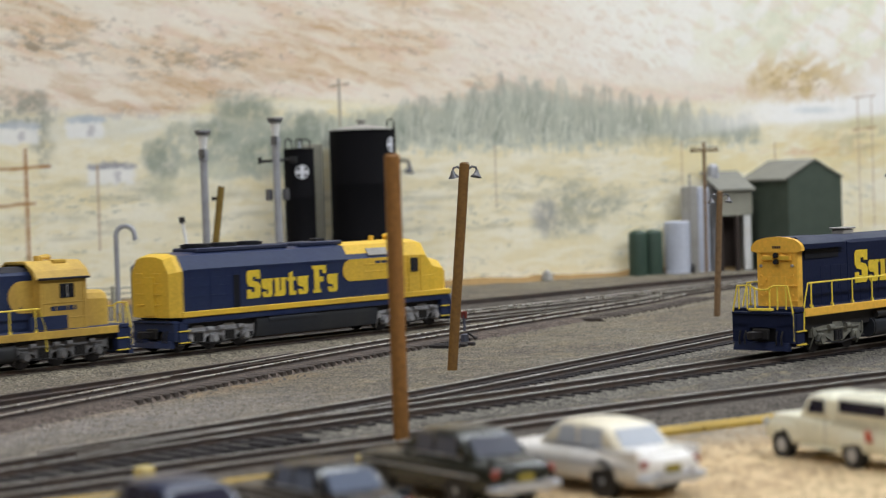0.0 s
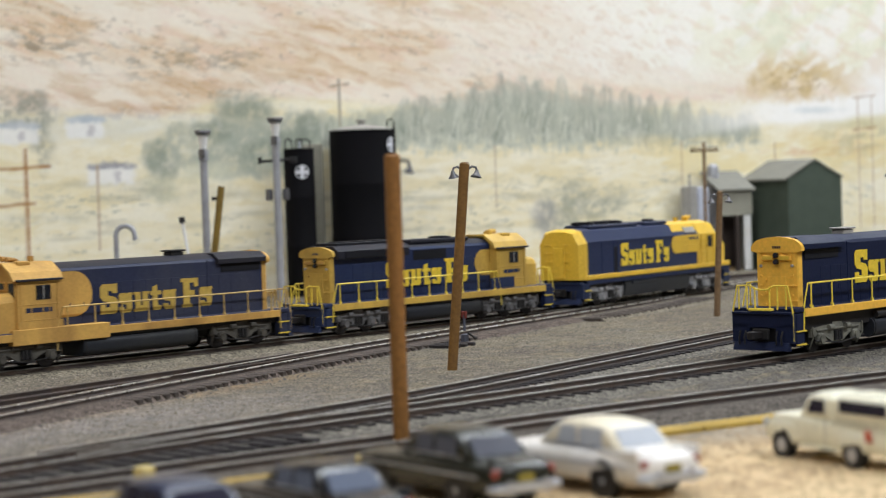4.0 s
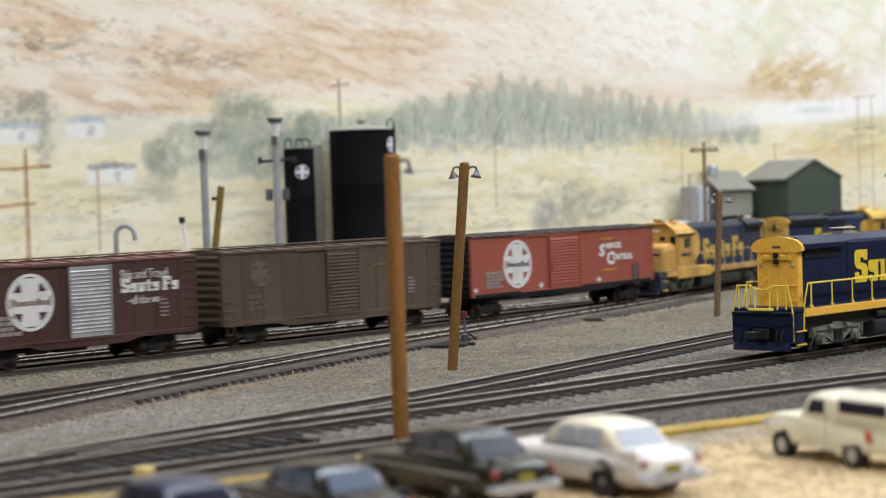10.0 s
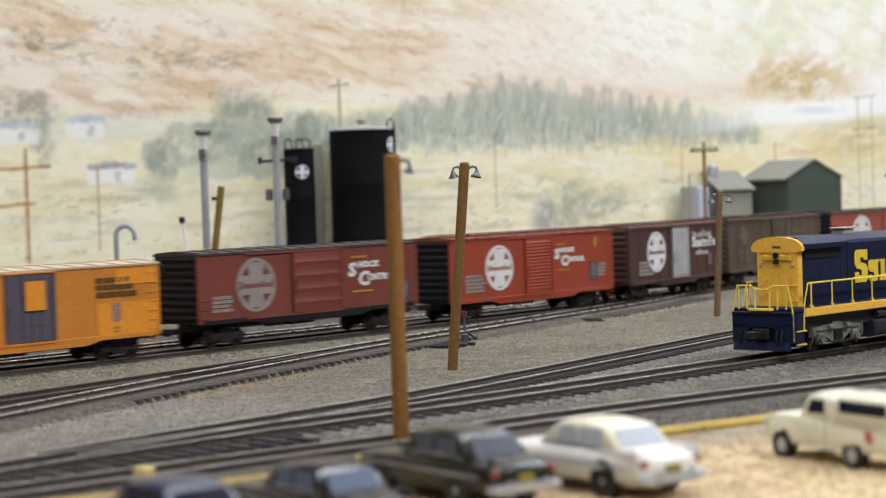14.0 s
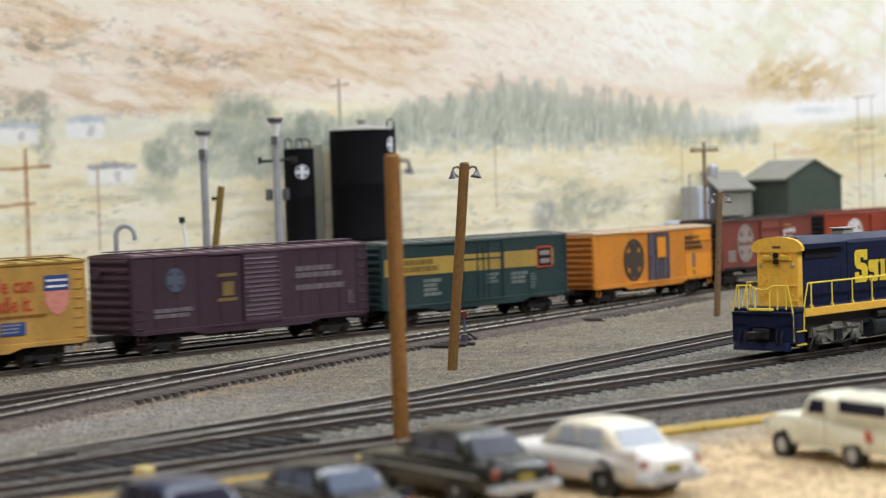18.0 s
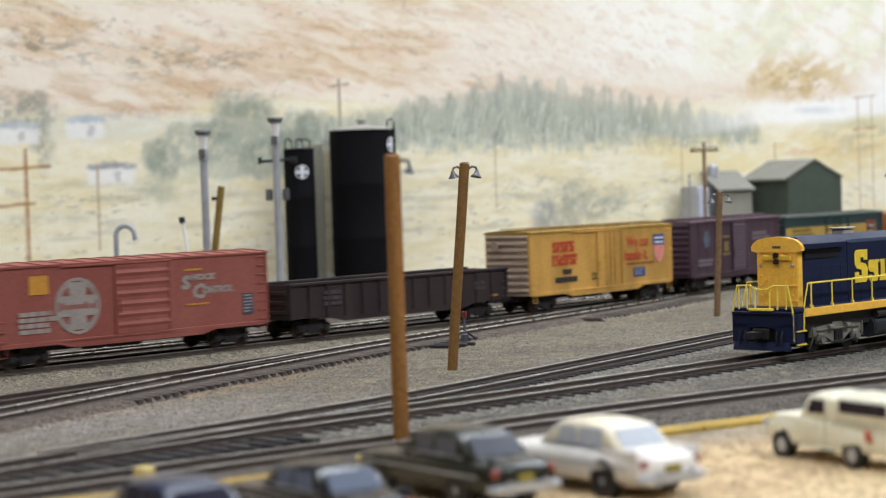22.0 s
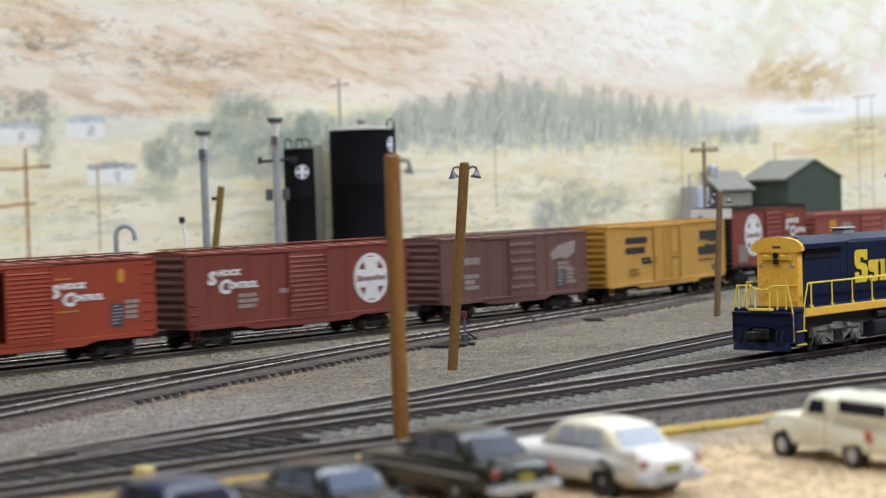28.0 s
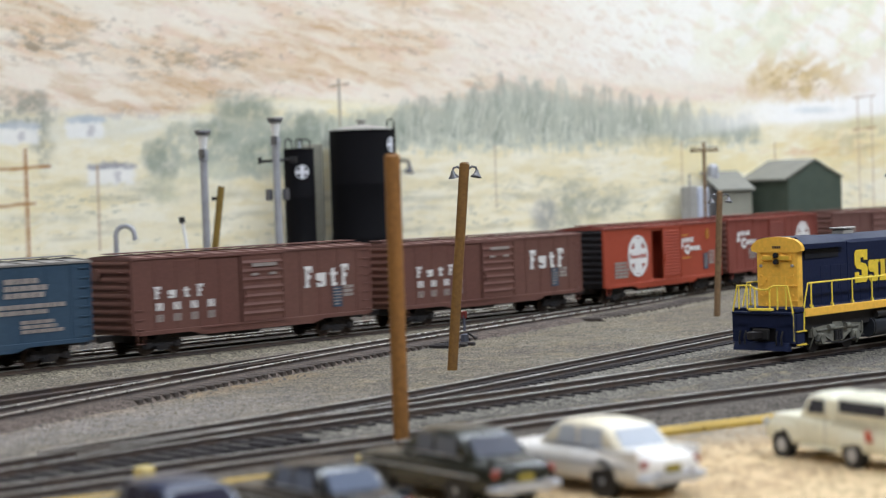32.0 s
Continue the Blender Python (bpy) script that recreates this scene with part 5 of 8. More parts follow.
# gondola
def gondola(lo, hi, top):
    L = hi - lo
    a, w = L / 2, 1.45
    mat = car_paint("gondola_brown", "332a2c", "4a3c38", 0.5)
    car = base("gondola_car", at(0, 0), "low dark brown gondola car with ribbed sides", "gondola", "cars of the freight train")
    for y in (-1, 1):
        s = S().box(-a, a, min(y * w, y * (w - 0.08)), max(y * w, y * (w - 0.08)), 1.0, top)
        n = 13
        for k in range(n + 1):
            x = -a + 0.12 + (L - 0.24) * k / n
            s.box(x - 0.07, x + 0.07, min(y * w, y * (w + 0.1)), max(y * w, y * (w + 0.1)), 0.98, top - 0.02)
        part("side", s, mat, car)
        part("top_rail", S().box(-a - 0.03, a + 0.03, min(y * (w - 0.12), y * (w + 0.12)), max(y * (w - 0.12), y * (w + 0.12)), top - 0.05, top + 0.09, 0.015), mat, car)
    for sx in (-1, 1):
        s = S().box(min(sx * a, sx * (a - 0.1)), max(sx * a, sx * (a - 0.1)), -w + 0.1, w - 0.1, 1.0, top)
        for k in range(3):
            s.box(min(sx * a, sx * (a + 0.09)), max(sx * a, sx * (a + 0.09)), -w + 0.15, w - 0.15, 1.25 + 0.48 * k, 1.43 + 0.48 * k, 0.02)
        part("end_panel", s, mat, car)
        part("coupler", COUPLER, TRUCK, car, m=at(sx * (a - 0.02), 0, 0, 0 if sx > 0 else 180))
        truck(car, sx * (a - 2.05))
    part("floor", S().box(-a + 0.1, a - 0.1, -w + 0.08, w - 0.08, 1.0, 1.12), mat, car)
    part("side_sill", S().prism([(-a + 2.6, 1.0), (-a + 3.8, 0.72), (a - 3.8, 0.72), (a - 2.6, 1.0)], "y", -w - 0.02, -w + 0.1).prism([(-a + 2.6, 1.0), (-a + 3.8, 0.72), (a - 3.8, 0.72), (a - 2.6, 1.0)], "y", w - 0.1, w + 0.02), mat, car)
    r = random.Random(8)
    s = S()
    for k in range(60):
        x, y, q = r.uniform(-a + 0.5, a - 0.5), r.uniform(-1.0, 1.0), r.uniform(0.15, 0.45)
        s.cyl((x, y, 1.1), (x + r.uniform(-0.2, 0.2), y, 1.1 + q), q * 1.2, q * 0.4, n=6)
    s.turn([(0.0, 2.62), (1.1, 2.55), (1.5, 2.2), (1.5, 1.2)], 1.6, 0.2, 12)
    part("scrap_load", s, RUSTY, car, "grey scrap heaped in the gondola")
    faint = car_paint("gondola_writing", "4c4346", None, 0.3)
    dimensional(car, -6.0, 1.5, 1.4, 0.8, 3, 33, faint)
    dimensional(car, 5.5, 1.6, 1.0, 0.5, 2, 34, faint)
    marks([(6.9, 7.4, 1.22, 1.32)], LETTER_GOLD, car, "yellow_tick")
    for z in (1.2, 1.6, 2.0):
        part("grab_iron", rung(mat), mat, car, m=at(a - 0.7, -w - 0.1, z))
    TRAIN.append((car, lo, hi))


gondola(-147.52, -130.79, 2.66)

c = boxcar("boxcar", "dusty red boxcar with a yellow square and round emblem", -164.8, -148.95, 4.38, RED_D, RED_D, RED_D, None, 0.2, 3.2, None, 6, walkway=False)
emblem(-3.45, 2.55, 1.23, FADED, c, band=RED_D)
marks([(-6.0, -5.0, 3.15, 3.95)], LETTER_GOLD, c, "yellow_square")
ride_slogan(c, 2.5, 2.92, 0.46, FADED)
dimensional(c, -6.6, 1.45, 2.0, 1.0, 4, 35, FADED)
data_panel(c, 6.3, 1.5, LETTER, STEEL_BLUE)

c = boxcar("boxcar", "tall dark red boxcar with black ends and white end bands", -179.08, -166.78, 5.18, RED_C, CAR_BLACK, CAR_BLACK, CAR_BLACK, 0.55, 2.9, None, 10, 11, low=1.25, walkway=False, top_band=LETTER, rise=0.12)
emblem(-2.9, 3.35, 1.40, LETTER, c, band=RED_C)
ride_slogan(c, 2.55, 3.57, 0.52)
dimensional(c, -5.3, 1.55, 1.7, 1.2, 6, 36)
data_panel(c, 4.6, 1.7, LETTER, CAR_BLACK, 5, 0.6, 0.8)
marks([(-2.1, -1.4, 1.6, 2.1)], CAR_BLACK, c, "dark_plate")

c = boxcar("boxcar", "dull yellow boxcar with a dark square emblem", -196.9, -181.09, 4.52, PALE_YELLOW, car_paint("end_yellow", "a87c2e", "7d5c26", 0.4), car_paint("roof_dull_yellow", "b98a3f", "98733a", 0.4), None, -0.3, 3.6, None, 3, plug=True, walkway=False)
marks(bars(-5.6, -2.6, 3.45, 3.85, 1, 37, 0.05) + bars(-5.6, -2.9, 2.85, 3.25, 1, 38, 0.05), LETTER_BLACK, c, "name_bar")
s = S().prism([(4.3, 3.95), (6.6, 3.95), (6.95, 3.6), (6.6, 3.25), (6.0, 3.2), (5.2, 3.35), (4.55, 3.4), (4.3, 3.3)], "y", -1.545, -1.5)
s.prism([(4.0, 2.95), (4.8, 2.95), (5.2, 3.1), (5.9, 3.0), (6.7, 3.05), (6.95, 2.75), (6.6, 2.4), (4.1, 2.4)], "y", -1.545, -1.5)
part("emblem", s, LETTER_BLACK, c, "dark emblem of two square halves")
marks(bars(4.1, 7.0, 2.0, 2.15, 1, 39), car_paint("brown_thin", "7a5424", None, 0.2), c, "small_line")
dimensional(c, -3.6, 2.15, 1.3, 0.45, 2, 40, LETTER_BLACK)
dimensional(c, -5.2, 1.5, 1.4, 0.5, 2, 41, car_paint("faint_writing", "94702f", None, 0.2))
dimensional(c, 0.3, 2.3, 1.0, 0.45, 2, 42, car_paint("faint_writing_b", "8a6629", None, 0.2))
data_panel(c, 6.0, 1.4, LETTER, LETTER_BLACK, 2, 1.1, 0.35)

c = boxcar("boxcar", "faded mauve-brown boxcar with white flag mark", -211.9, -198.87, 4.42, BROWN_C, BROWN_C, BROWN_C, None, 0.4, 2.4, None, 6, seams=1.32)
s = S().prism([(3.0, 3.25), (3.9, 3.75), (5.4, 3.95), (5.3, 3.3), (4.6, 2.95), (3.9, 3.05), (3.2, 2.9)], "y", -1.542, -1.5)
part("flag_mark", s, FADED, c, "white wavy flag mark")
dimensional(c, 3.7, 2.3, 1.4, 0.5, 2, 43, FADED)
data_panel(c, 3.6, 1.35, LETTER, STEEL_BLUE, 4)
dimensional(c, 4.5, 1.5, 0.9, 0.9, 4, 44, FADED)
dimensional(c, -4.6, 2.9, 1.7, 0.5, 1, 45, FADED)
dimensional(c, -4.6, 1.6, 1.2, 0.9, 3, 46, FADED)

c = boxcar("boxcar", "dark red boxcar with the slogan ahead of its emblem", -229.55, -214.57, 4.46, RED_C, BROWN_D, RED_C, None, 0.3, 2.7, None, 12, seams=1.32)
emblem(4.85, 2.75, 1.26, LETTER, c, band=RED_C)
ride_slogan(c, -6.2, 3.02, 0.46, LETTER, False)
dimensional(c, -4.3, 1.75, 1.5, 0.75, 3, 47)
dimensional(c, -1.6, 2.3, 0.8, 0.3, 1, 48, FADED)
data_panel(c, 6.5, 1.6, LETTER, STEEL_BLUE, 4, 0.55, 0.8)

c = boxcar("boxcar", "bright red boxcar with its side door partly open", -246.95, -231.44, 4.45, RED_B, CAR_BLACK, RED_C, None, 0.75, 2.5, None, 15, open_door=1.3)
emblem(-3.6, 2.72, 1.25, LETTER, c, band=RED_B)
ride_slogan(c, 1.95, 2.98, 0.41)
dimensional(c, -6.5, 1.45, 2.0, 1.0, 5, 49)
data_panel(c, 5.2, 1.5, LETTER, STEEL_BLUE)
dimensional(c, 6.0, 1.75, 0.9, 0.9, 4, 50, FADED)
marks([(5.6, 6.0, 3.5, 3.95), (5.7, 5.9, 3.4, 4.05)], LETTER_GOLD, c, "gold_badge")

for lo, hi, top in ((-264.9, -249.18, 4.28), (-282.51, -266.97, 4.42)):
    c = boxcar("boxcar", "oxide-brown boxcar with large white initials", lo, hi, top, BROWN_D, BROWN_D, BROWN_C, None, 0.2, 2.8, None, 7, seams=1.32)
    blocks([("f", 0.5), ("-", 0.2), ("o", 0.66), ("-", 0.2), ("i", 0.5), ("-", 0.2), ("f", 0.5)], 3.05, 2.5, 1.05, LETTER, c)
    blocks([("f", 0.7), ("-", 0.72), ("o", 0.85), ("-", 0.72), ("i", 0.7), ("-", 0.72), ("f", 0.7)], -6.5, 2.55, 0.56, LETTER, c)
    for row, z in enumerate((2.02, 1.5)):
        marks([(-6.4 + k * 1.04 + d, -6.25 + k * 1.04 + d, z, z + 0.34) for k in range(4) for d in (0.0, 0.24)], LETTER if row == 0 else FADED, c, "number_bar")
    marks([(-0.5, 1.1, 3.72, 3.88), (-0.55, -0.1, 3.3, 3.42), (0.6, 1.05, 3.3, 3.42)], FADED, c, "door_writing", y=-1.63)
    data_panel(c, 5.0, 1.45, LETTER, STEEL_BLUE, 5)
    dimensional(c, 5.75, 1.9, 0.8, 0.6, 3, 54, FADED)

c = boxcar("boxcar", "slate-blue boxcar with white lettering", -300.4, -284.8, 4.46, STEEL_BLUE, STEEL_BLUE, ROOF_GREY, None, -0.2, 2.6, None, 8, seams=1.32)
dimensional(c, 3.2, 3.0, 2.4, 0.9, 3, 55, FADED)
dimensional(c, 2.8, 2.3, 3.6, 0.5, 2, 56, FADED)
dimensional(c, 4.0, 1.5, 2.4, 0.6, 3, 57, FADED)
# ---- locomotives ----
LOCO_BLUE = car_paint("loco_blue", "242e4e", "3c4454", 0.4, 0.4)
LOCO_BLUE_FADED = car_paint("loco_blue_faded", "2c3148", "4a4a54", 0.6, 0.5)
LOCO_BLUE_CLEAN = car_paint("loco_blue_clean", "131b36", "1c2544", 0.25, 0.62)
LOCO_YELLOW = car_paint("loco_yellow", "e2b83e", "b8934a", 0.45, 0.45)
LOCO_YELLOW_DUSTY = car_paint("loco_yellow_dusty", "cfa94e", "977844", 0.65, 0.5)
LOCO_ROOF = car_paint("sooty_roof", "23232c", "3a3637", 0.5, 0.6)
LOCO_YELLOW_FADED = car_paint("loco_yellow_faded", "cfa256", "84603a", 0.75, 0.55)
LOCO_YELLOW_CLEAN = car_paint("loco_yellow_clean", "f0b84a", "e2a83e", 0.12, 0.45)
NAME_YELLOW = paint("name_yellow", "e6c53a", 0.5, dirt_amount=0.2)
NAME_FADED = paint("name_yellow_faded", "c2a24c", 0.55, dirt_amount=0.35)
TRUCK_DUSTY = paint("loco_truck_dusty", "77756a", 0.6, 0.05, dirt="34302b", dirt_amount=0.7, dirt_scale=25)
FUEL = car_paint("fuel_tank_grey", "2b2d32", "403e3a", 0.5, 0.42)
GRILLE = car_paint("grille_dark", "15161c", "2a2a30", 0.4)
LOCO_TRUCK = paint("loco_truck_grey", "6f6d6d", 0.55, 0.1, dirt="35302e", dirt_amount=0.6, dirt_scale=25)
TRUCK_BROWN = paint("loco_truck_brown", "55514a", 0.6, 0.05, dirt="2c2824", dirt_amount=0.7, dirt_scale=25)
HEADLAMP = paint("lamp_lens", "d8d4c8", 0.15, grain=0.02, dirt_amount=0.05)


def loco_truck(parent, x, axles, material):
    """A cast truck with two or three axles: side frames, journal boxes, springs and brake cylinders."""
    gap = 1.95 if axles == 3 else 2.6
    xs = [(k - (axles - 1) / 2) * gap for k in range(axles)]
    h = xs[-1]
    t = part("truck", S().box(-h - 0.1, h + 0.1, -0.95, 0.95, 0.5, 1.1, 0.05), BLACK, parent, m=at(x, 0, 0))
    for side in (-1, 1):
        s = S()
        y0, y1 = sorted((side * 1.08, side * 1.22))
        top = [(-h - 0.62, 0.62), (-h - 0.6, 0.98), (-h + 0.35, 1.06)]
        low = []
        for a, b in zip(xs, xs[1:]):
            m = (a + b) / 2
            top += [(m - 0.42, 1.04), (m - 0.3, 1.16), (m + 0.3, 1.16), (m + 0.42, 1.04)]
            low += [(b - 0.3, 0.66), (b - 0.5, 0.58), (m + 0.38, 0.34), (m - 0.38, 0.34), (a + 0.5, 0.58), (a + 0.3, 0.66)]
        top += [(h - 0.35, 1.06), (h + 0.6, 0.98), (h + 0.62, 0.62), (h + 0.3, 0.66)]
        low = sorted(low, key=lambda q: -q[0]) + [(-h - 0.3, 0.66)]
        s.prism(top + low, "y", y0, y1)
        f = part("side_frame", s, material, t, "weathered grey cast side frame", angle=0.3)
        out = lambda d: side * (1.2 + d)
        for k in xs:
            part("journal_box", S().box(k - 0.24, k + 0.24, *sorted((out(-0.1), out(0.12))), 0.3, 0.78, 0.06).cyl((k, out(0.2), 0.52), (k, out(0.0), 0.52), 0.18, n=12), material, t)
        for a, b in zip(xs, xs[1:]):
            m = (a + b) / 2
            for q in (-0.2, 0.0, 0.2):
                part("spring", S().cyl((m + q, out(0.06), 0.42), (m + q, out(0.06), 0.82), 0.085, n=10), BLACK, t)
            for q in (-0.62, 0.62):
                part("brake_cylinder", S().cyl((m + q - 0.16, out(0.1), 0.96), (m + q + 0.16, out(0.1), 0.96), 0.12, n=12), material, t)
        part("brake_rod", S().tube([(-h - 0.5, out(0.14), 0.5), (0, out(0.16), 0.3), (h + 0.5, out(0.14), 0.5)], 0.035, 6), BLACK, t)
        part("equaliser", S().box(-h - 0.3, h + 0.3, *sorted((out(-0.02), out(0.07))), 0.84, 0.93, 0.02), material, t)
        for k in (-h - 0.55, h + 0.55):
            part("sand_pipe", S().tube([(k, out(0.05), 1.05), (k, out(0.06), 0.6), (k * 0.95, out(-0.2), 0.15)], 0.035, 6), material, t)
        for k in (xs[0] - 0.48, xs[-1] + 0.48):
            part("brake_shoe", S().box(k - 0.07, k + 0.07, *sorted((out(-0.3), out(-0.12))), 0.25, 0.75, 0.03), BLACK, t)
    for k in xs:
        for y, turn in ((-0.77, 180), (0.77, 0)):
            part("wheel", LWHEEL, RUSTY, t, m=at(k, y, 0.5, turn))
    return t


LWHEEL = wheel_mesh(0.5, material=TRUCK)


def windows(parent, rects, y, material=GLASS):
    for x0, x1, z0, z1 in rects:
        f = S().box(x0 - 0.06, x1 + 0.06, y - 0.035, y + 0.04, z0 - 0.06, z1 + 0.06, 0.01)
        w = part("window", f, material, parent)
        part("window_post", S().box((x0 + x1) / 2 - 0.025, (x0 + x1) / 2 + 0.025, y - 0.045, y + 0.045, z0 - 0.04, z1 + 0.04), RUSTY if x1 - x0 < 0.5 else GREY, w)


def swoosh(parent, x0, x1, z0, z1, y, material, flip=1, thick=0.03):
    """A yellow panel on a side with one rounded end; flip 1: rounded towards -x."""
    r = (z1 - z0) / 2
    pts = [(x1, z0), (x1, z1)] if flip > 0 else [(x0, z1), (x0, z0)]
    for k in range(11):
        a = math.pi / 2 + math.pi * k / 10
        if flip > 0:
            pts.append((x0 + r + r * math.cos(a), z0 + r + r * math.sin(a)))
        else:
            pts.append((x1 - r - r * math.cos(a), z0 + r - r * math.sin(a)))
    return part("side_stripe", S().prism(pts, "y", y - thick, y + 0.01), material, parent)


def handrail(parent, x0, x1, y, z0, z1, count, material, drop=True):
    """Side handrail: a long rail and its stanchions."""
    pts = [(x0, y, z1), (x1, y, z1)]
    if drop:
        pts = [(x0 - 0.35, y, z0 - 0.9), (x0 - 0.3, y, z0 + 0.1), (x0, y, z1)] + [(x1, y, z1), (x1 + 0.3, y, z0 + 0.1), (x1 + 0.35, y, z0 - 0.9)]
    part("handrail", S().tube(pts, 0.035, 6), material, parent)
    post = S().tube([(0, 0, 0), (0, 0, z1 - z0)], 0.034, 6).box(-0.06, 0.06, -0.05, 0.05, -0.02, 0.1).mesh("stanchion", material)
    for k in range(count):
        part("stanchion", post, material, parent, m=at(x0 + (x1 - x0) * (k + 0.15) / (count - 0.7), y, z0))


def pilot(parent, x, sx, material, rail=YELLOW_RAIL, steps=True, up=0.0):
    """End of the frame: pilot plate, coupler, steps and end rail."""
    lo, hi = min(x, x - sx * 0.25), max(x, x - sx * 0.25)
    part("pilot", S().box(lo, hi, -1.45, 1.45, 0.95 + up * 0.5, 1.4 + up, 0.03).box(lo, hi, -1.45, -0.62, 0.5, 1.0 + up, 0.03).box(lo, hi, 0.62, 1.45, 0.5, 1.0 + up, 0.03), material, parent)
    part("buffer_beam", S().box(min(x - sx * 0.5, x - sx * 0.2), max(x - sx * 0.5, x - sx * 0.2), -0.7, 0.7, 0.4, 1.1 + up * 0.5), BLACK, parent)
    part("plough_lip", S().prism([(x - sx * 0.1, 0.56), (x + sx * 0.04, 0.54), (x + sx * 0.14, 0.36), (x + sx * 0.17, 0.22), (x - sx * 0.1, 0.22)], "y", -1.3, 1.3), material, parent)
    part("deck_edge", S().box(min(x - sx * 0.3, x + sx * 0.1), max(x - sx * 0.3, x + sx * 0.1), -1.4, 1.4, 1.36 + up, 1.46 + up, 0.02), material, parent)
    part("coupler", COUPLER, BLACK, parent, m=at(x, 0, 0, 0 if sx > 0 else 180))
    part("coupler_pocket", S().box(min(x, x + sx * 0.16), max(x, x + sx * 0.16), -0.38, 0.38, 0.62, 1.1, 0.04), BLACK, parent)
    for y in (-1.0, -0.75, 0.75, 1.0):
        part("hose", S().tube([(x + sx * 0.05, y, 1.0), (x + sx * 0.16, y, 0.75), (x + sx * 0.14, y, 0.45)], 0.04, 6), BLACK, parent)
    for y in (-1, 1):
        part("step_well", S().box(min(x - sx * 0.28, x - sx * 0.85), max(x - sx * 0.28, x - sx * 0.85), min(y * 1.1, y * 1.45), max(y * 1.1, y * 1.45), 0.35, 1.4 + up, 0.03), material, parent)
        if steps:
            for z in (0.42, 0.95):
                part("step", S().box(min(x - sx * 0.25, x - sx * 0.9), max(x - sx * 0.25, x - sx * 0.9), min(y * 1.42, y * 1.52), max(y * 1.42, y * 1.52), z, z + 0.05), rail, parent)


def roof_fan(parent, x, z, r=0.62, material=GRILLE):
    part("roof_fan", S().cyl((x, 0, z - 0.05), (x, 0, z + 0.16), r, n=20).cyl((x, 0, z + 0.16), (x, 0, z + 0.19), r * 0.75, n=20), material, parent)


def hood_profile(w, z0, z1, shoulder=0.28, crown=0.08):
    return [(-w, z0), (-w, z1 - shoulder), (-w + 0.08, z1 - shoulder * 0.55), (-w + 0.3, z1 - shoulder * 0.12), (-w * 0.4, z1 + crown * 0.8), (0, z1 + crown), (w * 0.4, z1 + crown * 0.8), (w - 0.3, z1 - shoulder * 0.12), (w - 0.08, z1 - shoulder * 0.55), (w, z1 - shoulder), (w, z0)]


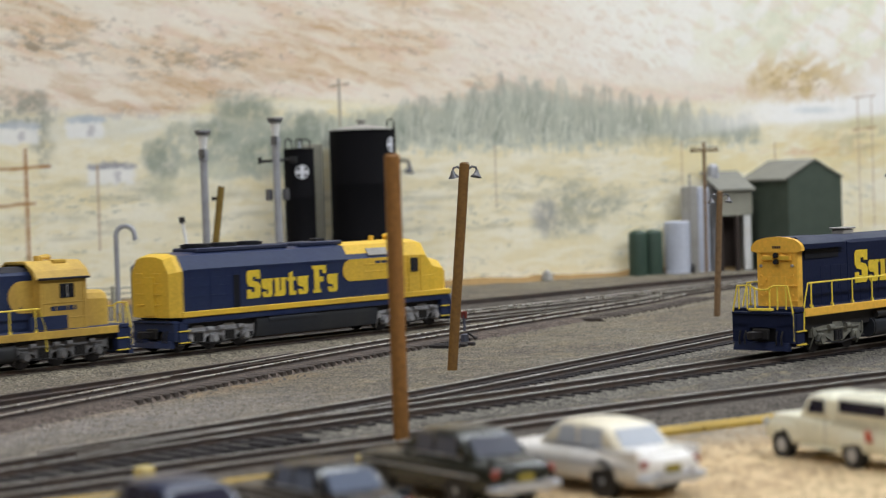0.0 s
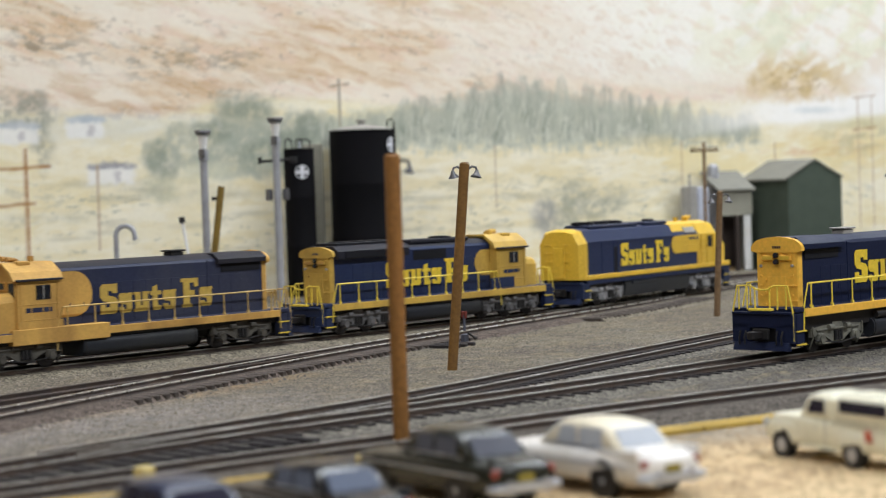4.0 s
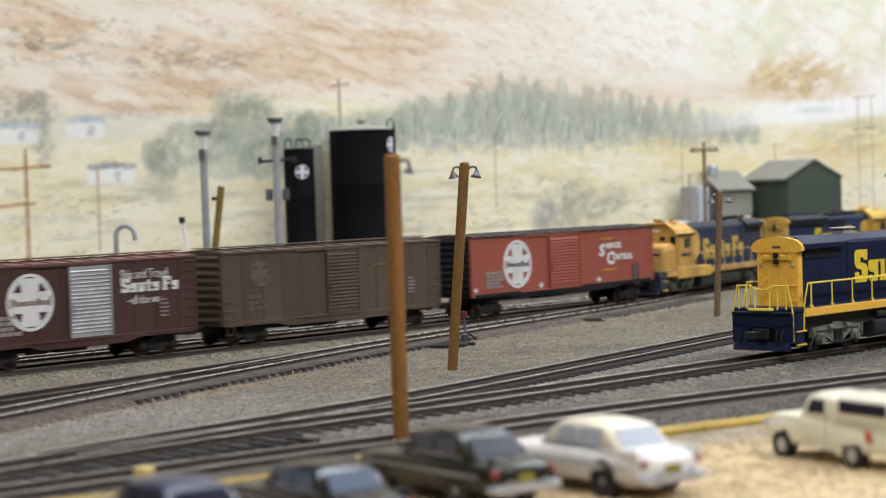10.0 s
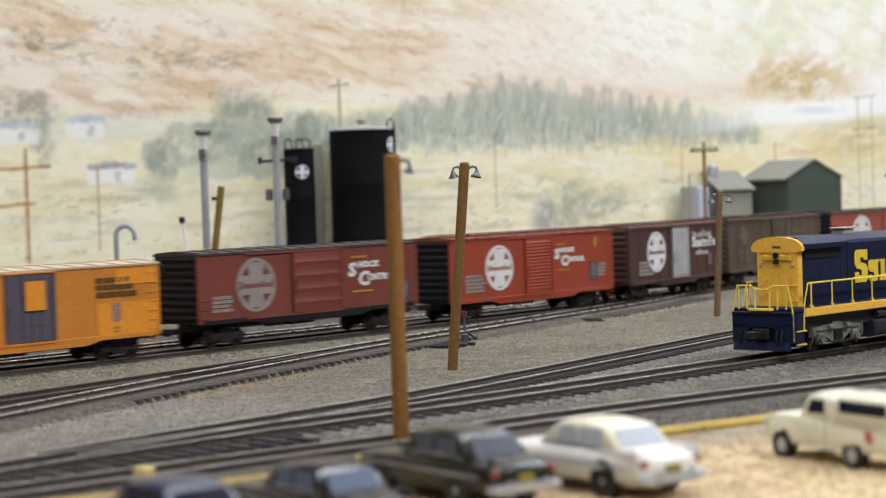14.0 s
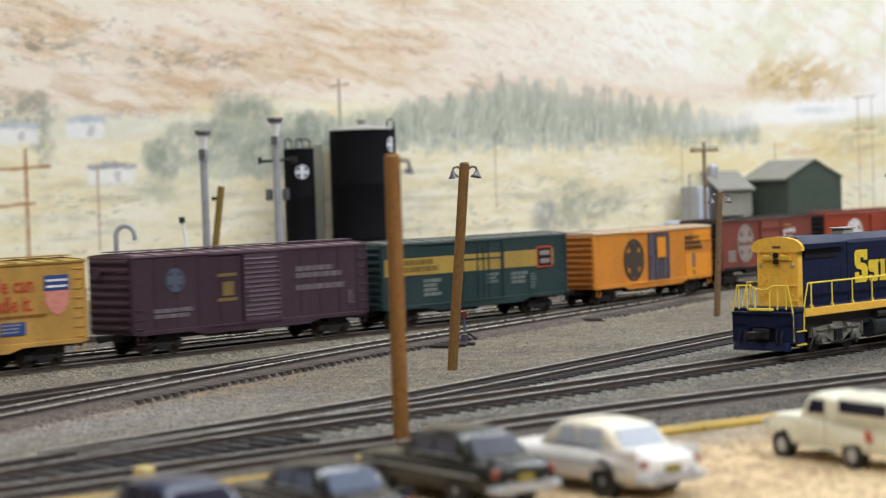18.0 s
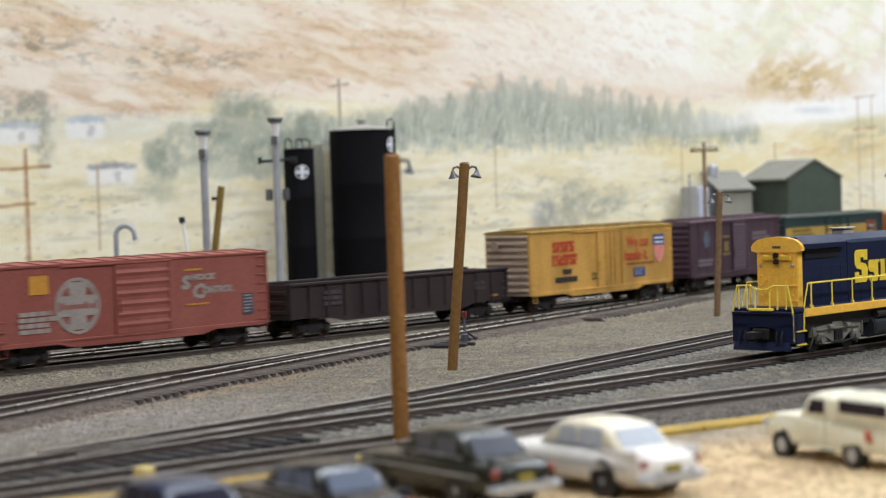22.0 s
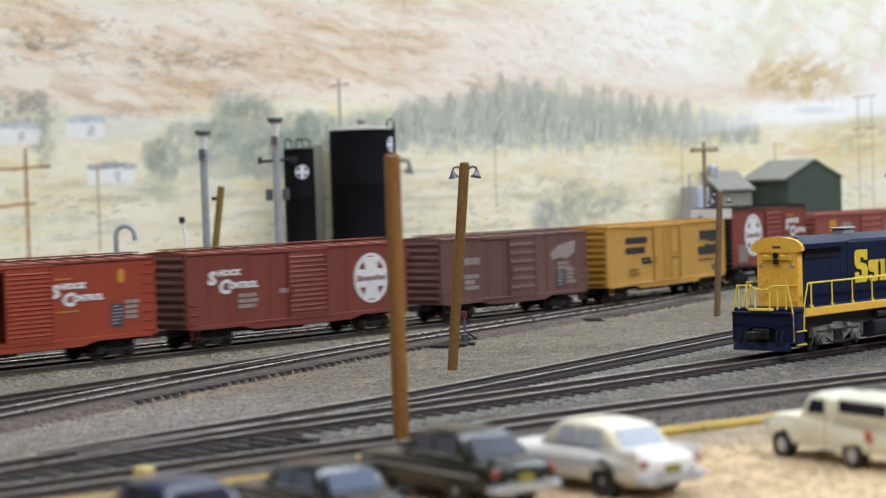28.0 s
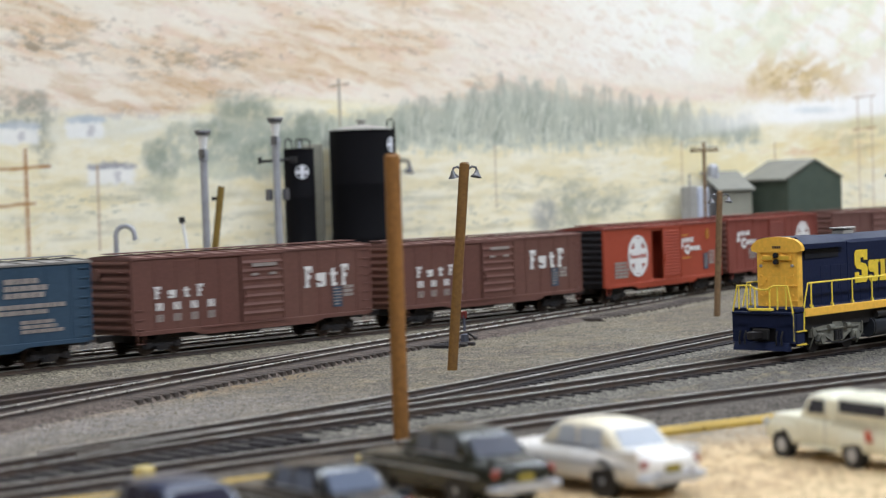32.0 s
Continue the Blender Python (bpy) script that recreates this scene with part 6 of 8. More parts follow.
def cowl_loco(lo, hi):
    L = hi - lo
    a = L / 2
    e = base("cowl_locomotive", at(0, 0), "blue and yellow cowl-bodied diesel locomotive leading the train", "locomotive", "locomotives of the train")
    w = 1.52
    prof = [(-w, 1.62), (-w, 3.72), (-1.1, 4.42), (-0.55, 4.55), (0.55, 4.55), (1.1, 4.42), (w, 3.72), (w, 1.62)]
    part("body", S().prism(prof, "x", -a + 0.75, 5.2), LOCO_BLUE, e, angle=0.2)
    # rear end, bevelled
    s = S()
    rows = [s.ring([(x, y * k, z if z < 2 else 1.62 + (z - 1.62) * q) for y, z in prof]) for x, k, q in ((-a + 0.82, 1.002, 1.001), (-a + 0.5, 0.985, 0.99), (-a + 0.12, 0.84, 0.95))]
    part("rear_end", s.skin(rows), LOCO_YELLOW, e, angle=0.25)
    for y in (-0.72, 0.5):
        for z in (2.2, 2.7, 3.2, 3.65):
            part("grab_iron", rung(LOCO_YELLOW), LOCO_YELLOW, e, m=at(-a + 0.12, y + 0.4, z, -90))
    part("rear_door", S().box(-a + 0.06, -a + 0.14, -0.35, 0.35, 1.7, 3.5, 0.02), LOCO_YELLOW, e)
    # cab and nose
    s = S()
    nose = [(-w, 1.62), (-w, 3.75), (-1.15, 4.42), (-0.6, 4.58), (0.6, 4.58), (1.15, 4.42), (w, 3.75), (w, 1.62)]
    def sec(x, k, top):
        return s.ring([(x, y * k, 1.62 + (z - 1.62) * top) for y, z in nose])
    rows = [sec(5.18, 1.0, 1.0), sec(7.4, 1.0, 1.0), sec(7.75, 0.99, 0.97), sec(8.25, 0.97, 0.70), sec(9.15, 0.92, 0.62), sec(9.5, 0.80, 0.55)]
    part("cab", s.skin(rows), LOCO_YELLOW, e, "yellow cab with stepped nose", angle=0.25)
    windows(e, [(6.55, 7.0, 2.95, 3.55)], -w - 0.01)
    windows(e, [(6.5, 7.1, 2.95, 3.6)], w)
    for y in (-0.95, 0.1):
        s = S()
        q = [s.ring([(7.9, yy, 3.72), (8.16, yy, 3.32)]) for yy in (y, y + 0.85)]
        t = [s.ring([(7.97, yy, 3.76), (8.23, yy, 3.36)]) for yy in (y, y + 0.85)]
        s.f += [[q[0][0], q[0][1], q[1][1], q[1][0]], [t[0][0], t[0][1], t[1][1], t[1][0]], [q[0][0], t[0][0], t[1][0], q[1][0]], [q[0][1], t[0][1], t[1][1], q[1][1]], [q[0][0], q[0][1], t[0][1], t[0][0]], [q[1][0], q[1][1], t[1][1], t[1][0]]]
        part("windscreen", s, GLASS, e)
    part("cab_door", S().box(5.6, 6.2, -w - 0.03, -w + 0.02, 1.7, 3.6, 0.01), LOCO_YELLOW, e)
    for z in (1.9, 2.3, 2.7, 3.1):
        part("grab_iron", rung(LOCO_YELLOW), LOCO_YELLOW, e, m=at(5.2, -w - 0.01, z))
    # side stripes
    swoosh(e, 1.44, 5.3, 2.65, 3.74, -w, LOCO_YELLOW)
    swoosh(e, 1.44, 5.3, 2.65, 3.74, w + 0.02, LOCO_YELLOW)
    part("roof_stripe", S().prism([(-w - 0.004, 3.70), (-1.1, 4.44), (-0.6, 4.57), (0.6, 4.57), (1.1, 4.44), (w + 0.004, 3.70)], "x", 1.9, 5.2), LOCO_YELLOW, e)
    part("side_sill", S().box(-a + 0.7, a - 0.25, -w - 0.05, w + 0.05, 1.58, 1.86, 0.03), LOCO_YELLOW, e)
    part("side_skirt", S().box(-a + 0.75, a - 0.3, -1.48, 1.48, 1.3, 1.6, 0.02), LOCO_BLUE, e)
    part("frame", S().box(-a + 0.3, a - 0.4, -1.2, 1.2, 1.0, 1.5), BLACK, e)
    part("cab_panel", S().box(4.95, 8.3, -w - 0.02, -w + 0.02, 1.84, 2.66, 0.01), LOCO_YELLOW, e)
    for z in (2.05, 2.3, 2.55, 3.05, 3.4):
        part("batten", S().box(3.0 if z > 2.6 else 5.0, 6.35, -w - 0.05, -w + 0.02, z, z + 0.05, 0.01), LOCO_YELLOW, e)
    for x in (5.5, 6.28, 7.2):
        part("door_post", S().box(x, x + 0.08, -w - 0.055, -w + 0.02, 1.86, 3.7, 0.01), LOCO_YELLOW, e)
    part("air_reservoir", S().cyl((-3.6, -1.28, 1.12), (-0.4, -1.28, 1.12), 0.2, n=14), FUEL, e)
    # panel seams, grilles
    s = S()
    for x in (-7.4, -6.0, -5.5):
        s.box(x, x + 0.06, -w - 0.02, -w + 0.01, 1.7, 3.72)
    for z in (2.5, 2.95, 3.35):
        s.box(-8.9, -6.0, -w - 0.02, -w + 0.01, z, z + 0.04)
    s.box(-8.9, 1.8, -w - 0.035, -w + 0.01, 3.68, 3.78)
    part("panel_seams", s, LOCO_BLUE, e)
    part("side_door", S().box(-5.95, -5.55, -w - 0.025, -w + 0.01, 1.8, 3.4, 0.01), GRILLE, e)
    for x0, x1 in ((-7.6, -1.6), (-0.8, 2.2)):
        part("roof_hatch", S().box(x0, x1, -0.85, 0.85, 4.5, 4.72, 0.05), LOCO_BLUE_FADED, e)
    for x in (-6.9, -5.2, -3.5):
        roof_fan(e, x, 4.72, 0.7)
    part("side_grille", S().prism([(-1.46, 3.88), (-1.25, 4.22), (-1.23, 4.20), (-1.44, 3.85)], "x", 3.4, 4.9), GREY, e, m=at(0, -0.03, 0.02))
    part("exhaust", S().box(0.9, 1.6, -0.25, 0.25, 4.7, 4.86, 0.03), BLACK, e)
    part("horn", S().cyl((6.2, 0.1, 4.8), (6.8, 0.1, 4.82), 0.07, 0.12, 8).cyl((6.2, -0.15, 4.8), (6.7, -0.15, 4.82), 0.06, 0.1, 8).box(6.3, 6.45, -0.2, 0.2, 4.5, 4.8), LOCO_YELLOW, e)
    part("headlamp", S().cyl((8.1, 0, 4.1), (8.28, 0, 4.1), 0.2, n=12), HEADLAMP, e)
    part("beacon", S().cyl((5.4, 0.2, 4.55), (5.4, 0.2, 4.82), 0.14, n=10), LOCO_YELLOW, e)
    marks(bars(3.8, 5.3, 3.42, 3.6, 1, 61), LOCO_BLUE, e, "number_bars", y=-w - 0.03)
    blocks(NAME, -5.1, 2.22, 1.34, NAME_YELLOW, e, y=-w - 0.02, wide=1.1)
    part("fuel_tank", S().prism([(-1.35, 1.3), (-1.45, 1.0), (-1.3, 0.38), (1.3, 0.38), (1.45, 1.0), (1.35, 1.3)], "x", -4.4, 4.0), FUEL, e)
    loco_truck(e, -a + 2.85, 3, SILVER)
    loco_truck(e, a - 3.2, 3, SILVER)
    pilot(e, -a + 0.25, -1, LOCO_BLUE)
    pilot(e, a - 0.1, 1, LOCO_BLUE)
    TRAIN.append((e, lo, hi))


def hood_loco(name, label, L, cab, blue, yellow, axles, truck_paint, letters, six=True, moving=True, rail=YELLOW_RAIL, up=0.0):
    """A hood-type locomotive along x; cab 1: cab towards +x, -1: towards -x."""
    a = L / 2
    e = base(name, at(0, 0), label, "locomotive", "locomotives of the train" if moving else "")
    X = lambda x: x * cab
    box = lambda s, x0, x1, *r, c=0.0: s.box(min(X(x0), X(x1)), max(X(x0), X(x1)), *r, c)
    hw = 0.93 if six else 0.98
    lift = 0.0 if moving else 0.24          # the parked unit has a taller hood
    top = 4.28 if six else 4.35 + lift
    cab0, cab1 = a - 5.1, a - 2.6          # rear and front wall of the cab
    if not six:
        cab0, cab1 = a - 5.0, a - 2.75
    h0 = -a + 1.35
    lo_, hi_ = sorted((X(h0 + 0.05), X(cab0)))
    part("hood", S().prism(hood_profile(hw, 1.6, top), "x", lo_, hi_), blue, e, angle=0.3)
    # yellow end of the hood
    s = S()
    rows = [s.ring([(X(x), y * k, z) for y, z in hood_profile(hw + 0.015, 1.6, top + 0.01 - d)]) for x, k, d in ((h0 + 0.25, 1, 0), (h0, 1, 0), (h0 - 0.06, 0.96, 0.03))]
    part("hood_end", s.skin(rows), yellow, e, "yellow end of the long hood", angle=0.3)
    lo_, hi_ = sorted((X(h0 - 0.1), X(h0 + 0.12)))
    part("end_visor", S().prism([(-hw - 0.22, 3.9 + lift), (-hw - 0.23, 4.04 + lift), (-hw - 0.16, 4.18 + lift), (-hw + 0.08, top), (-hw * 0.5, top + 0.09), (0, top + 0.12), (hw * 0.5, top + 0.09), (hw - 0.08, top), (hw + 0.16, 4.18 + lift), (hw + 0.23, 4.04 + lift), (hw + 0.22, 3.9 + lift), (hw, 3.84 + lift), (-hw, 3.84 + lift)], "x", lo_, hi_), yellow, e)
    for y in (-0.66, 0.16):
        s = S()
        box(s, h0 - 0.16, h0 - 0.05, y - 0.06, y + 0.54, 3.48 + lift, 3.76 + lift, c=0.05)
        board = part("number_board", s, yellow, e)
        s = S()
        box(s, h0 - 0.175, h0 - 0.155, y + 0.02, y + 0.46, 3.55 + lift, 3.69 + lift)
        part("board_face", s, LOCO_YELLOW_FADED if moving else LOCO_YELLOW, board)
    for y in (-0.78, 0.72):
        for z in (1.9, 2.3, 2.7, 3.1):
            part("hinge", S().box(min(X(h0 - 0.1), X(h0 - 0.05)), max(X(h0 - 0.1), X(h0 - 0.05)), y, y + 0.1, z, z + 0.08, 0.01), yellow, e)
    for y in (-0.75, 0.75):
        part("class_lamp", S().cyl((X(h0 - 0.05), y, 3.3 + lift), (X(h0 - 0.14), y, 3.3 + lift), 0.06, n=10), GREY, e)
    s = S()
    for k in range(4):
        box(s, h0 - 0.115, h0 - 0.06, -0.2 + 0.1 * k, -0.13 + 0.1 * k, 4.0 + lift, 4.1 + lift)
    part("number_bar", s, blue, e)
    for z in (3.46 + lift, 3.72 + lift):
        part("end_lamp", S().cyl((X(h0 - 0.06), 0, z), (X(h0 - 0.2), 0, z), 0.11, n=14).cyl((X(h0 - 0.2), 0, z), (X(h0 - 0.215), 0, z), 0.085, n=14), GLASS, e)
    for z in (1.95, 2.45, 2.95):
        part("door_latch", S().cyl((X(h0 - 0.06), 0.55, z), (X(h0 - 0.13), 0.55, z), 0.06, n=10), yellow, e)
    s = S()
    box(s, h0 - 0.085, h0 - 0.05, -0.42, 0.42, 1.68, 3.1, c=0.012)
    part("end_door", s, yellow, e)
    for z in (2.15, 2.75):
        part("grab_iron", rung(yellow), yellow, e, m=at(X(h0 - 0.07), -0.55 + (0.42 if cab < 0 else 0), z, 90 if cab < 0 else -90))
    # roof, radiators
    s = S()
    if six:
        lo_, hi_ = sorted((X(h0 + 0.3), X(h0 + 5.6)))
        s.prism([(-hw - 0.28, 3.75), (-hw - 0.3, 4.15), (-hw + 0.12, 4.42), (hw - 0.12, 4.42), (hw + 0.3, 4.15), (hw + 0.28, 3.75)], "x", lo_, hi_)
        part("radiator", s, LOCO_ROOF if moving else blue, e)
        s = S()
        box(s, h0 + 0.8, h0 + 5.2, -hw - 0.32, -hw - 0.26, 3.80, 4.12)
        box(s, h0 + 6.2, h0 + 8.8, -hw - 0.03, -hw + 0.02, 3.45, 3.95)
        part("grille", s, GRILLE, e)
        for q in (1.6, 3.0, 4.4, 9.4):
            roof_fan(e, X(h0 + q), 4.42, 0.62)
        s = S()
        box(s, h0 + 0.7, h0 + 5.3, -0.75, 0.75, 4.40, 4.56, c=0.03)
        part("roof_hatch", s, GRILLE, e)
        s = S()
        box(s, h0 + 6.3, h0 + 11.0, -0.7, 0.7, 4.30, 4.5, c=0.03)
        part("roof_hatch", s, LOCO_ROOF, e)
    else:
        lo_, hi_ = sorted((X(h0 + 0.1), X(h0 + 3.2)))
        s.prism([(-hw - 0.22, 3.95 + lift), (-hw - 0.22, 4.15 + lift), (-hw + 0.15, 4.43 + lift), (hw - 0.15, 4.43 + lift), (hw + 0.22, 4.15 + lift), (hw + 0.22, 3.95 + lift)], "x", lo_, hi_)
        part("radiator", s, LOCO_ROOF if moving else blue, e)
        s = S()
        box(s, h0 + 0.4, h0 + 2.9, -hw - 0.04, -hw + 0.02, 3.55 + lift, 3.92 + lift)
        part("grille", s, GRILLE, e)
        s = S()
        box(s, h0 + 4.5, h0 + 5.3, -0.3, 0.3, top - 0.02, top + 0.26, c=0.05)
        box(s, h0 + 4.42, h0 + 5.38, -0.36, 0.36, top + 0.26, top + 0.34, c=0.02)
        part("exhaust", s, BLACK if moving else GREY, e)
        s = S()
        box(s, h0 + 3.6, h0 + 3.75, -hw - 0.03, hw + 0.03, 1.6, top - 0.22)
        part("hood_seam", s, blue, e)
    if moving:
        lo_, hi_ = sorted((X(h0 + 0.3), X(cab0)))
        part("roof_grime", S().prism([(y, z + 0.012) for y, z in hood_profile(hw + 0.004, 1.6, top)[2:9]], "x", lo_, hi_), LOCO_ROOF, e, "sooty crown of the long hood", angle=0.3)
    # hood doors
    s = S()
    x = h0 + 1.6
    while x < cab0 - 0.6:
        s = S()
        box(s, x, x + 0.68, -hw - 0.012, -hw + 0.01, 1.72, 3.45, c=0.006)
        box(s, x + 0.54, x + 0.6, -hw - 0.035, -hw - 0.008, 2.5, 2.66)
        part("hood_door", s, blue, e)
        x += 0.74
    # cab and short hood
    s = S()
    prof = [(-1.45, 1.6), (-1.45, 3.78), (-1.25, 4.1), (-0.7, 4.48), (0.7, 4.48), (1.25, 4.1), (1.45, 3.78), (1.45, 1.6)]
    lo_, hi_ = sorted((X(cab0), X(cab1)))
    part("cab", s.prism(prof, "x", lo_, hi_), yellow, e, "yellow cab with dark windows", angle=0.2)
    lo_, hi_ = sorted((X(cab0 - 0.18), X(cab1 + 0.22)))
    part("cab_roof", S().prism([(-1.5, 3.78), (-1.28, 4.14), (-0.7, 4.55), (0.7, 4.55), (1.28, 4.14), (1.5, 3.78), (1.4, 3.76), (0.7, 4.45), (-0.7, 4.45), (-1.4, 3.76)], "x", lo_, hi_), yellow, e, angle=0.2)
    m = (cab0 + cab1) / 2
    windows(e, [tuple(sorted((X(m - 0.15 if six else m - 0.55), X(m + 0.5 if six else m + 0.1)))) + (3.0, 3.5)], -1.45)
    windows(e, [tuple(sorted((X(m - 0.15 if six else m - 0.55), X(m + 0.5 if six else m + 0.1)))) + (3.0, 3.5)], 1.45)
    for y in (-1.12, -0.42, 0.42, 1.12):
        s = S()
        box(s, cab1 - 0.02, cab1 + 0.06, y - 0.26, y + 0.26, 3.02 if abs(y) > 1 else 3.36, 3.76, c=0.02)
        part("window_frame", s, yellow, e)
        s = S()
        box(s, cab1 - 0.02, cab1 + 0.075, y - 0.19, y + 0.19, 3.1 if abs(y) > 1 else 3.43, 3.69, c=0.01)
        part("windscreen", s, GLASS, e)
    s = S()
    nw, nt = (1.05, 3.2) if six else (1.32, 3.3)
    nose = [(-nw, 1.6), (-nw, nt - 0.4), (-nw + 0.1, nt - 0.14), (-nw + 0.32, nt), (nw - 0.32, nt), (nw - 0.1, nt - 0.14), (nw, nt - 0.4), (nw, 1.6)]
    rows = [s.ring([(X(x), y * k, 1.6 + (z - 1.6) * q) for y, z in nose]) for x, k, q in ((cab1 - 0.02, 1, 1.0), (a - 1.3, 1, 0.97), (a - 1.1, 0.94, 0.93), (a - 1.0, 0.84, 0.86))]
    part("short_hood", s.skin(rows), yellow, e, angle=0.3)
    if not six:
        face = X(a - 1.0)
        part("nose_emblem", S().turn([(0.34, -0.03), (0.36, 0.0), (0.34, 0.03)], n=24), blue, e, "dark blue oval nose emblem", m=at(face, 0, 2.62, 0, 0, 90))
        part("nose_bar", S().box(-0.02, 0.02, -1.0, 1.0, -0.07, 0.07, 0.01), blue, e, m=at(face, 0, 2.62))
    part("headlamp", S().cyl((X(cab1 + 0.02), -0.13, 4.05), (X(cab1 + 0.16), -0.13, 4.05), 0.1, n=10).cyl((X(cab1 + 0.02), 0.13, 4.05), (X(cab1 + 0.16), 0.13, 4.05), 0.1, n=10), HEADLAMP, e)
    part("horn", S().cyl((X(m), 0.35, 4.68), (X(m + 0.6), 0.35, 4.7), 0.07, 0.13, 8).cyl((X(m), 0.1, 4.66), (X(m + 0.5), 0.1, 4.68), 0.06, 0.11, 8).box(X(m) - 0.08, X(m) + 0.08, 0.0, 0.45, 4.5, 4.68), yellow, e)
    part("beacon", S().cyl((X(m - 0.5), -0.3, 4.5), (X(m - 0.5), -0.3, 4.78), 0.13, n=10).box(X(m + 0.3) - 0.35, X(m + 0.3) + 0.35, -0.9, -0.5, 4.42, 4.6, 0.03), yellow, e)
    for z in (2.05, 2.72):
        s = S()
        box(s, cab0 + 0.05, cab1 - 0.05, -1.475, -1.44, z, z + 0.05, c=0.01)
        part("batten", s, yellow, e)
    for x in (cab0 + 0.12, cab1 - 0.2):
        s = S()
        box(s, x, x + 0.07, -1.48, -1.44, 1.65, 3.7, c=0.01)
        part("cab_post", s, yellow, e)
    s = S()
    box(s, cab0 - 0.1, cab1 + 0.1, -1.62, -1.42, 3.74, 3.84, c=0.02)
    part("rain_gutter", s, LOCO_ROOF if moving else yellow, e)
    # platform
    part("walkway", S().box(-a + 0.3, a - 0.3, -1.48, 1.48, 1.42 + up, 1.6 + up, 0.02), blue, e)
    part("side_sill", S().box(-a + 0.95, a - 0.95, -1.53, 1.53, 1.22 + up, 1.56 + up, 0.02), yellow, e)
    part("frame", S().box(-a + 0.3, a - 0.3, -1.2, 1.2, 0.95, 1.42 + up), BLACK, e)
    s = S()
    half = 3.1 if six else 3.3
    part("fuel_tank", S().prism([(-1.1, 1.15), (-1.34, 1.06), (-1.43, 0.88), (-1.43, 0.6), (-1.34, 0.42), (-1.1, 0.32), (1.1, 0.32), (1.34, 0.42), (1.43, 0.6), (1.43, 0.88), (1.34, 1.06), (1.1, 1.15)], "x", -half, half), FUEL, e, angle=0.9)
    for x in (-half + 0.1, half - 0.16):
        part("tank_strap", S().prism([(-1.12, 1.17), (-1.36, 1.08), (-1.45, 0.89), (-1.45, 0.59), (-1.36, 0.4), (-1.1, 0.3), (-1.0, 0.3), (-1.0, 1.17)], "x", x, x + 0.06), BLACK, e)
    part("air_reservoir", S().cyl((-half + 0.3, -1.3, 1.26), (half - 0.6, -1.3, 1.26), 0.17, n=12), BLACK, e)
    swoosh(e, *sorted((X(cab0 - (1.3 if six else 2.1)), X(cab0 + 0.05))), 2.37 if six else 2.06, 3.75 if six else 4.05, -hw, yellow, 1 if cab > 0 else -1)
    s = S()
    box(s, cab0 - 0.6 if six else cab0 - 0.1, cab0 + 1.4 if six else cab1, -1.485, -1.44, 1.62, 2.2 if six else 2.04)
    part("lower_stripe", s, blue if six else yellow, e)
    if not six:
        s = S()
        box(s, a - 7.6, a - 2.4, -1.55, 1.55, 1.05, 1.72, c=0.02)
        part("sill_step", s, yellow, e)
    marks(bars(*sorted((X(m - 0.7), X(m + 0.7))), 2.35, 2.62, 1, 62), blue, e, "number_bars", y=-1.46)
    blocks(NAME, letters[0], letters[1], letters[2], NAME_YELLOW if not moving else (NAME_YELLOW if six else NAME_FADED), e, y=-hw - 0.03, wide=letters[3])
    for y in (-1.46, 1.46):
        lo_, hi_ = sorted((X(-a + 1.25), X(cab0 - 0.1)))
        handrail(e, lo_, hi_, y, 1.58 + up, 2.55 + up, 10 if six else 9, rail)
    for sx in (-1, 1):
        pilot(e, sx * (a - 0.12), sx, blue, up=up)
        x = sx * (a - 0.18)
        for y in (-1, 1):
            part("end_rail", S().tube([(x, y * 1.42, 0.6), (x, y * 1.42, 1.5 + up), (x, y * 1.2, 2.5 + up), (x, y * 0.55, 2.5 + up), (x, y * 0.3, 2.35 + up), (x, 0, 2.33 + up)], 0.035, 6), rail, e)
            for q in (1.12, 0.72, 0.35):
                part("stanchion", S().tube([(x, y * q, 1.55 + up), (x, y * q, 2.45 + up)], 0.034, 6), rail, e)
        part("drop_step", S().box(min(x, x + sx * 0.2), max(x, x + sx * 0.2), -0.55, 0.55, 1.5 + up, 1.6 + up, 0.015), rail, e)
    for sx in (-1, 1):
        loco_truck(e, sx * (a - (3.9 if axles == 3 else 3.25 if moving else 3.7)), axles, truck_paint)
    return e


cowl_loco(68.6, 88.3)
RAIL_DUSTY = paint("dusty_rail_paint", "c9a862", 0.55, dirt="8a7048", dirt_amount=0.4)
e = hood_loco("hood_locomotive", "blue and yellow six-axle hood diesel locomotive", 18.9, 1, LOCO_BLUE, LOCO_YELLOW_DUSTY, 3, LOCO_TRUCK, (-4.05, 2.12, 1.3, 1.2), True)
TRAIN.append((e, 47.6, 66.5))
e = hood_loco("hood_locomotive", "faded blue and yellow four-axle hood locomotive running cab last", 19.0, -1, LOCO_BLUE_FADED, LOCO_YELLOW_FADED, 2, TRUCK_BROWN, (-1.97, 2.04, 1.33, 1.2), False, rail=RAIL_DUSTY)
TRAIN.append((e, 26.79, 45.79))
e = hood_loco("parked_locomotive", "clean blue and yellow hood locomotive standing on the yard track", 19.0, 1, LOCO_BLUE_CLEAN, LOCO_YELLOW_CLEAN, 2, TRUCK_DUSTY, (-4.0, 2.62, 1.36, 1.2), False, False, up=0.3)
e.matrix_basis = at(66.9 + 9.5 * 0.999, -27.5 - 9.5 * 0.043, 0, -2.44)
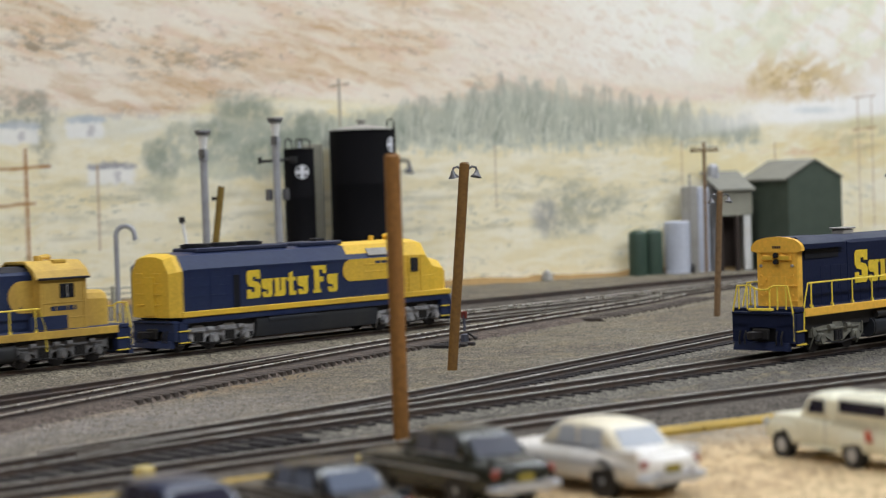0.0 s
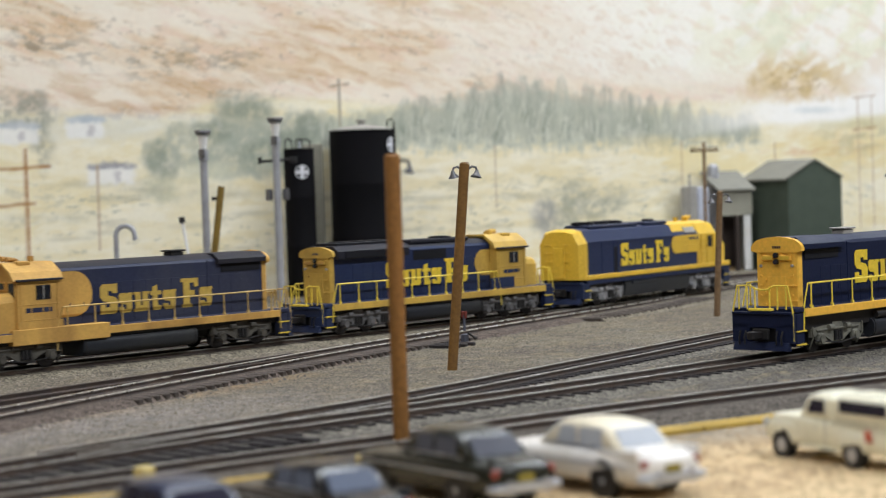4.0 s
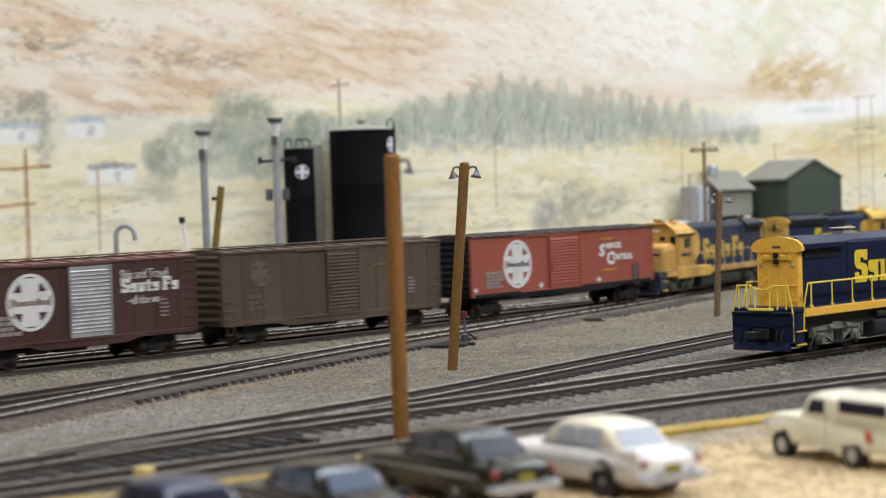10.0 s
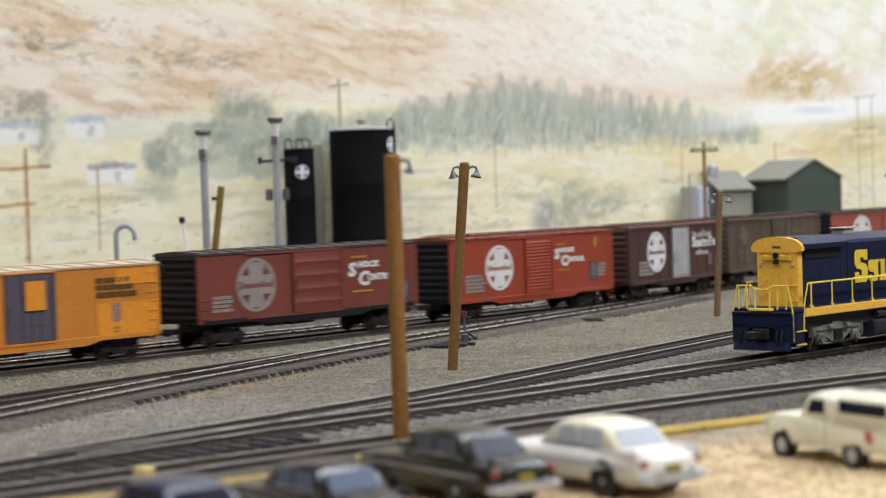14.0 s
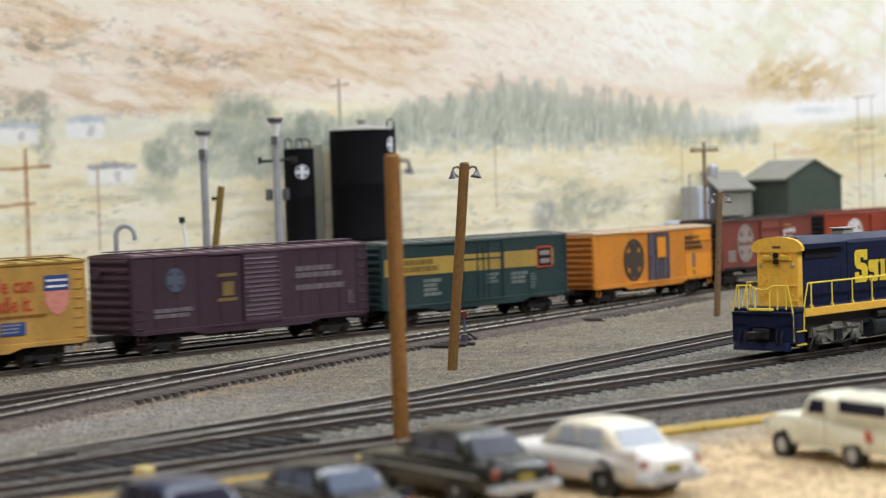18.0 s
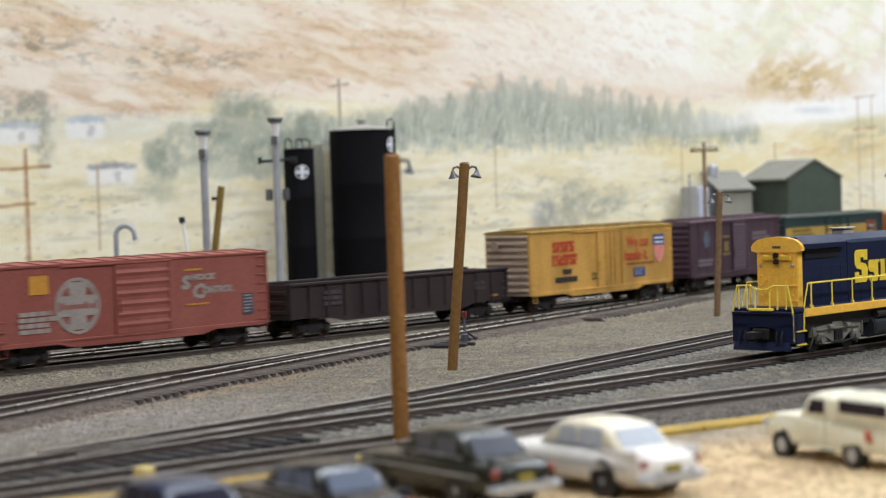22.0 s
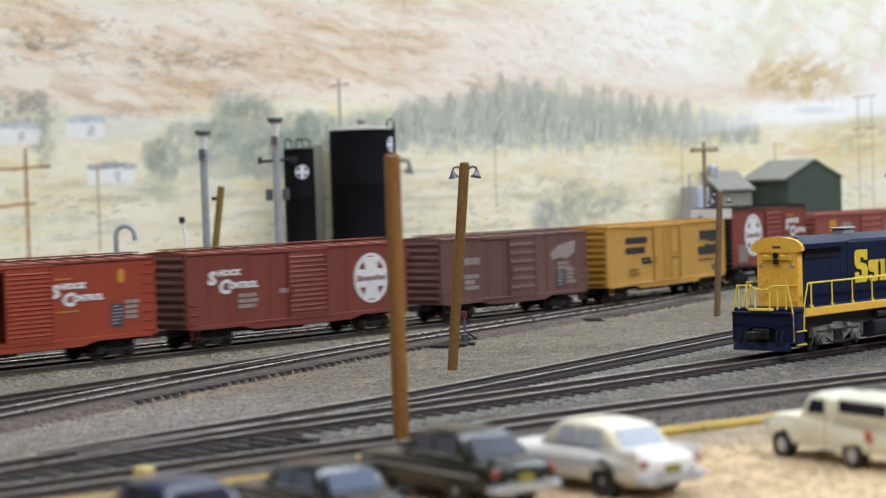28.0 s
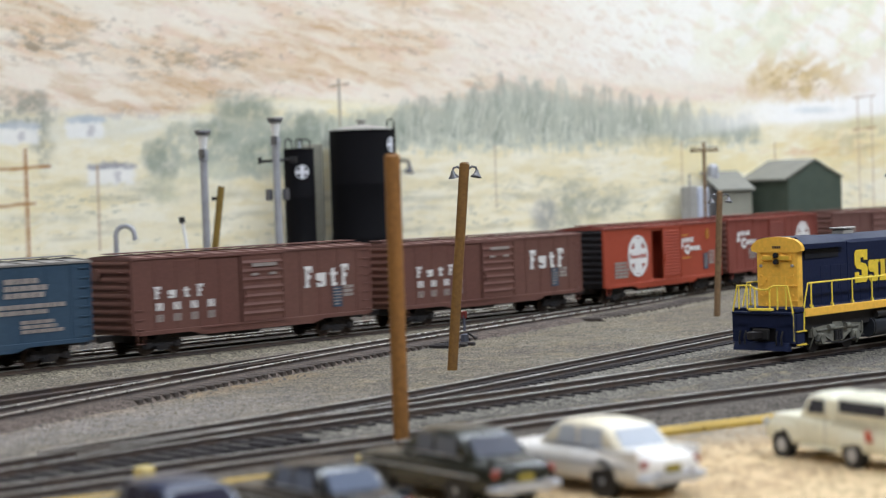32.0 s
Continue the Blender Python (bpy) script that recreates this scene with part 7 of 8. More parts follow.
# ---- things beyond the main line ----
PIPE = paint("galvanised_pipe", "a6a6ab", 0.5, 0.2, dirt="6a6660", dirt_amount=0.4)
LAMP_METAL = paint("lamp_shade_metal", "6f6e72", 0.35, 0.6, dirt="4a4844", dirt_amount=0.4)
WHITE_ROD = paint("white_rod", "eceae8", 0.5, dirt_amount=0.1)
OLIVE_POLE = paint("olive_pole", "7d6428", 0.65, grain=0.2, dirt="5d4a20", dirt_amount=0.4)
EMBLEM_WHITE = paint("emblem_white", "d8d8de", 0.5, dirt_amount=0.2)
TRIM_BLUE = paint("pale_trim", "b9bcc8", 0.6, dirt_amount=0.2)
SHADE_GREY = paint("shade_grey", "9a9789", 0.7, dirt="8c887c", dirt_amount=0.4)
ROOF_TAR = paint("roof_tar", "7a786f", 0.85, dirt="6d6b66", dirt_amount=0.4)
DARK_INSIDE = paint("dark_timber", "3a2f2a", 0.85, dirt_amount=0.3)
OLD_POLE = paint("grey_brown_pole", "7a6044", 0.8, grain=0.25, dirt="4c3b2a", dirt_amount=0.5, streak=0.15)
OIL_GREEN = paint("oil_tank_green", "34463a", 0.5, dirt="26332a", dirt_amount=0.4)


def on_drum(cx, cz, r, R, shift, material, parent, y0):
    """A round emblem bent on a drum of radius R, turned by shift degrees."""
    s = S()
    n = 20
    def p(u, v, out):
        a = math.radians(shift) + u / R - math.pi / 2
        return ((R + out) * math.cos(a), (R + out) * math.sin(a), cz + v)
    for r0, r1 in ((r * 0.86, r), ):
        ids = [s.ring([p(q * math.cos(2 * math.pi * i / n), q * math.sin(2 * math.pi * i / n), d) for i in range(n)]) for q, d in ((r1, 0.0), (r1, 0.03), (r0, 0.03), (r0, 0.0))]
        for a, b in zip(ids, ids[1:]):
            for i in range(n):
                s.f.append([a[i], a[(i + 1) % n], b[(i + 1) % n], b[i]])
    for u0, u1, v0, v1 in ((-r * 0.3, r * 0.3, r * 0.2, r * 0.9), (-r * 0.26, r * 0.26, -r * 0.9, -r * 0.2), (-r * 0.9, r * 0.9, -r * 0.24, r * 0.24)):
        low, high = (s.ring([p(u0 + (u1 - u0) * k / 6, v, 0.034) for k in range(7)]) for v in (v0, v1))
        s.f += [[low[k], low[k + 1], high[k + 1], high[k]] for k in range(6)]
    return part("emblem", s, material, parent, "white round emblem")


def hoop(parent, x, y, z, w, h, material, turn=0):
    part("railing", S().tube([(-w / 2, 0, 0), (-w / 2, 0, h * 0.8), (-w / 4, 0, h), (w / 4, 0, h), (w / 2, 0, h * 0.8), (w / 2, 0, 0)], 0.05, 6), material, parent, m=at(x, y, z, turn))


def tank(name, label, x, y, r, top, emblem_r, emblem_z, emblem_turn, cone):
    t = base(name, at(x, y, -0.42), label, "tank", "storage tanks")
    h = top + 0.42
    part("shell", S().turn([(r, 0.0), (r, h * 0.33), (r + 0.015, h * 0.335), (r + 0.015, h * 0.35), (r, h * 0.355), (r, h * 0.66), (r + 0.015, h * 0.665), (r + 0.015, h * 0.68), (r, h * 0.685), (r, h - 0.1), (r + 0.05, h - 0.08), (r + 0.05, h)], n=40), TANK, t, angle=0.35)
    if cone:
        part("cone_roof", S().turn([(r + 0.09, h), (r + 0.05, h + 0.06), (r * 0.5, h + 0.32), (0.3, h + 0.45)], n=40), GREY, t, "grey shallow cone roof")
        part("hatch", S().cyl((0, 0, h + 0.42), (0, 0, h + 0.7), 0.3, n=14).cyl((0, 0, h + 0.7), (0, 0, h + 0.78), 0.42, n=14), GREY, t)
    else:
        part("lid", S().cyl((0, 0, h), (0, 0, h + 0.04), r, n=32), TANK, t)
    on_drum(0, emblem_z + 0.42, emblem_r, r, emblem_turn, EMBLEM_WHITE, t, 0)
    return t, h


big, hb = tank("storage_tank", "tall black oil storage tank with grey roof", 106.6, 31.6, 2.42, 11.75, 0.58, 10.6, 17, True)
lad = math.radians(24 - 90)
part("ladder", S().tube([(2.5 * math.cos(lad), 2.5 * math.sin(lad), 0), (2.5 * math.cos(lad), 2.5 * math.sin(lad), hb + 0.2)], 0.07, 6).tube([(2.5 * math.cos(lad + 0.16), 2.5 * math.sin(lad + 0.16), 0), (2.5 * math.cos(lad + 0.16), 2.5 * math.sin(lad + 0.16), hb + 0.2)], 0.07, 6), BLACK, big)
hoop(big, 2.3 * math.cos(lad), 2.3 * math.sin(lad), hb, 0.5, 0.75, BLACK, -48)
small, hs = tank("sand_tank", "slim black tank with a white emblem", 101.7, 33.4, 1.12, 10.45, 0.52, 8.75, -34, False)
hoop(small, -0.55, 0.5, hs, 0.5, 0.75, BLACK, -48)
hoop(small, 0.05, 0.0, hs, 0.5, 0.75, BLACK, -48)
hoop(small, 0.25, -0.35, hs, 0.85, 0.7, BLACK, -48)

duct = base("grey_duct", at(104.9, 35.3, -0.42), "flat grey standing duct between the tanks", "duct")
part("body", S().box(-0.85, 0.85, -0.5, 0.5, 0, 11.3, 0.04), SHADE_GREY, duct, m=at(0, 0, 0, -44))
part("trim", S().box(-0.98, -0.8, -0.58, -0.4, 0, 11.6, 0.02), TRIM_BLUE, duct, m=at(0, 0, 0, -44))


def light_tower(x, y, top, label, arms):
    t = base("light_tower", at(x, y, -0.42), label, "light tower", "yard light towers")
    h = top + 0.42
    part("column", S().cyl((0, 0, 0), (0, 0, h - 1.7), 0.26, n=16), PIPE, t)
    part("neck", S().cyl((0, 0, h - 2.05), (0, 0, h - 1.85), 0.34, n=16).cyl((0, 0, h - 1.75), (0, 0, h - 1.4), 0.36, n=16).cyl((0, 0, h - 1.4), (0, 0, h - 0.4), 0.2, n=12), PIPE, t)
    part("lantern", S().turn([(0.24, h - 1.3), (0.28, h - 0.9), (0.36, h - 0.35)], n=16), WHITE, t, "pale conical lantern")
    part("cap", S().turn([(0.42, h - 0.36), (0.52, h - 0.3), (0.52, h - 0.18), (0.6, h - 0.12), (0.55, h)], n=18), LAMP_METAL, t)
    part("strap", S().box(-0.36, -0.2, -0.36, 0.1, h - 1.9, h - 1.3, 0.02), LAMP_METAL, t)
    if arms:
        part("cross_arm", S().tube([(-0.85, 0.85, h - 3.05), (0.95, -0.95, h - 2.95)], 0.1, 8), BLACK, t)
        for q in (-0.8, 0.75, 0.95):
            part("insulator", S().cyl((q, -q, h - 3.2), (q, -q, h - 2.75), 0.14, n=8), BLACK, t)
        for q in (-0.4, 0.42):
            part("junction_box", S().box(q - 0.2, q + 0.2, -0.2 - q, 0.2 - q, h - 5.8, h - 5.0, 0.04), LAMP_METAL, t)
    return t


light_tower(90.9, 31.8, 11.75, "grey standing light tower with a round cap", False)
light_tower(96.0, 29.9, 12.55, "grey light tower with cross arm and boxes", True)

p = base("leaning_pole", at(89.9, 30.7, -0.42), "olive wooden pole leaning slightly", "pole")
part("shaft", S().tube([(0, 0, 0), (1.0, -0.6, 8.25)], 0.24, 10), OLIVE_POLE, p)
part("bracket", S().box(0.5, 0.82, -0.45, -0.1, 7.3, 7.55, 0.03), BLACK, p)

hk = base("water_column", at(83.5, 32.5, -0.42), "grey water standpipe with a curved spout", "standpipe")
hp = [(0, 0, 0), (0, 0, 5.2)] + [(0.62 * (1 - math.cos(math.pi * k / 8)) * 0.66, -0.62 * (1 - math.cos(math.pi * k / 8)) * 0.75, 5.2 + 0.62 * math.sin(math.pi * k / 8)) for k in range(1, 9)]
part("pipe", S().tube(hp + [(hp[-1][0] + 0.03, hp[-1][1] - 0.03, 4.85)], 0.17, 10), PIPE, hk)
fc = base("fuel_crane", at(83.2, 30.6, -0.42), "small fuelling arm with a hanging nozzle", "fuel crane")
part("post", S().tube([(0, 0, 0), (0, 0, 3.1), (0.15, -0.15, 3.25), (0.75, -0.8, 3.3), (0.9, -0.95, 3.0)], 0.12, 8), LAMP_METAL, fc)
part("hose", S().tube([(0.9, -0.95, 3.0), (0.7, -0.75, 2.2), (0.4, -0.4, 1.0)], 0.11, 8), BLACK, fc)
part("nozzle", S().cyl((0.42, -0.42, 1.2), (0.36, -0.36, 0.4), 0.22, 0.16, 10), BLACK, fc)
wr = base("white_rod", at(89.4, 31.25, -0.42), "white leaning rod with a black cap", "rod")
part("shaft", S().tube([(0, 0, 0), (-0.6, 0.6, 5.9)], 0.11, 8), WHITE_ROD, wr)
part("cap", S().cyl((-0.595, 0.595, 5.85), (-0.64, 0.64, 6.25), 0.2, n=10), BLACK, wr)

fn = base("pipe_fence", at(0, 0), "low grey pipe fence before the backdrop", "fence")
for i in range(9):
    u = -37 + i * 2.0
    x, y = wall_point(u, 4.0)
    part("fence_post", S().box(-0.1, 0.1, -0.1, 0.1, -0.42, 1.15), SHADE_GREY, fn, m=at(x, y))
for z in (0.25, 0.62, 1.0):
    part("fence_rail", S().tube([(*wall_point(-37.5, 4.0), z), (*wall_point(-20.5, 4.0), z)], 0.06, 6), SHADE_GREY, fn)
x, y = wall_point(-38.2, 4.6)
sh = base("green_shed", at(x, y, -0.42, -20.8), "small green shed with a pale flat roof", "shed")
part("body", S().box(-2.2, 1.6, -1.2, 1.2, 0, 1.75, 0.02), OIL_GREEN, sh)
part("roof", S().box(-2.4, 1.8, -1.4, 1.4, 1.75, 1.95, 0.02), GREY, sh)

# green shed, lean-to, silos and drums by the backdrop
TURN = math.degrees(math.atan2(WALL_DIR.y, WALL_DIR.x))
bn = base("engine_shed", at(140.1, 15.2, -0.42, TURN), "dark green gabled metal shed with grey roof", "shed")
part("wall", S().prism([(0, 0), (5.6, 0), (5.6, 7.55), (2.8, 8.95), (0, 7.55)], "y", 0, 0.15), GREEN, bn)
part("wall", S().prism([(0, 0), (5.6, 0), (5.6, 7.55), (2.8, 8.95), (0, 7.55)], "y", 6.8, 6.95), GREEN, bn)
for x in (0, 5.45):
    s = S().box(x, x + 0.15, 0.15, 6.8, 0, 7.6)
    part("wall", s, GREEN, bn)
s = S()
for k in range(14):
    s.box(-0.03, 0.0, 0.2 + k * 0.42, 0.26 + k * 0.42, 0, 7.5)
part("siding_ribs", s, GREEN, bn)
s = S()
for k in range(13):
    s.box(0.2 + k * 0.43, 0.25 + k * 0.43, -0.03, 0.0, 0, 7.45)
part("siding_ribs", s, GREEN, bn)
for q in (((-0.35, 7.38), (-0.3, 7.55), (2.8, 9.12), (2.8, 8.97)), ((5.72, 7.45), (5.7, 7.62), (2.8, 9.12), (2.8, 8.97))):
    part("roof", S().prism(list(q), "y", -0.1, 7.1), ROOF_TAR, bn, "grey tarred roof slope")
ln = base("lean_to", at(137.1, 20.0, -0.42, TURN), "grey lean-to shed with dark open front", "shed")
part("front_wall", S().box(0, 3.4, 0, 0.15, 4.6, 6.7), SHADE_GREY, ln)
part("back_wall", S().box(0, 3.4, 1.9, 2.05, 0, 7.3), DARK_INSIDE, ln)
for x in (0.0, 1.7):
    part("post", S().box(x, x + 0.35, 0, 0.3, 0, 4.6), DARK_INSIDE, ln)
part("post", S().box(2.6, 3.25, 0, 0.3, 0, 4.6, 0.05), WHITE, ln)
part("side_wall", S().box(3.25, 3.4, 0.15, 1.9, 0, 6.7), SHADE_GREY, ln)
part("roof", S().prism([(-0.3, 6.65), (-0.3, 6.8), (2.2, 8.35), (2.2, 8.2)], "x", -0.3, 3.6), ROOF_TAR, ln)


def standing_tank(name, label, x, y, r, h, material, dome=0.25, group=""):
    t = base(name, at(x, y, -0.42), label, "tank", group)
    prof = [(r, 0), (r, h - r * dome)] + [(r * math.cos(a), h - r * dome + r * dome * math.sin(a)) for a in (0.3, 0.6, 0.9, 1.2, 1.45)]
    part("shell", S().turn(prof, n=28), material, t)
    part("base_ring", S().turn([(r + 0.06, 0), (r + 0.06, 0.18), (r, 0.2)], n=28), material, t)
    return t


standing_tank("silo", "pale blue-grey standing silo", *wall_point(19.9, 1.3), 0.72, 7.2, GREY, 0.2)
standing_tank("silo", "tall white standing silo", *wall_point(20.9, 1.6), 0.62, 7.1, TRIM_BLUE, 0.2)
standing_tank("pressure_vessel", "silver round-topped pressure vessel", *wall_point(22.6, 1.0), 0.5, 9.0, PIPE, 0.9)
white = standing_tank("round_tank", "squat white round tank", *wall_point(18.3, 1.7), 1.08, 4.35, TRIM_BLUE, 0.12)
part("manhole", S().cyl((0.55, -1.3, 0.35), (0.4, -1.05, 0.35), 0.38, n=12), BLACK, white)
for u in (14.4, 15.9):
    standing_tank("oil_drum_tank", "dark green upright tank with rounded top", *wall_point(u, 1.7), 0.76, 3.75, OIL_GREEN, 0.5, "green oil tanks")
hoopx, hoopy = wall_point(20.2, 2.1)
lb = base("pipe_bracket", at(hoopx, hoopy, -0.42), "grey pipe frame beside the silos", "pipe frame")
part("frame", S().tube([(-0.7, 0.3, 0), (-0.7, 0.3, 8.2), (0.6, -0.2, 8.2), (0.6, -0.2, 0)], 0.08, 8), GREY, lb)
tp = base("telegraph_pole", at(*wall_point(20.3, 2.9), -0.42), "dark wooden telegraph pole with one cross arm", "pole")
part("shaft", S().tube([(0, 0, 0), (0.05, -0.05, 10.75)], 0.14, 10), OLD_POLE, tp)
part("cross_arm", S().box(-1.25, 1.25, -0.3, -0.14, 9.95, 10.15, 0.02), OLD_POLE, tp, m=at(0, 0, 0, TURN - 12))
for q in (-1.1, -0.8, -0.4, 0.4, 0.8, 1.1):
    part("insulator", S().cyl((q, -0.22, 10.12), (q, -0.22, 10.4), 0.07, n=8), DARK_INSIDE, tp, m=at(0, 0, 0, TURN - 12))
rk = S()
for x, r in ((0, 0.52), (0.55, 0.34), (1.9, 0.3)):
    rk.turn([(r * 0.9, -0.5), (r, 0.1), (r * 0.75, 0.6 * r + 0.3), (r * 0.2, r + 0.35)], x, 0.1 * x, 7)
tagged(part("boulder", rk, GREY, None, "", at(*wall_point(6.0, 1.2), -0.42, 20), 0.2), "grey boulder heap at the foot of the backdrop", "rock")
BANK = paint("ochre_bank", "8f7248", 0.95, grain=0.3, dirt="7a6242", dirt_amount=0.5, dirt_scale=4)
s = S()
rows = []
r = random.Random(2)
for k in range(90):
    u = -46 + k * 1.1
    hgt = 0.2 + 0.22 * r.random()
    p = [wall_point(u, 0.02), wall_point(u, 0.5), wall_point(u, 1.3 + 0.4 * r.random())]
    rows.append(s.ring([(*p[0], hgt - 0.3), (*p[1], hgt - 0.42), (*p[2], -0.5), (*p[0], -0.7)]))
tagged(part("dirt_bank", s.skin(rows), BANK), "low ochre dirt bank along the backdrop's foot", "bank", kind="structure")

# ---- the yard's lamp poles ----
def lamp_pole(x, y, lean, height, r, label, lamps, big=0.75, material=POLE):
    t = base("lamp_pole", at(x, y, -0.45), label, "lamp pole", "yard lamp poles")
    top = Vector((lean[0], lean[1], height + 0.45))
    part("shaft", S().tube([(0, 0, 0), top * 0.5, top], r, 14), material, t)
    part("pole_top", S().cyl(top, top + Vector((0, 0, 0.06)), r, r * 0.7, 14), material, t)
    for side in lamps:
        d = Vector((0.658, -0.753, 0)) * side
        q = top - Vector((0, 0, 0.32))
        arm = [q, q + d * 0.3 + Vector((0, 0, 0.2)), q + d * 0.46 + Vector((0, 0, 0.15)), q + d * 0.5 + Vector((0, 0, 0.0))]
        part("lamp_arm", S().tube(arm, 0.05, 8), LAMP_METAL, t)
        e = arm[-1]
        part("lamp_shade", S().turn([(q * big, z * big) for q, z in ((0.07, 0.06), (0.10, 0.0), (0.16, -0.14), (0.29, -0.30), (0.31, -0.34), (0.27, -0.32), (0.12, -0.12))], n=16), LAMP_METAL, t, "small grey bell-shaped lamp shade", m=Matrix.Translation(e * K) @ Matrix.Rotation(radians(14 * side), 4, "Y"))
    return t


lamp_pole(60.84, -16.4, (0.52, -0.6), 8.1, 0.21, "leaning brown wooden pole with two bell lamps", (-1, 1), 0.75, POLE_OLIVE)
lamp_pole(41.4, -31.28, (0.0, 0.0), 8.05, 0.235, "brown wooden lamp pole beside the parked cars", (1,), 0.5, POLE_RED)
lamp_pole(90.98, -9.7, (0.22, -0.26), 6.45, 0.17, "brown wooden lamp pole beyond the yard", (-1, 1), 0.75, OLD_POLE)
lamp_pole(101.6, -15.2, (0.0, 0.0), 7.6, 0.17, "brown wooden lamp pole behind the parked locomotive", (-1, 1))

STAND_BLUE = paint("stand_slate", "4c4e5a", 0.6, dirt="35332f", dirt_amount=0.4)
ss = base("switch_stand", at(72.1, -7.5, -0.42), "low switch stand with a red target", "switch stand")
part("stand", S().box(-0.16, 0.16, -0.14, 0.14, 0, 0.45, 0.04).cyl((0, 0, 0.6), (0, 0, 1.35), 0.07, n=8), STAND_BLUE, ss)
part("target", S().box(-0.05, 0.05, -0.16, 0.16, 1.2, 1.55, 0.02), paint("target_red", "6e2c24", 0.6), ss)
part("lever", S().tube([(0, -0.2, 0.5), (0.35, -0.45, 0.2)], 0.05, 6), BLACK, ss)
hb_ = base("switch_timbers", at(69.6, -8.5, -0.42, 14), "dark long switch timbers beside the rails", "timbers")
for k in range(3):
    part("timber", S().box(-0.8 + k * 0.8, -0.52 + k * 0.8, -1.0, 1.1, -0.05, 0.2, 0.03), TIE, hb_)
# ---- road vehicles in the car park ----
CREAM = paint("cream_enamel", "e6e2cc", 0.25, grain=0.03, dirt="c4bd9c", dirt_amount=0.3, bump=0.03, spec=0.5)
IVORY = paint("ivory_enamel", "dcd8d4", 0.28, grain=0.03, dirt="c4b89c", dirt_amount=0.4, bump=0.03, spec=0.5)
CHARCOAL = paint("charcoal_enamel", "1c1d16", 0.24, grain=0.04, dirt="2c2c24", dirt_amount=0.3, bump=0.02, spec=0.5)
COAL = paint("black_enamel", "0e0f15", 0.18, grain=0.03, dirt="1a1b24", dirt_amount=0.3, bump=0.01, spec=0.6)
NAVY = paint("navy_enamel", "262d44", 0.3, grain=0.03, dirt="3a4052", dirt_amount=0.3, bump=0.02, spec=0.5)
TYRE = paint("tyre_rubber", "17171b", 0.8, dirt="2c2926", dirt_amount=0.3)
CHROME = paint("chrome_trim", "b9bcc4", 0.3, 0.6, grain=0.02, dirt_amount=0.1, bump=0.02)
PANE = paint("car_window", "b4b8c0", 0.12, grain=0.02, dirt_amount=0.1, bump=0.0, spec=0.7)
PANE_DARK = paint("dark_car_window", "1d1c30", 0.12, grain=0.02, dirt_amount=0.1, bump=0.0, spec=0.7)
TAIL = paint("tail_lamp_red", "86382c", 0.35, dirt_amount=0.1)
CAR_TURN = math.degrees(math.atan2(CURB_NORMAL.y, CURB_NORMAL.x))


def smooth_body(stations, power=2.6, n=20):
    """Stations along x: (x, half width, bottom, top); rounded cross-sections."""
    s = S()
    rows = []
    for x, w, b, t in stations:
        c, h = (b + t) / 2, (t - b) / 2
        pts = []
        for k in range(n):
            a = 2 * math.pi * k / n
            ca, sa = math.cos(a), math.sin(a)
            pts.append((x, w * math.copysign(abs(ca) ** (2 / power), ca), c + h * math.copysign(abs(sa) ** (2 / power), sa)))
        rows.append(s.ring(pts))
    return s.skin(rows)


def wheels(parent, xs, y, r=0.34, inset=0.0):
    tyre = S()
    n = 20
    rows = [tyre.ring([(q * math.cos(2 * math.pi * i / n), t, q * math.sin(2 * math.pi * i / n)) for i in range(n)]) for q, t in ((r * 0.6, -0.1), (r * 0.93, -0.1), (r, -0.06), (r, 0.06), (r * 0.93, 0.1), (r * 0.6, 0.1))]
    tm = tyre.skin(rows).mesh("tyre", TYRE)
    hub = S().cyl((0, -0.115, 0), (0, 0.115, 0), r * 0.58, n=16).cyl((0, -0.14, 0), (0, 0.14, 0), r * 0.2, n=10).mesh("hub_cap", CHROME)
    for x in xs:
        for yy in (-y, y):
            w = part("wheel", tm, TYRE, parent, m=at(x, yy, r))
            part("hub_cap", hub, CHROME, w)
            # a solid black disc stands in for the shade inside the arch
            part("wheel_well_shade", S().cyl((x, yy - 0.125 + inset * (1 if yy < 0 else -1), r + 0.03), (x, yy + 0.125 + inset * (1 if yy < 0 else -1), r + 0.04), r * 1.22, n=18), BLACK, parent)


def place(ob, x, y, turn=0.0, size=1.0):
    ob.matrix_basis = at(x, y, -0.05, CAR_TURN + turn) @ Matrix.Scale(size, 4)


def glass_panel(parent, pts, material, name="window"):
    """A thin pane over four corner points."""
    s = S()
    v = [Vector(p) for p in pts]
    nrm = (v[1] - v[0]).cross(v[3] - v[0]).normalized() * 0.012
    a = s.ring([p + nrm for p in v])
    b = s.ring([p - nrm for p in v])
    s.f += [a, b[::-1]] + [[a[i], b[i], b[(i + 1) % 4], a[(i + 1) % 4]] for i in range(4)]
    return part(name, s, material, parent)


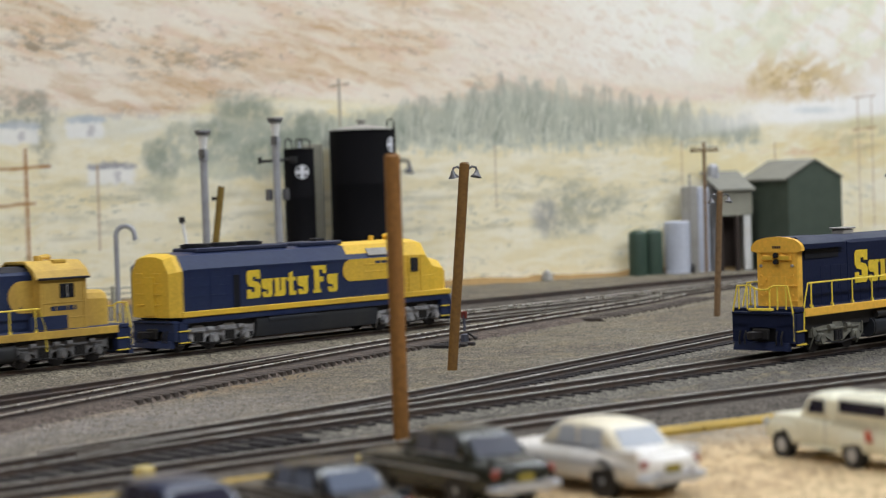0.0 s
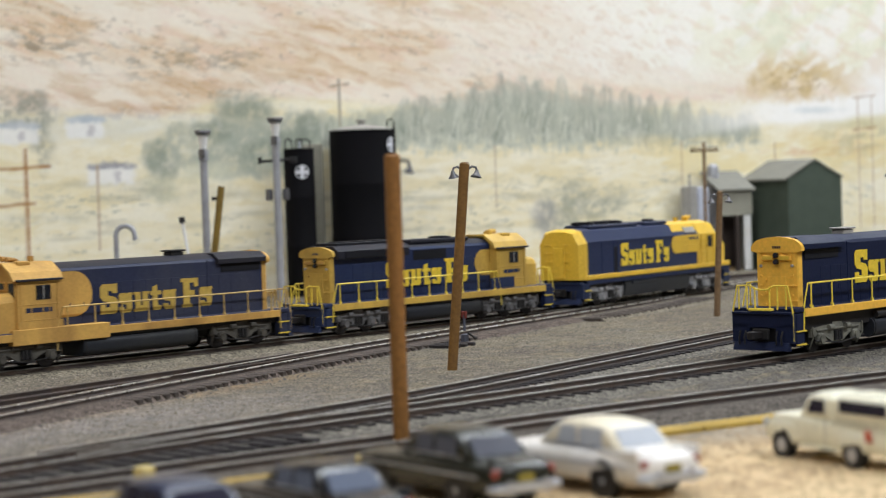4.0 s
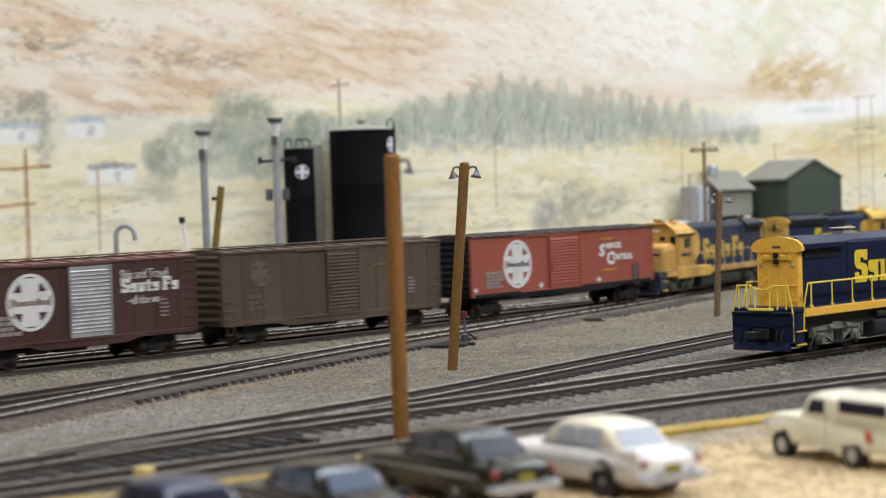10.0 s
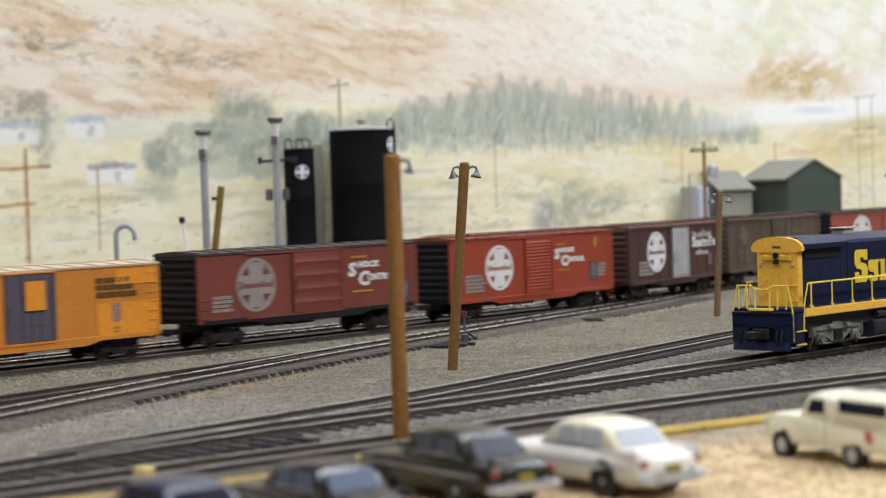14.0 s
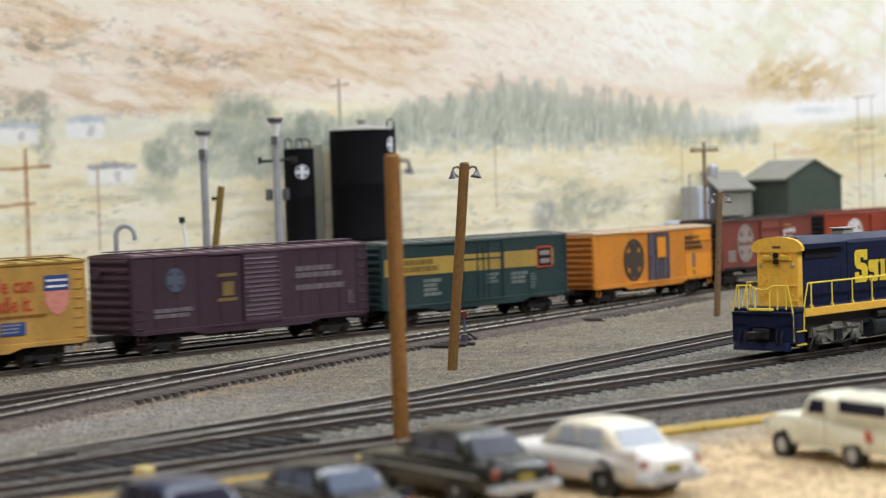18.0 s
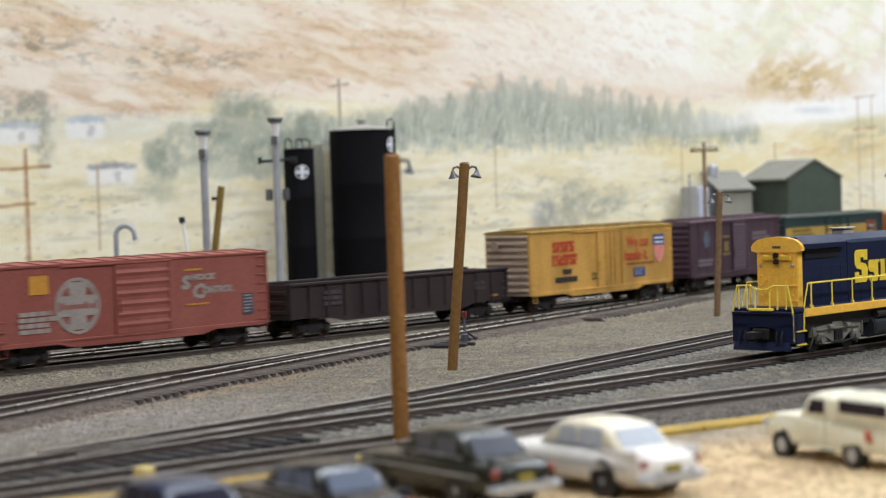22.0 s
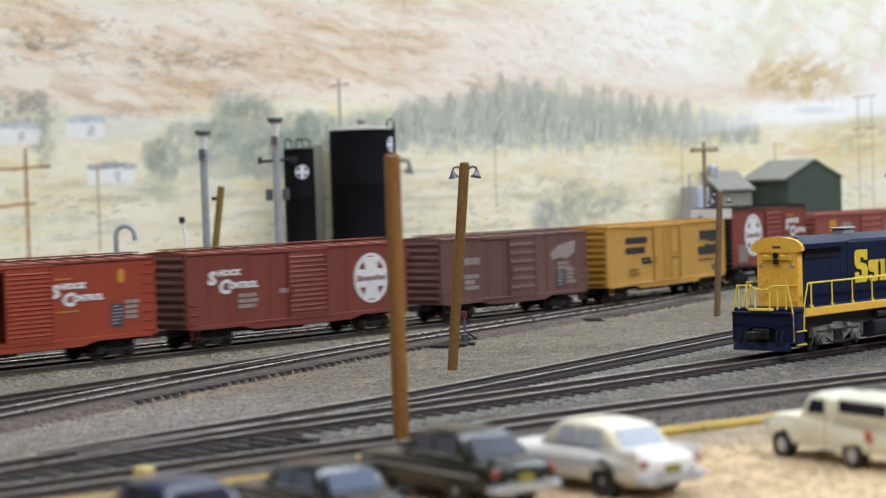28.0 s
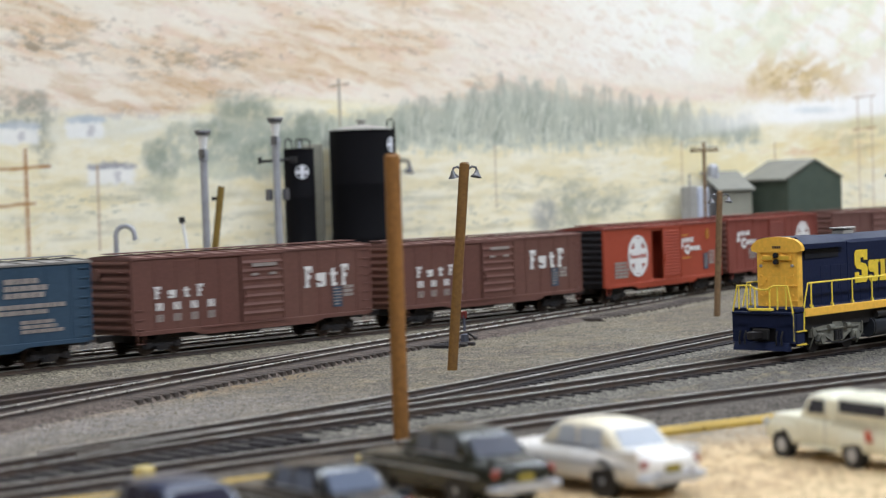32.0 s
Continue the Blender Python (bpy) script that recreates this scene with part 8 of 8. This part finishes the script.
def sedan(label, body, pane, x, y, roof=None, wagon=False, turn=0.0, fins=False, size=1.15):
    c = base("station_wagon" if wagon else "sedan", at(0, 0), label, "car", "parked cars")
    part("body", smooth_body([(-2.62, 0.62, 0.42, 0.80), (-2.5, 0.84, 0.30, 0.92), (-1.9, 0.93, 0.24, 0.98), (-0.6, 0.95, 0.22, 0.99), (0.8, 0.95, 0.22, 0.97), (1.8, 0.92, 0.26, 0.93), (2.35, 0.86, 0.32, 0.86), (2.5, 0.66, 0.42, 0.76)], 4.2, 24), body, c)
    back = -2.2 if wagon else -1.55
    part("cabin", smooth_body([(back - 0.25, 0.70, 0.86, 0.98), (back, 0.73, 0.86, 1.22), (back + 0.3, 0.72, 0.86, 1.46), (-0.4, 0.72, 0.86, 1.53), (0.25, 0.71, 0.86, 1.5), (0.62, 0.72, 0.86, 1.25), (1.0, 0.70, 0.86, 0.97)], 4.5, 24), roof or body, c)
    yw = 0.735
    sides = [(-0.35, 0.3)] + ([(-1.05, -0.45), (-1.9, -1.15)] if wagon else [(-1.2, -0.45)])
    for sy in (-1, 1):
        for a0, a1 in sides:
            glass_panel(c, [(a0, sy * (yw + 0.005), 1.02), (a1, sy * (yw + 0.005), 1.02), (a1 - (0.12 if a1 > 0 else 0), sy * (yw - 0.035), 1.40), (a0, sy * (yw - 0.035), 1.40)], pane)
        part("side_trim", S().box(-2.2, 2.1, min(sy * 0.94, sy * 0.965), max(sy * 0.94, sy * 0.965), 0.66, 0.70), CHROME, c)
    glass_panel(c, [(back - 0.2, -0.6, 1.02), (back - 0.2, 0.6, 1.02), (back + 0.14, 0.55, 1.38), (back + 0.14, -0.55, 1.38)], pane, "rear_window")
    glass_panel(c, [(0.98, -0.6, 1.02), (0.98, 0.6, 1.02), (0.50, 0.55, 1.40), (0.50, -0.55, 1.40)], pane, "windscreen")
    for sx in (-1, 1):
        part("bumper", smooth_body([(sx * 2.5, 0.93, 0.34, 0.54), (sx * 2.66, 0.90, 0.33, 0.55), (sx * 2.74, 0.80, 0.36, 0.52)], 4, 16), CHROME, c)
    part("boot_lid", smooth_body([(-2.46, 0.5, 0.78, 0.965), (-2.3, 0.62, 0.8, 1.0), (back - 0.1, 0.64, 0.85, 1.02)], 5, 20), body, c)
    for sy in (-1, 1):
        for q in (-2.69, 2.69):
            part("bumper_guard", smooth_body([(q - 0.05, 0.05, 0.3, 0.62), (q + 0.05, 0.04, 0.32, 0.6)], 3, 10), CHROME, c, m=at(0, sy * 0.45, 0))
        part("belt_trim", S().box(back + 0.1, 0.75, min(sy * 0.745, sy * 0.775), max(sy * 0.745, sy * 0.775), 0.985, 1.015), CHROME, c)
        part("tail_lamp", S().box(-2.58, -2.44, min(sy * 0.58, sy * 0.8), max(sy * 0.58, sy * 0.8), 0.66, 0.84, 0.02), TAIL, c)
        part("headlamp", S().cyl((2.38, sy * 0.62, 0.7), (2.5, sy * 0.62, 0.7), 0.11, n=12), CHROME, c)
        if fins:
            part("fin", smooth_body([(-2.5, 0.04, 0.82, 1.05), (-1.2, 0.03, 0.9, 1.0)], 3, 10), body, c, m=at(0, sy * 0.84, 0))
    part("number_plate", S().box(-2.66, -2.6, -0.2, 0.2, 0.55, 0.72, 0.01), paint("plate_yellow", "8a7a2c", 0.5), c)
    wheels(c, (-1.45, 1.45), 0.82)
    place(c, x, y, turn, size)
    return c


def pickup(x, y):
    c = base("pickup_truck", at(0, 0), "cream vintage pickup truck with a capped bed", "pickup", "parked cars")
    part("body", smooth_body([(-3.0, 0.74, 0.40, 1.05), (-2.92, 0.79, 0.36, 1.12), (-0.3, 0.81, 0.34, 1.14), (0.2, 0.81, 0.34, 1.14), (0.9, 0.80, 0.35, 1.18), (1.6, 0.77, 0.38, 1.17), (2.0, 0.70, 0.42, 1.12), (2.16, 0.60, 0.48, 1.04), (2.26, 0.44, 0.56, 0.90)], 6.0, 28), CREAM, c)
    part("cab", smooth_body([(-0.55, 0.70, 1.0, 1.62), (-0.42, 0.74, 1.0, 1.78), (0.15, 0.74, 1.0, 1.82), (0.5, 0.73, 1.0, 1.72), (0.82, 0.70, 1.0, 1.2)], 4.0, 24), CREAM, c)
    part("bed_cap", smooth_body([(-2.95, 0.72, 1.0, 1.70), (-2.85, 0.76, 1.0, 1.80), (-0.7, 0.76, 1.0, 1.82), (-0.6, 0.72, 1.0, 1.76)], 5.0, 24), CREAM, c)
    for sy in (-1, 1):
        glass_panel(c, [(-0.24, sy * 0.756, 1.26), (0.48, sy * 0.752, 1.26), (0.32, sy * 0.72, 1.62), (-0.22, sy * 0.72, 1.62)], PANE_DARK)
        glass_panel(c, [(-2.66, sy * 0.772, 1.36), (-0.84, sy * 0.772, 1.36), (-0.84, sy * 0.742, 1.67), (-2.66, sy * 0.742, 1.67)], PANE_DARK, "cap_window")
        part("front_fender", smooth_body([(0.8, 0.04, 0.40, 0.85), (1.1, 0.09, 0.36, 0.96), (1.6, 0.10, 0.36, 0.98), (2.0, 0.09, 0.40, 0.92), (2.2, 0.05, 0.5, 0.8)], 3.0, 16), CREAM, c, m=at(0, sy * 0.75, 0))
        part("rear_fender", smooth_body([(-2.0, 0.04, 0.42, 0.7), (-1.7, 0.08, 0.38, 0.88), (-1.2, 0.09, 0.38, 0.92), (-0.85, 0.04, 0.42, 0.75)], 3.0, 16), CREAM, c, m=at(0, sy * 0.77, 0))
        part("bed_moulding", S().box(-2.88, -0.6, min(sy * 0.79, sy * 0.82), max(sy * 0.79, sy * 0.82), 1.06, 1.13, 0.01), CREAM, c)
        part("headlamp", S().cyl((2.15, sy * 0.72, 0.85), (2.27, sy * 0.72, 0.85), 0.12, n=12), CHROME, c)
        part("door_line", S().box(-0.32, -0.29, min(sy * 0.795, sy * 0.812), max(sy * 0.795, sy * 0.812), 0.45, 1.15), SHADE_GREY, c)
    for sy in (-1, 1):
        part("running_board", S().box(-0.75, 0.75, min(sy * 0.74, sy * 0.86), max(sy * 0.74, sy * 0.86), 0.36, 0.42, 0.01), CREAM, c)
        part("cab_rear_post", S().box(-0.6, -0.52, min(sy * 0.7, sy * 0.79), max(sy * 0.7, sy * 0.79), 1.1, 1.72, 0.02), CREAM, c)
    part("fire_mark", S().prism([(-2.12, 0.92), (-2.02, 1.02), (-2.0, 0.82), (-2.08, 0.7), (-2.18, 0.74)], "y", 0.80, 0.93), paint("mark_red", "b85a44", 0.5), c, "small red mark on the bed side")
    glass_panel(c, [(0.78, -0.6, 1.25), (0.78, 0.6, 1.25), (0.52, 0.56, 1.66), (0.52, -0.56, 1.66)], PANE_DARK, "windscreen")
    for sx in (-1, 1):
        part("bumper", smooth_body([(2.26 if sx > 0 else -3.0, 0.8, 0.42, 0.55), (2.38 if sx > 0 else -3.12, 0.74, 0.43, 0.54)], 4, 14), CHROME, c)
    wheels(c, (-1.42, 1.45), 0.755, 0.32, 0.02)
    place(c, x, y, -5, 0.96)
    return c


pickup(43.2, -44.6)
sedan("white sedan with a cream roof and pale windows", IVORY, PANE, 36.75, -41.65, paint("cream_roof", "dbd0b8", 0.35, dirt_amount=0.2), False, 2, True, 1.08)
sedan("charcoal sedan with a glossy rear window", CHARCOAL, paint("smoke_window", "565862", 0.12, grain=0.02, dirt_amount=0.1, bump=0.0, spec=0.8), 34.05, -39.6, None, False, 2, False, 1.08)
# the black sedan's pane colour is lightened to imitate a ceiling lamp's reflection
sedan("black sedan with bright chrome bumper", COAL, paint("window_painted_glint", "626a7c", 0.08, grain=0.02, dirt_amount=0.1, bump=0.0, spec=0.9), 29.0, -40.1, None, False, 2, True, 1.0)
sedan("navy blue sedan parked beside the black one", NAVY, PANE_DARK, 25.45, -39.5, None, False, 2, False, 1.05)
cream_post = paint("cream_post", "c9b578", 0.6, dirt="a8925c", dirt_amount=0.4)
for x, y in ((33.95, -36.95), (29.95, -33.5)):
    bp = base("bollard", at(x, y, -0.08), "short cream painted wooden bollard by the parked cars", "bollard", "bollards")
    part("post", S().box(-0.19, 0.19, -0.19, 0.19, 0, 0.8, 0.03), cream_post, bp)
# ---- the train's run: seconds and metres along the main track ----
RUN_A = [(0.0, -10.0), (0.5, -6.29), (1.0, -2.47), (1.5, 1.58), (2.0, 5.24), (2.5, 9.08), (3.0, 12.95), (3.5, 17.28), (5.5, 28.56), (6.0, 32.42), (6.5, 36.81), (7.0, 40.79), (7.5, 44.96), (8.0, 50.84), (8.5, 56.49), (9.0, 61.55), (9.5, 66.62), (10.0, 71.76)]
RUN_B = [(10.5, 76.79), (11.0, 82.27), (11.5, 87.97), (12.0, 94.2), (12.5, 100.55), (13.0, 106.72), (13.5, 113.11), (14.0, 119.32), (14.5, 125.22), (16.5, 149.16), (17.0, 155.24), (17.5, 161.42), (18.0, 167.26), (18.5, 172.92), (19.0, 178.71), (19.5, 184.46), (20.0, 190.23), (20.5, 196.37)]
RUN_C = [(21.0, 202.43), (21.5, 208.21), (22.0, 213.66), (22.5, 219.54), (23.0, 225.51), (23.5, 231.6), (24.0, 237.83), (24.5, 244.0), (25.0, 250.22), (25.5, 256.56), (27.5, 282.69), (28.0, 289.17), (28.5, 295.65), (29.0, 302.15), (29.5, 308.45), (30.0, 314.64), (30.5, 320.61), (31.0, 326.61), (31.5, 332.75), (32.0, 338.9)]


def on_main(lo, hi, run):
    """Pose of a vehicle that reaches from lo to hi in the train, with its trucks on the main track."""
    mid, half = run + (lo + hi) / 2, (hi - lo) * 0.33
    ax, ay, _ = main_line(mid - half)
    bx, by, _ = main_line(mid + half)
    return at((ax + bx) / 2, (ay + by) / 2, 0, math.degrees(math.atan2(by - ay, bx - ax)))


def motions():
    for vehicle, lo, hi in TRAIN:
        walk(vehicle, [(t, on_main(lo, hi, run)) for t, run in RUN_A + RUN_B + RUN_C])


motions()
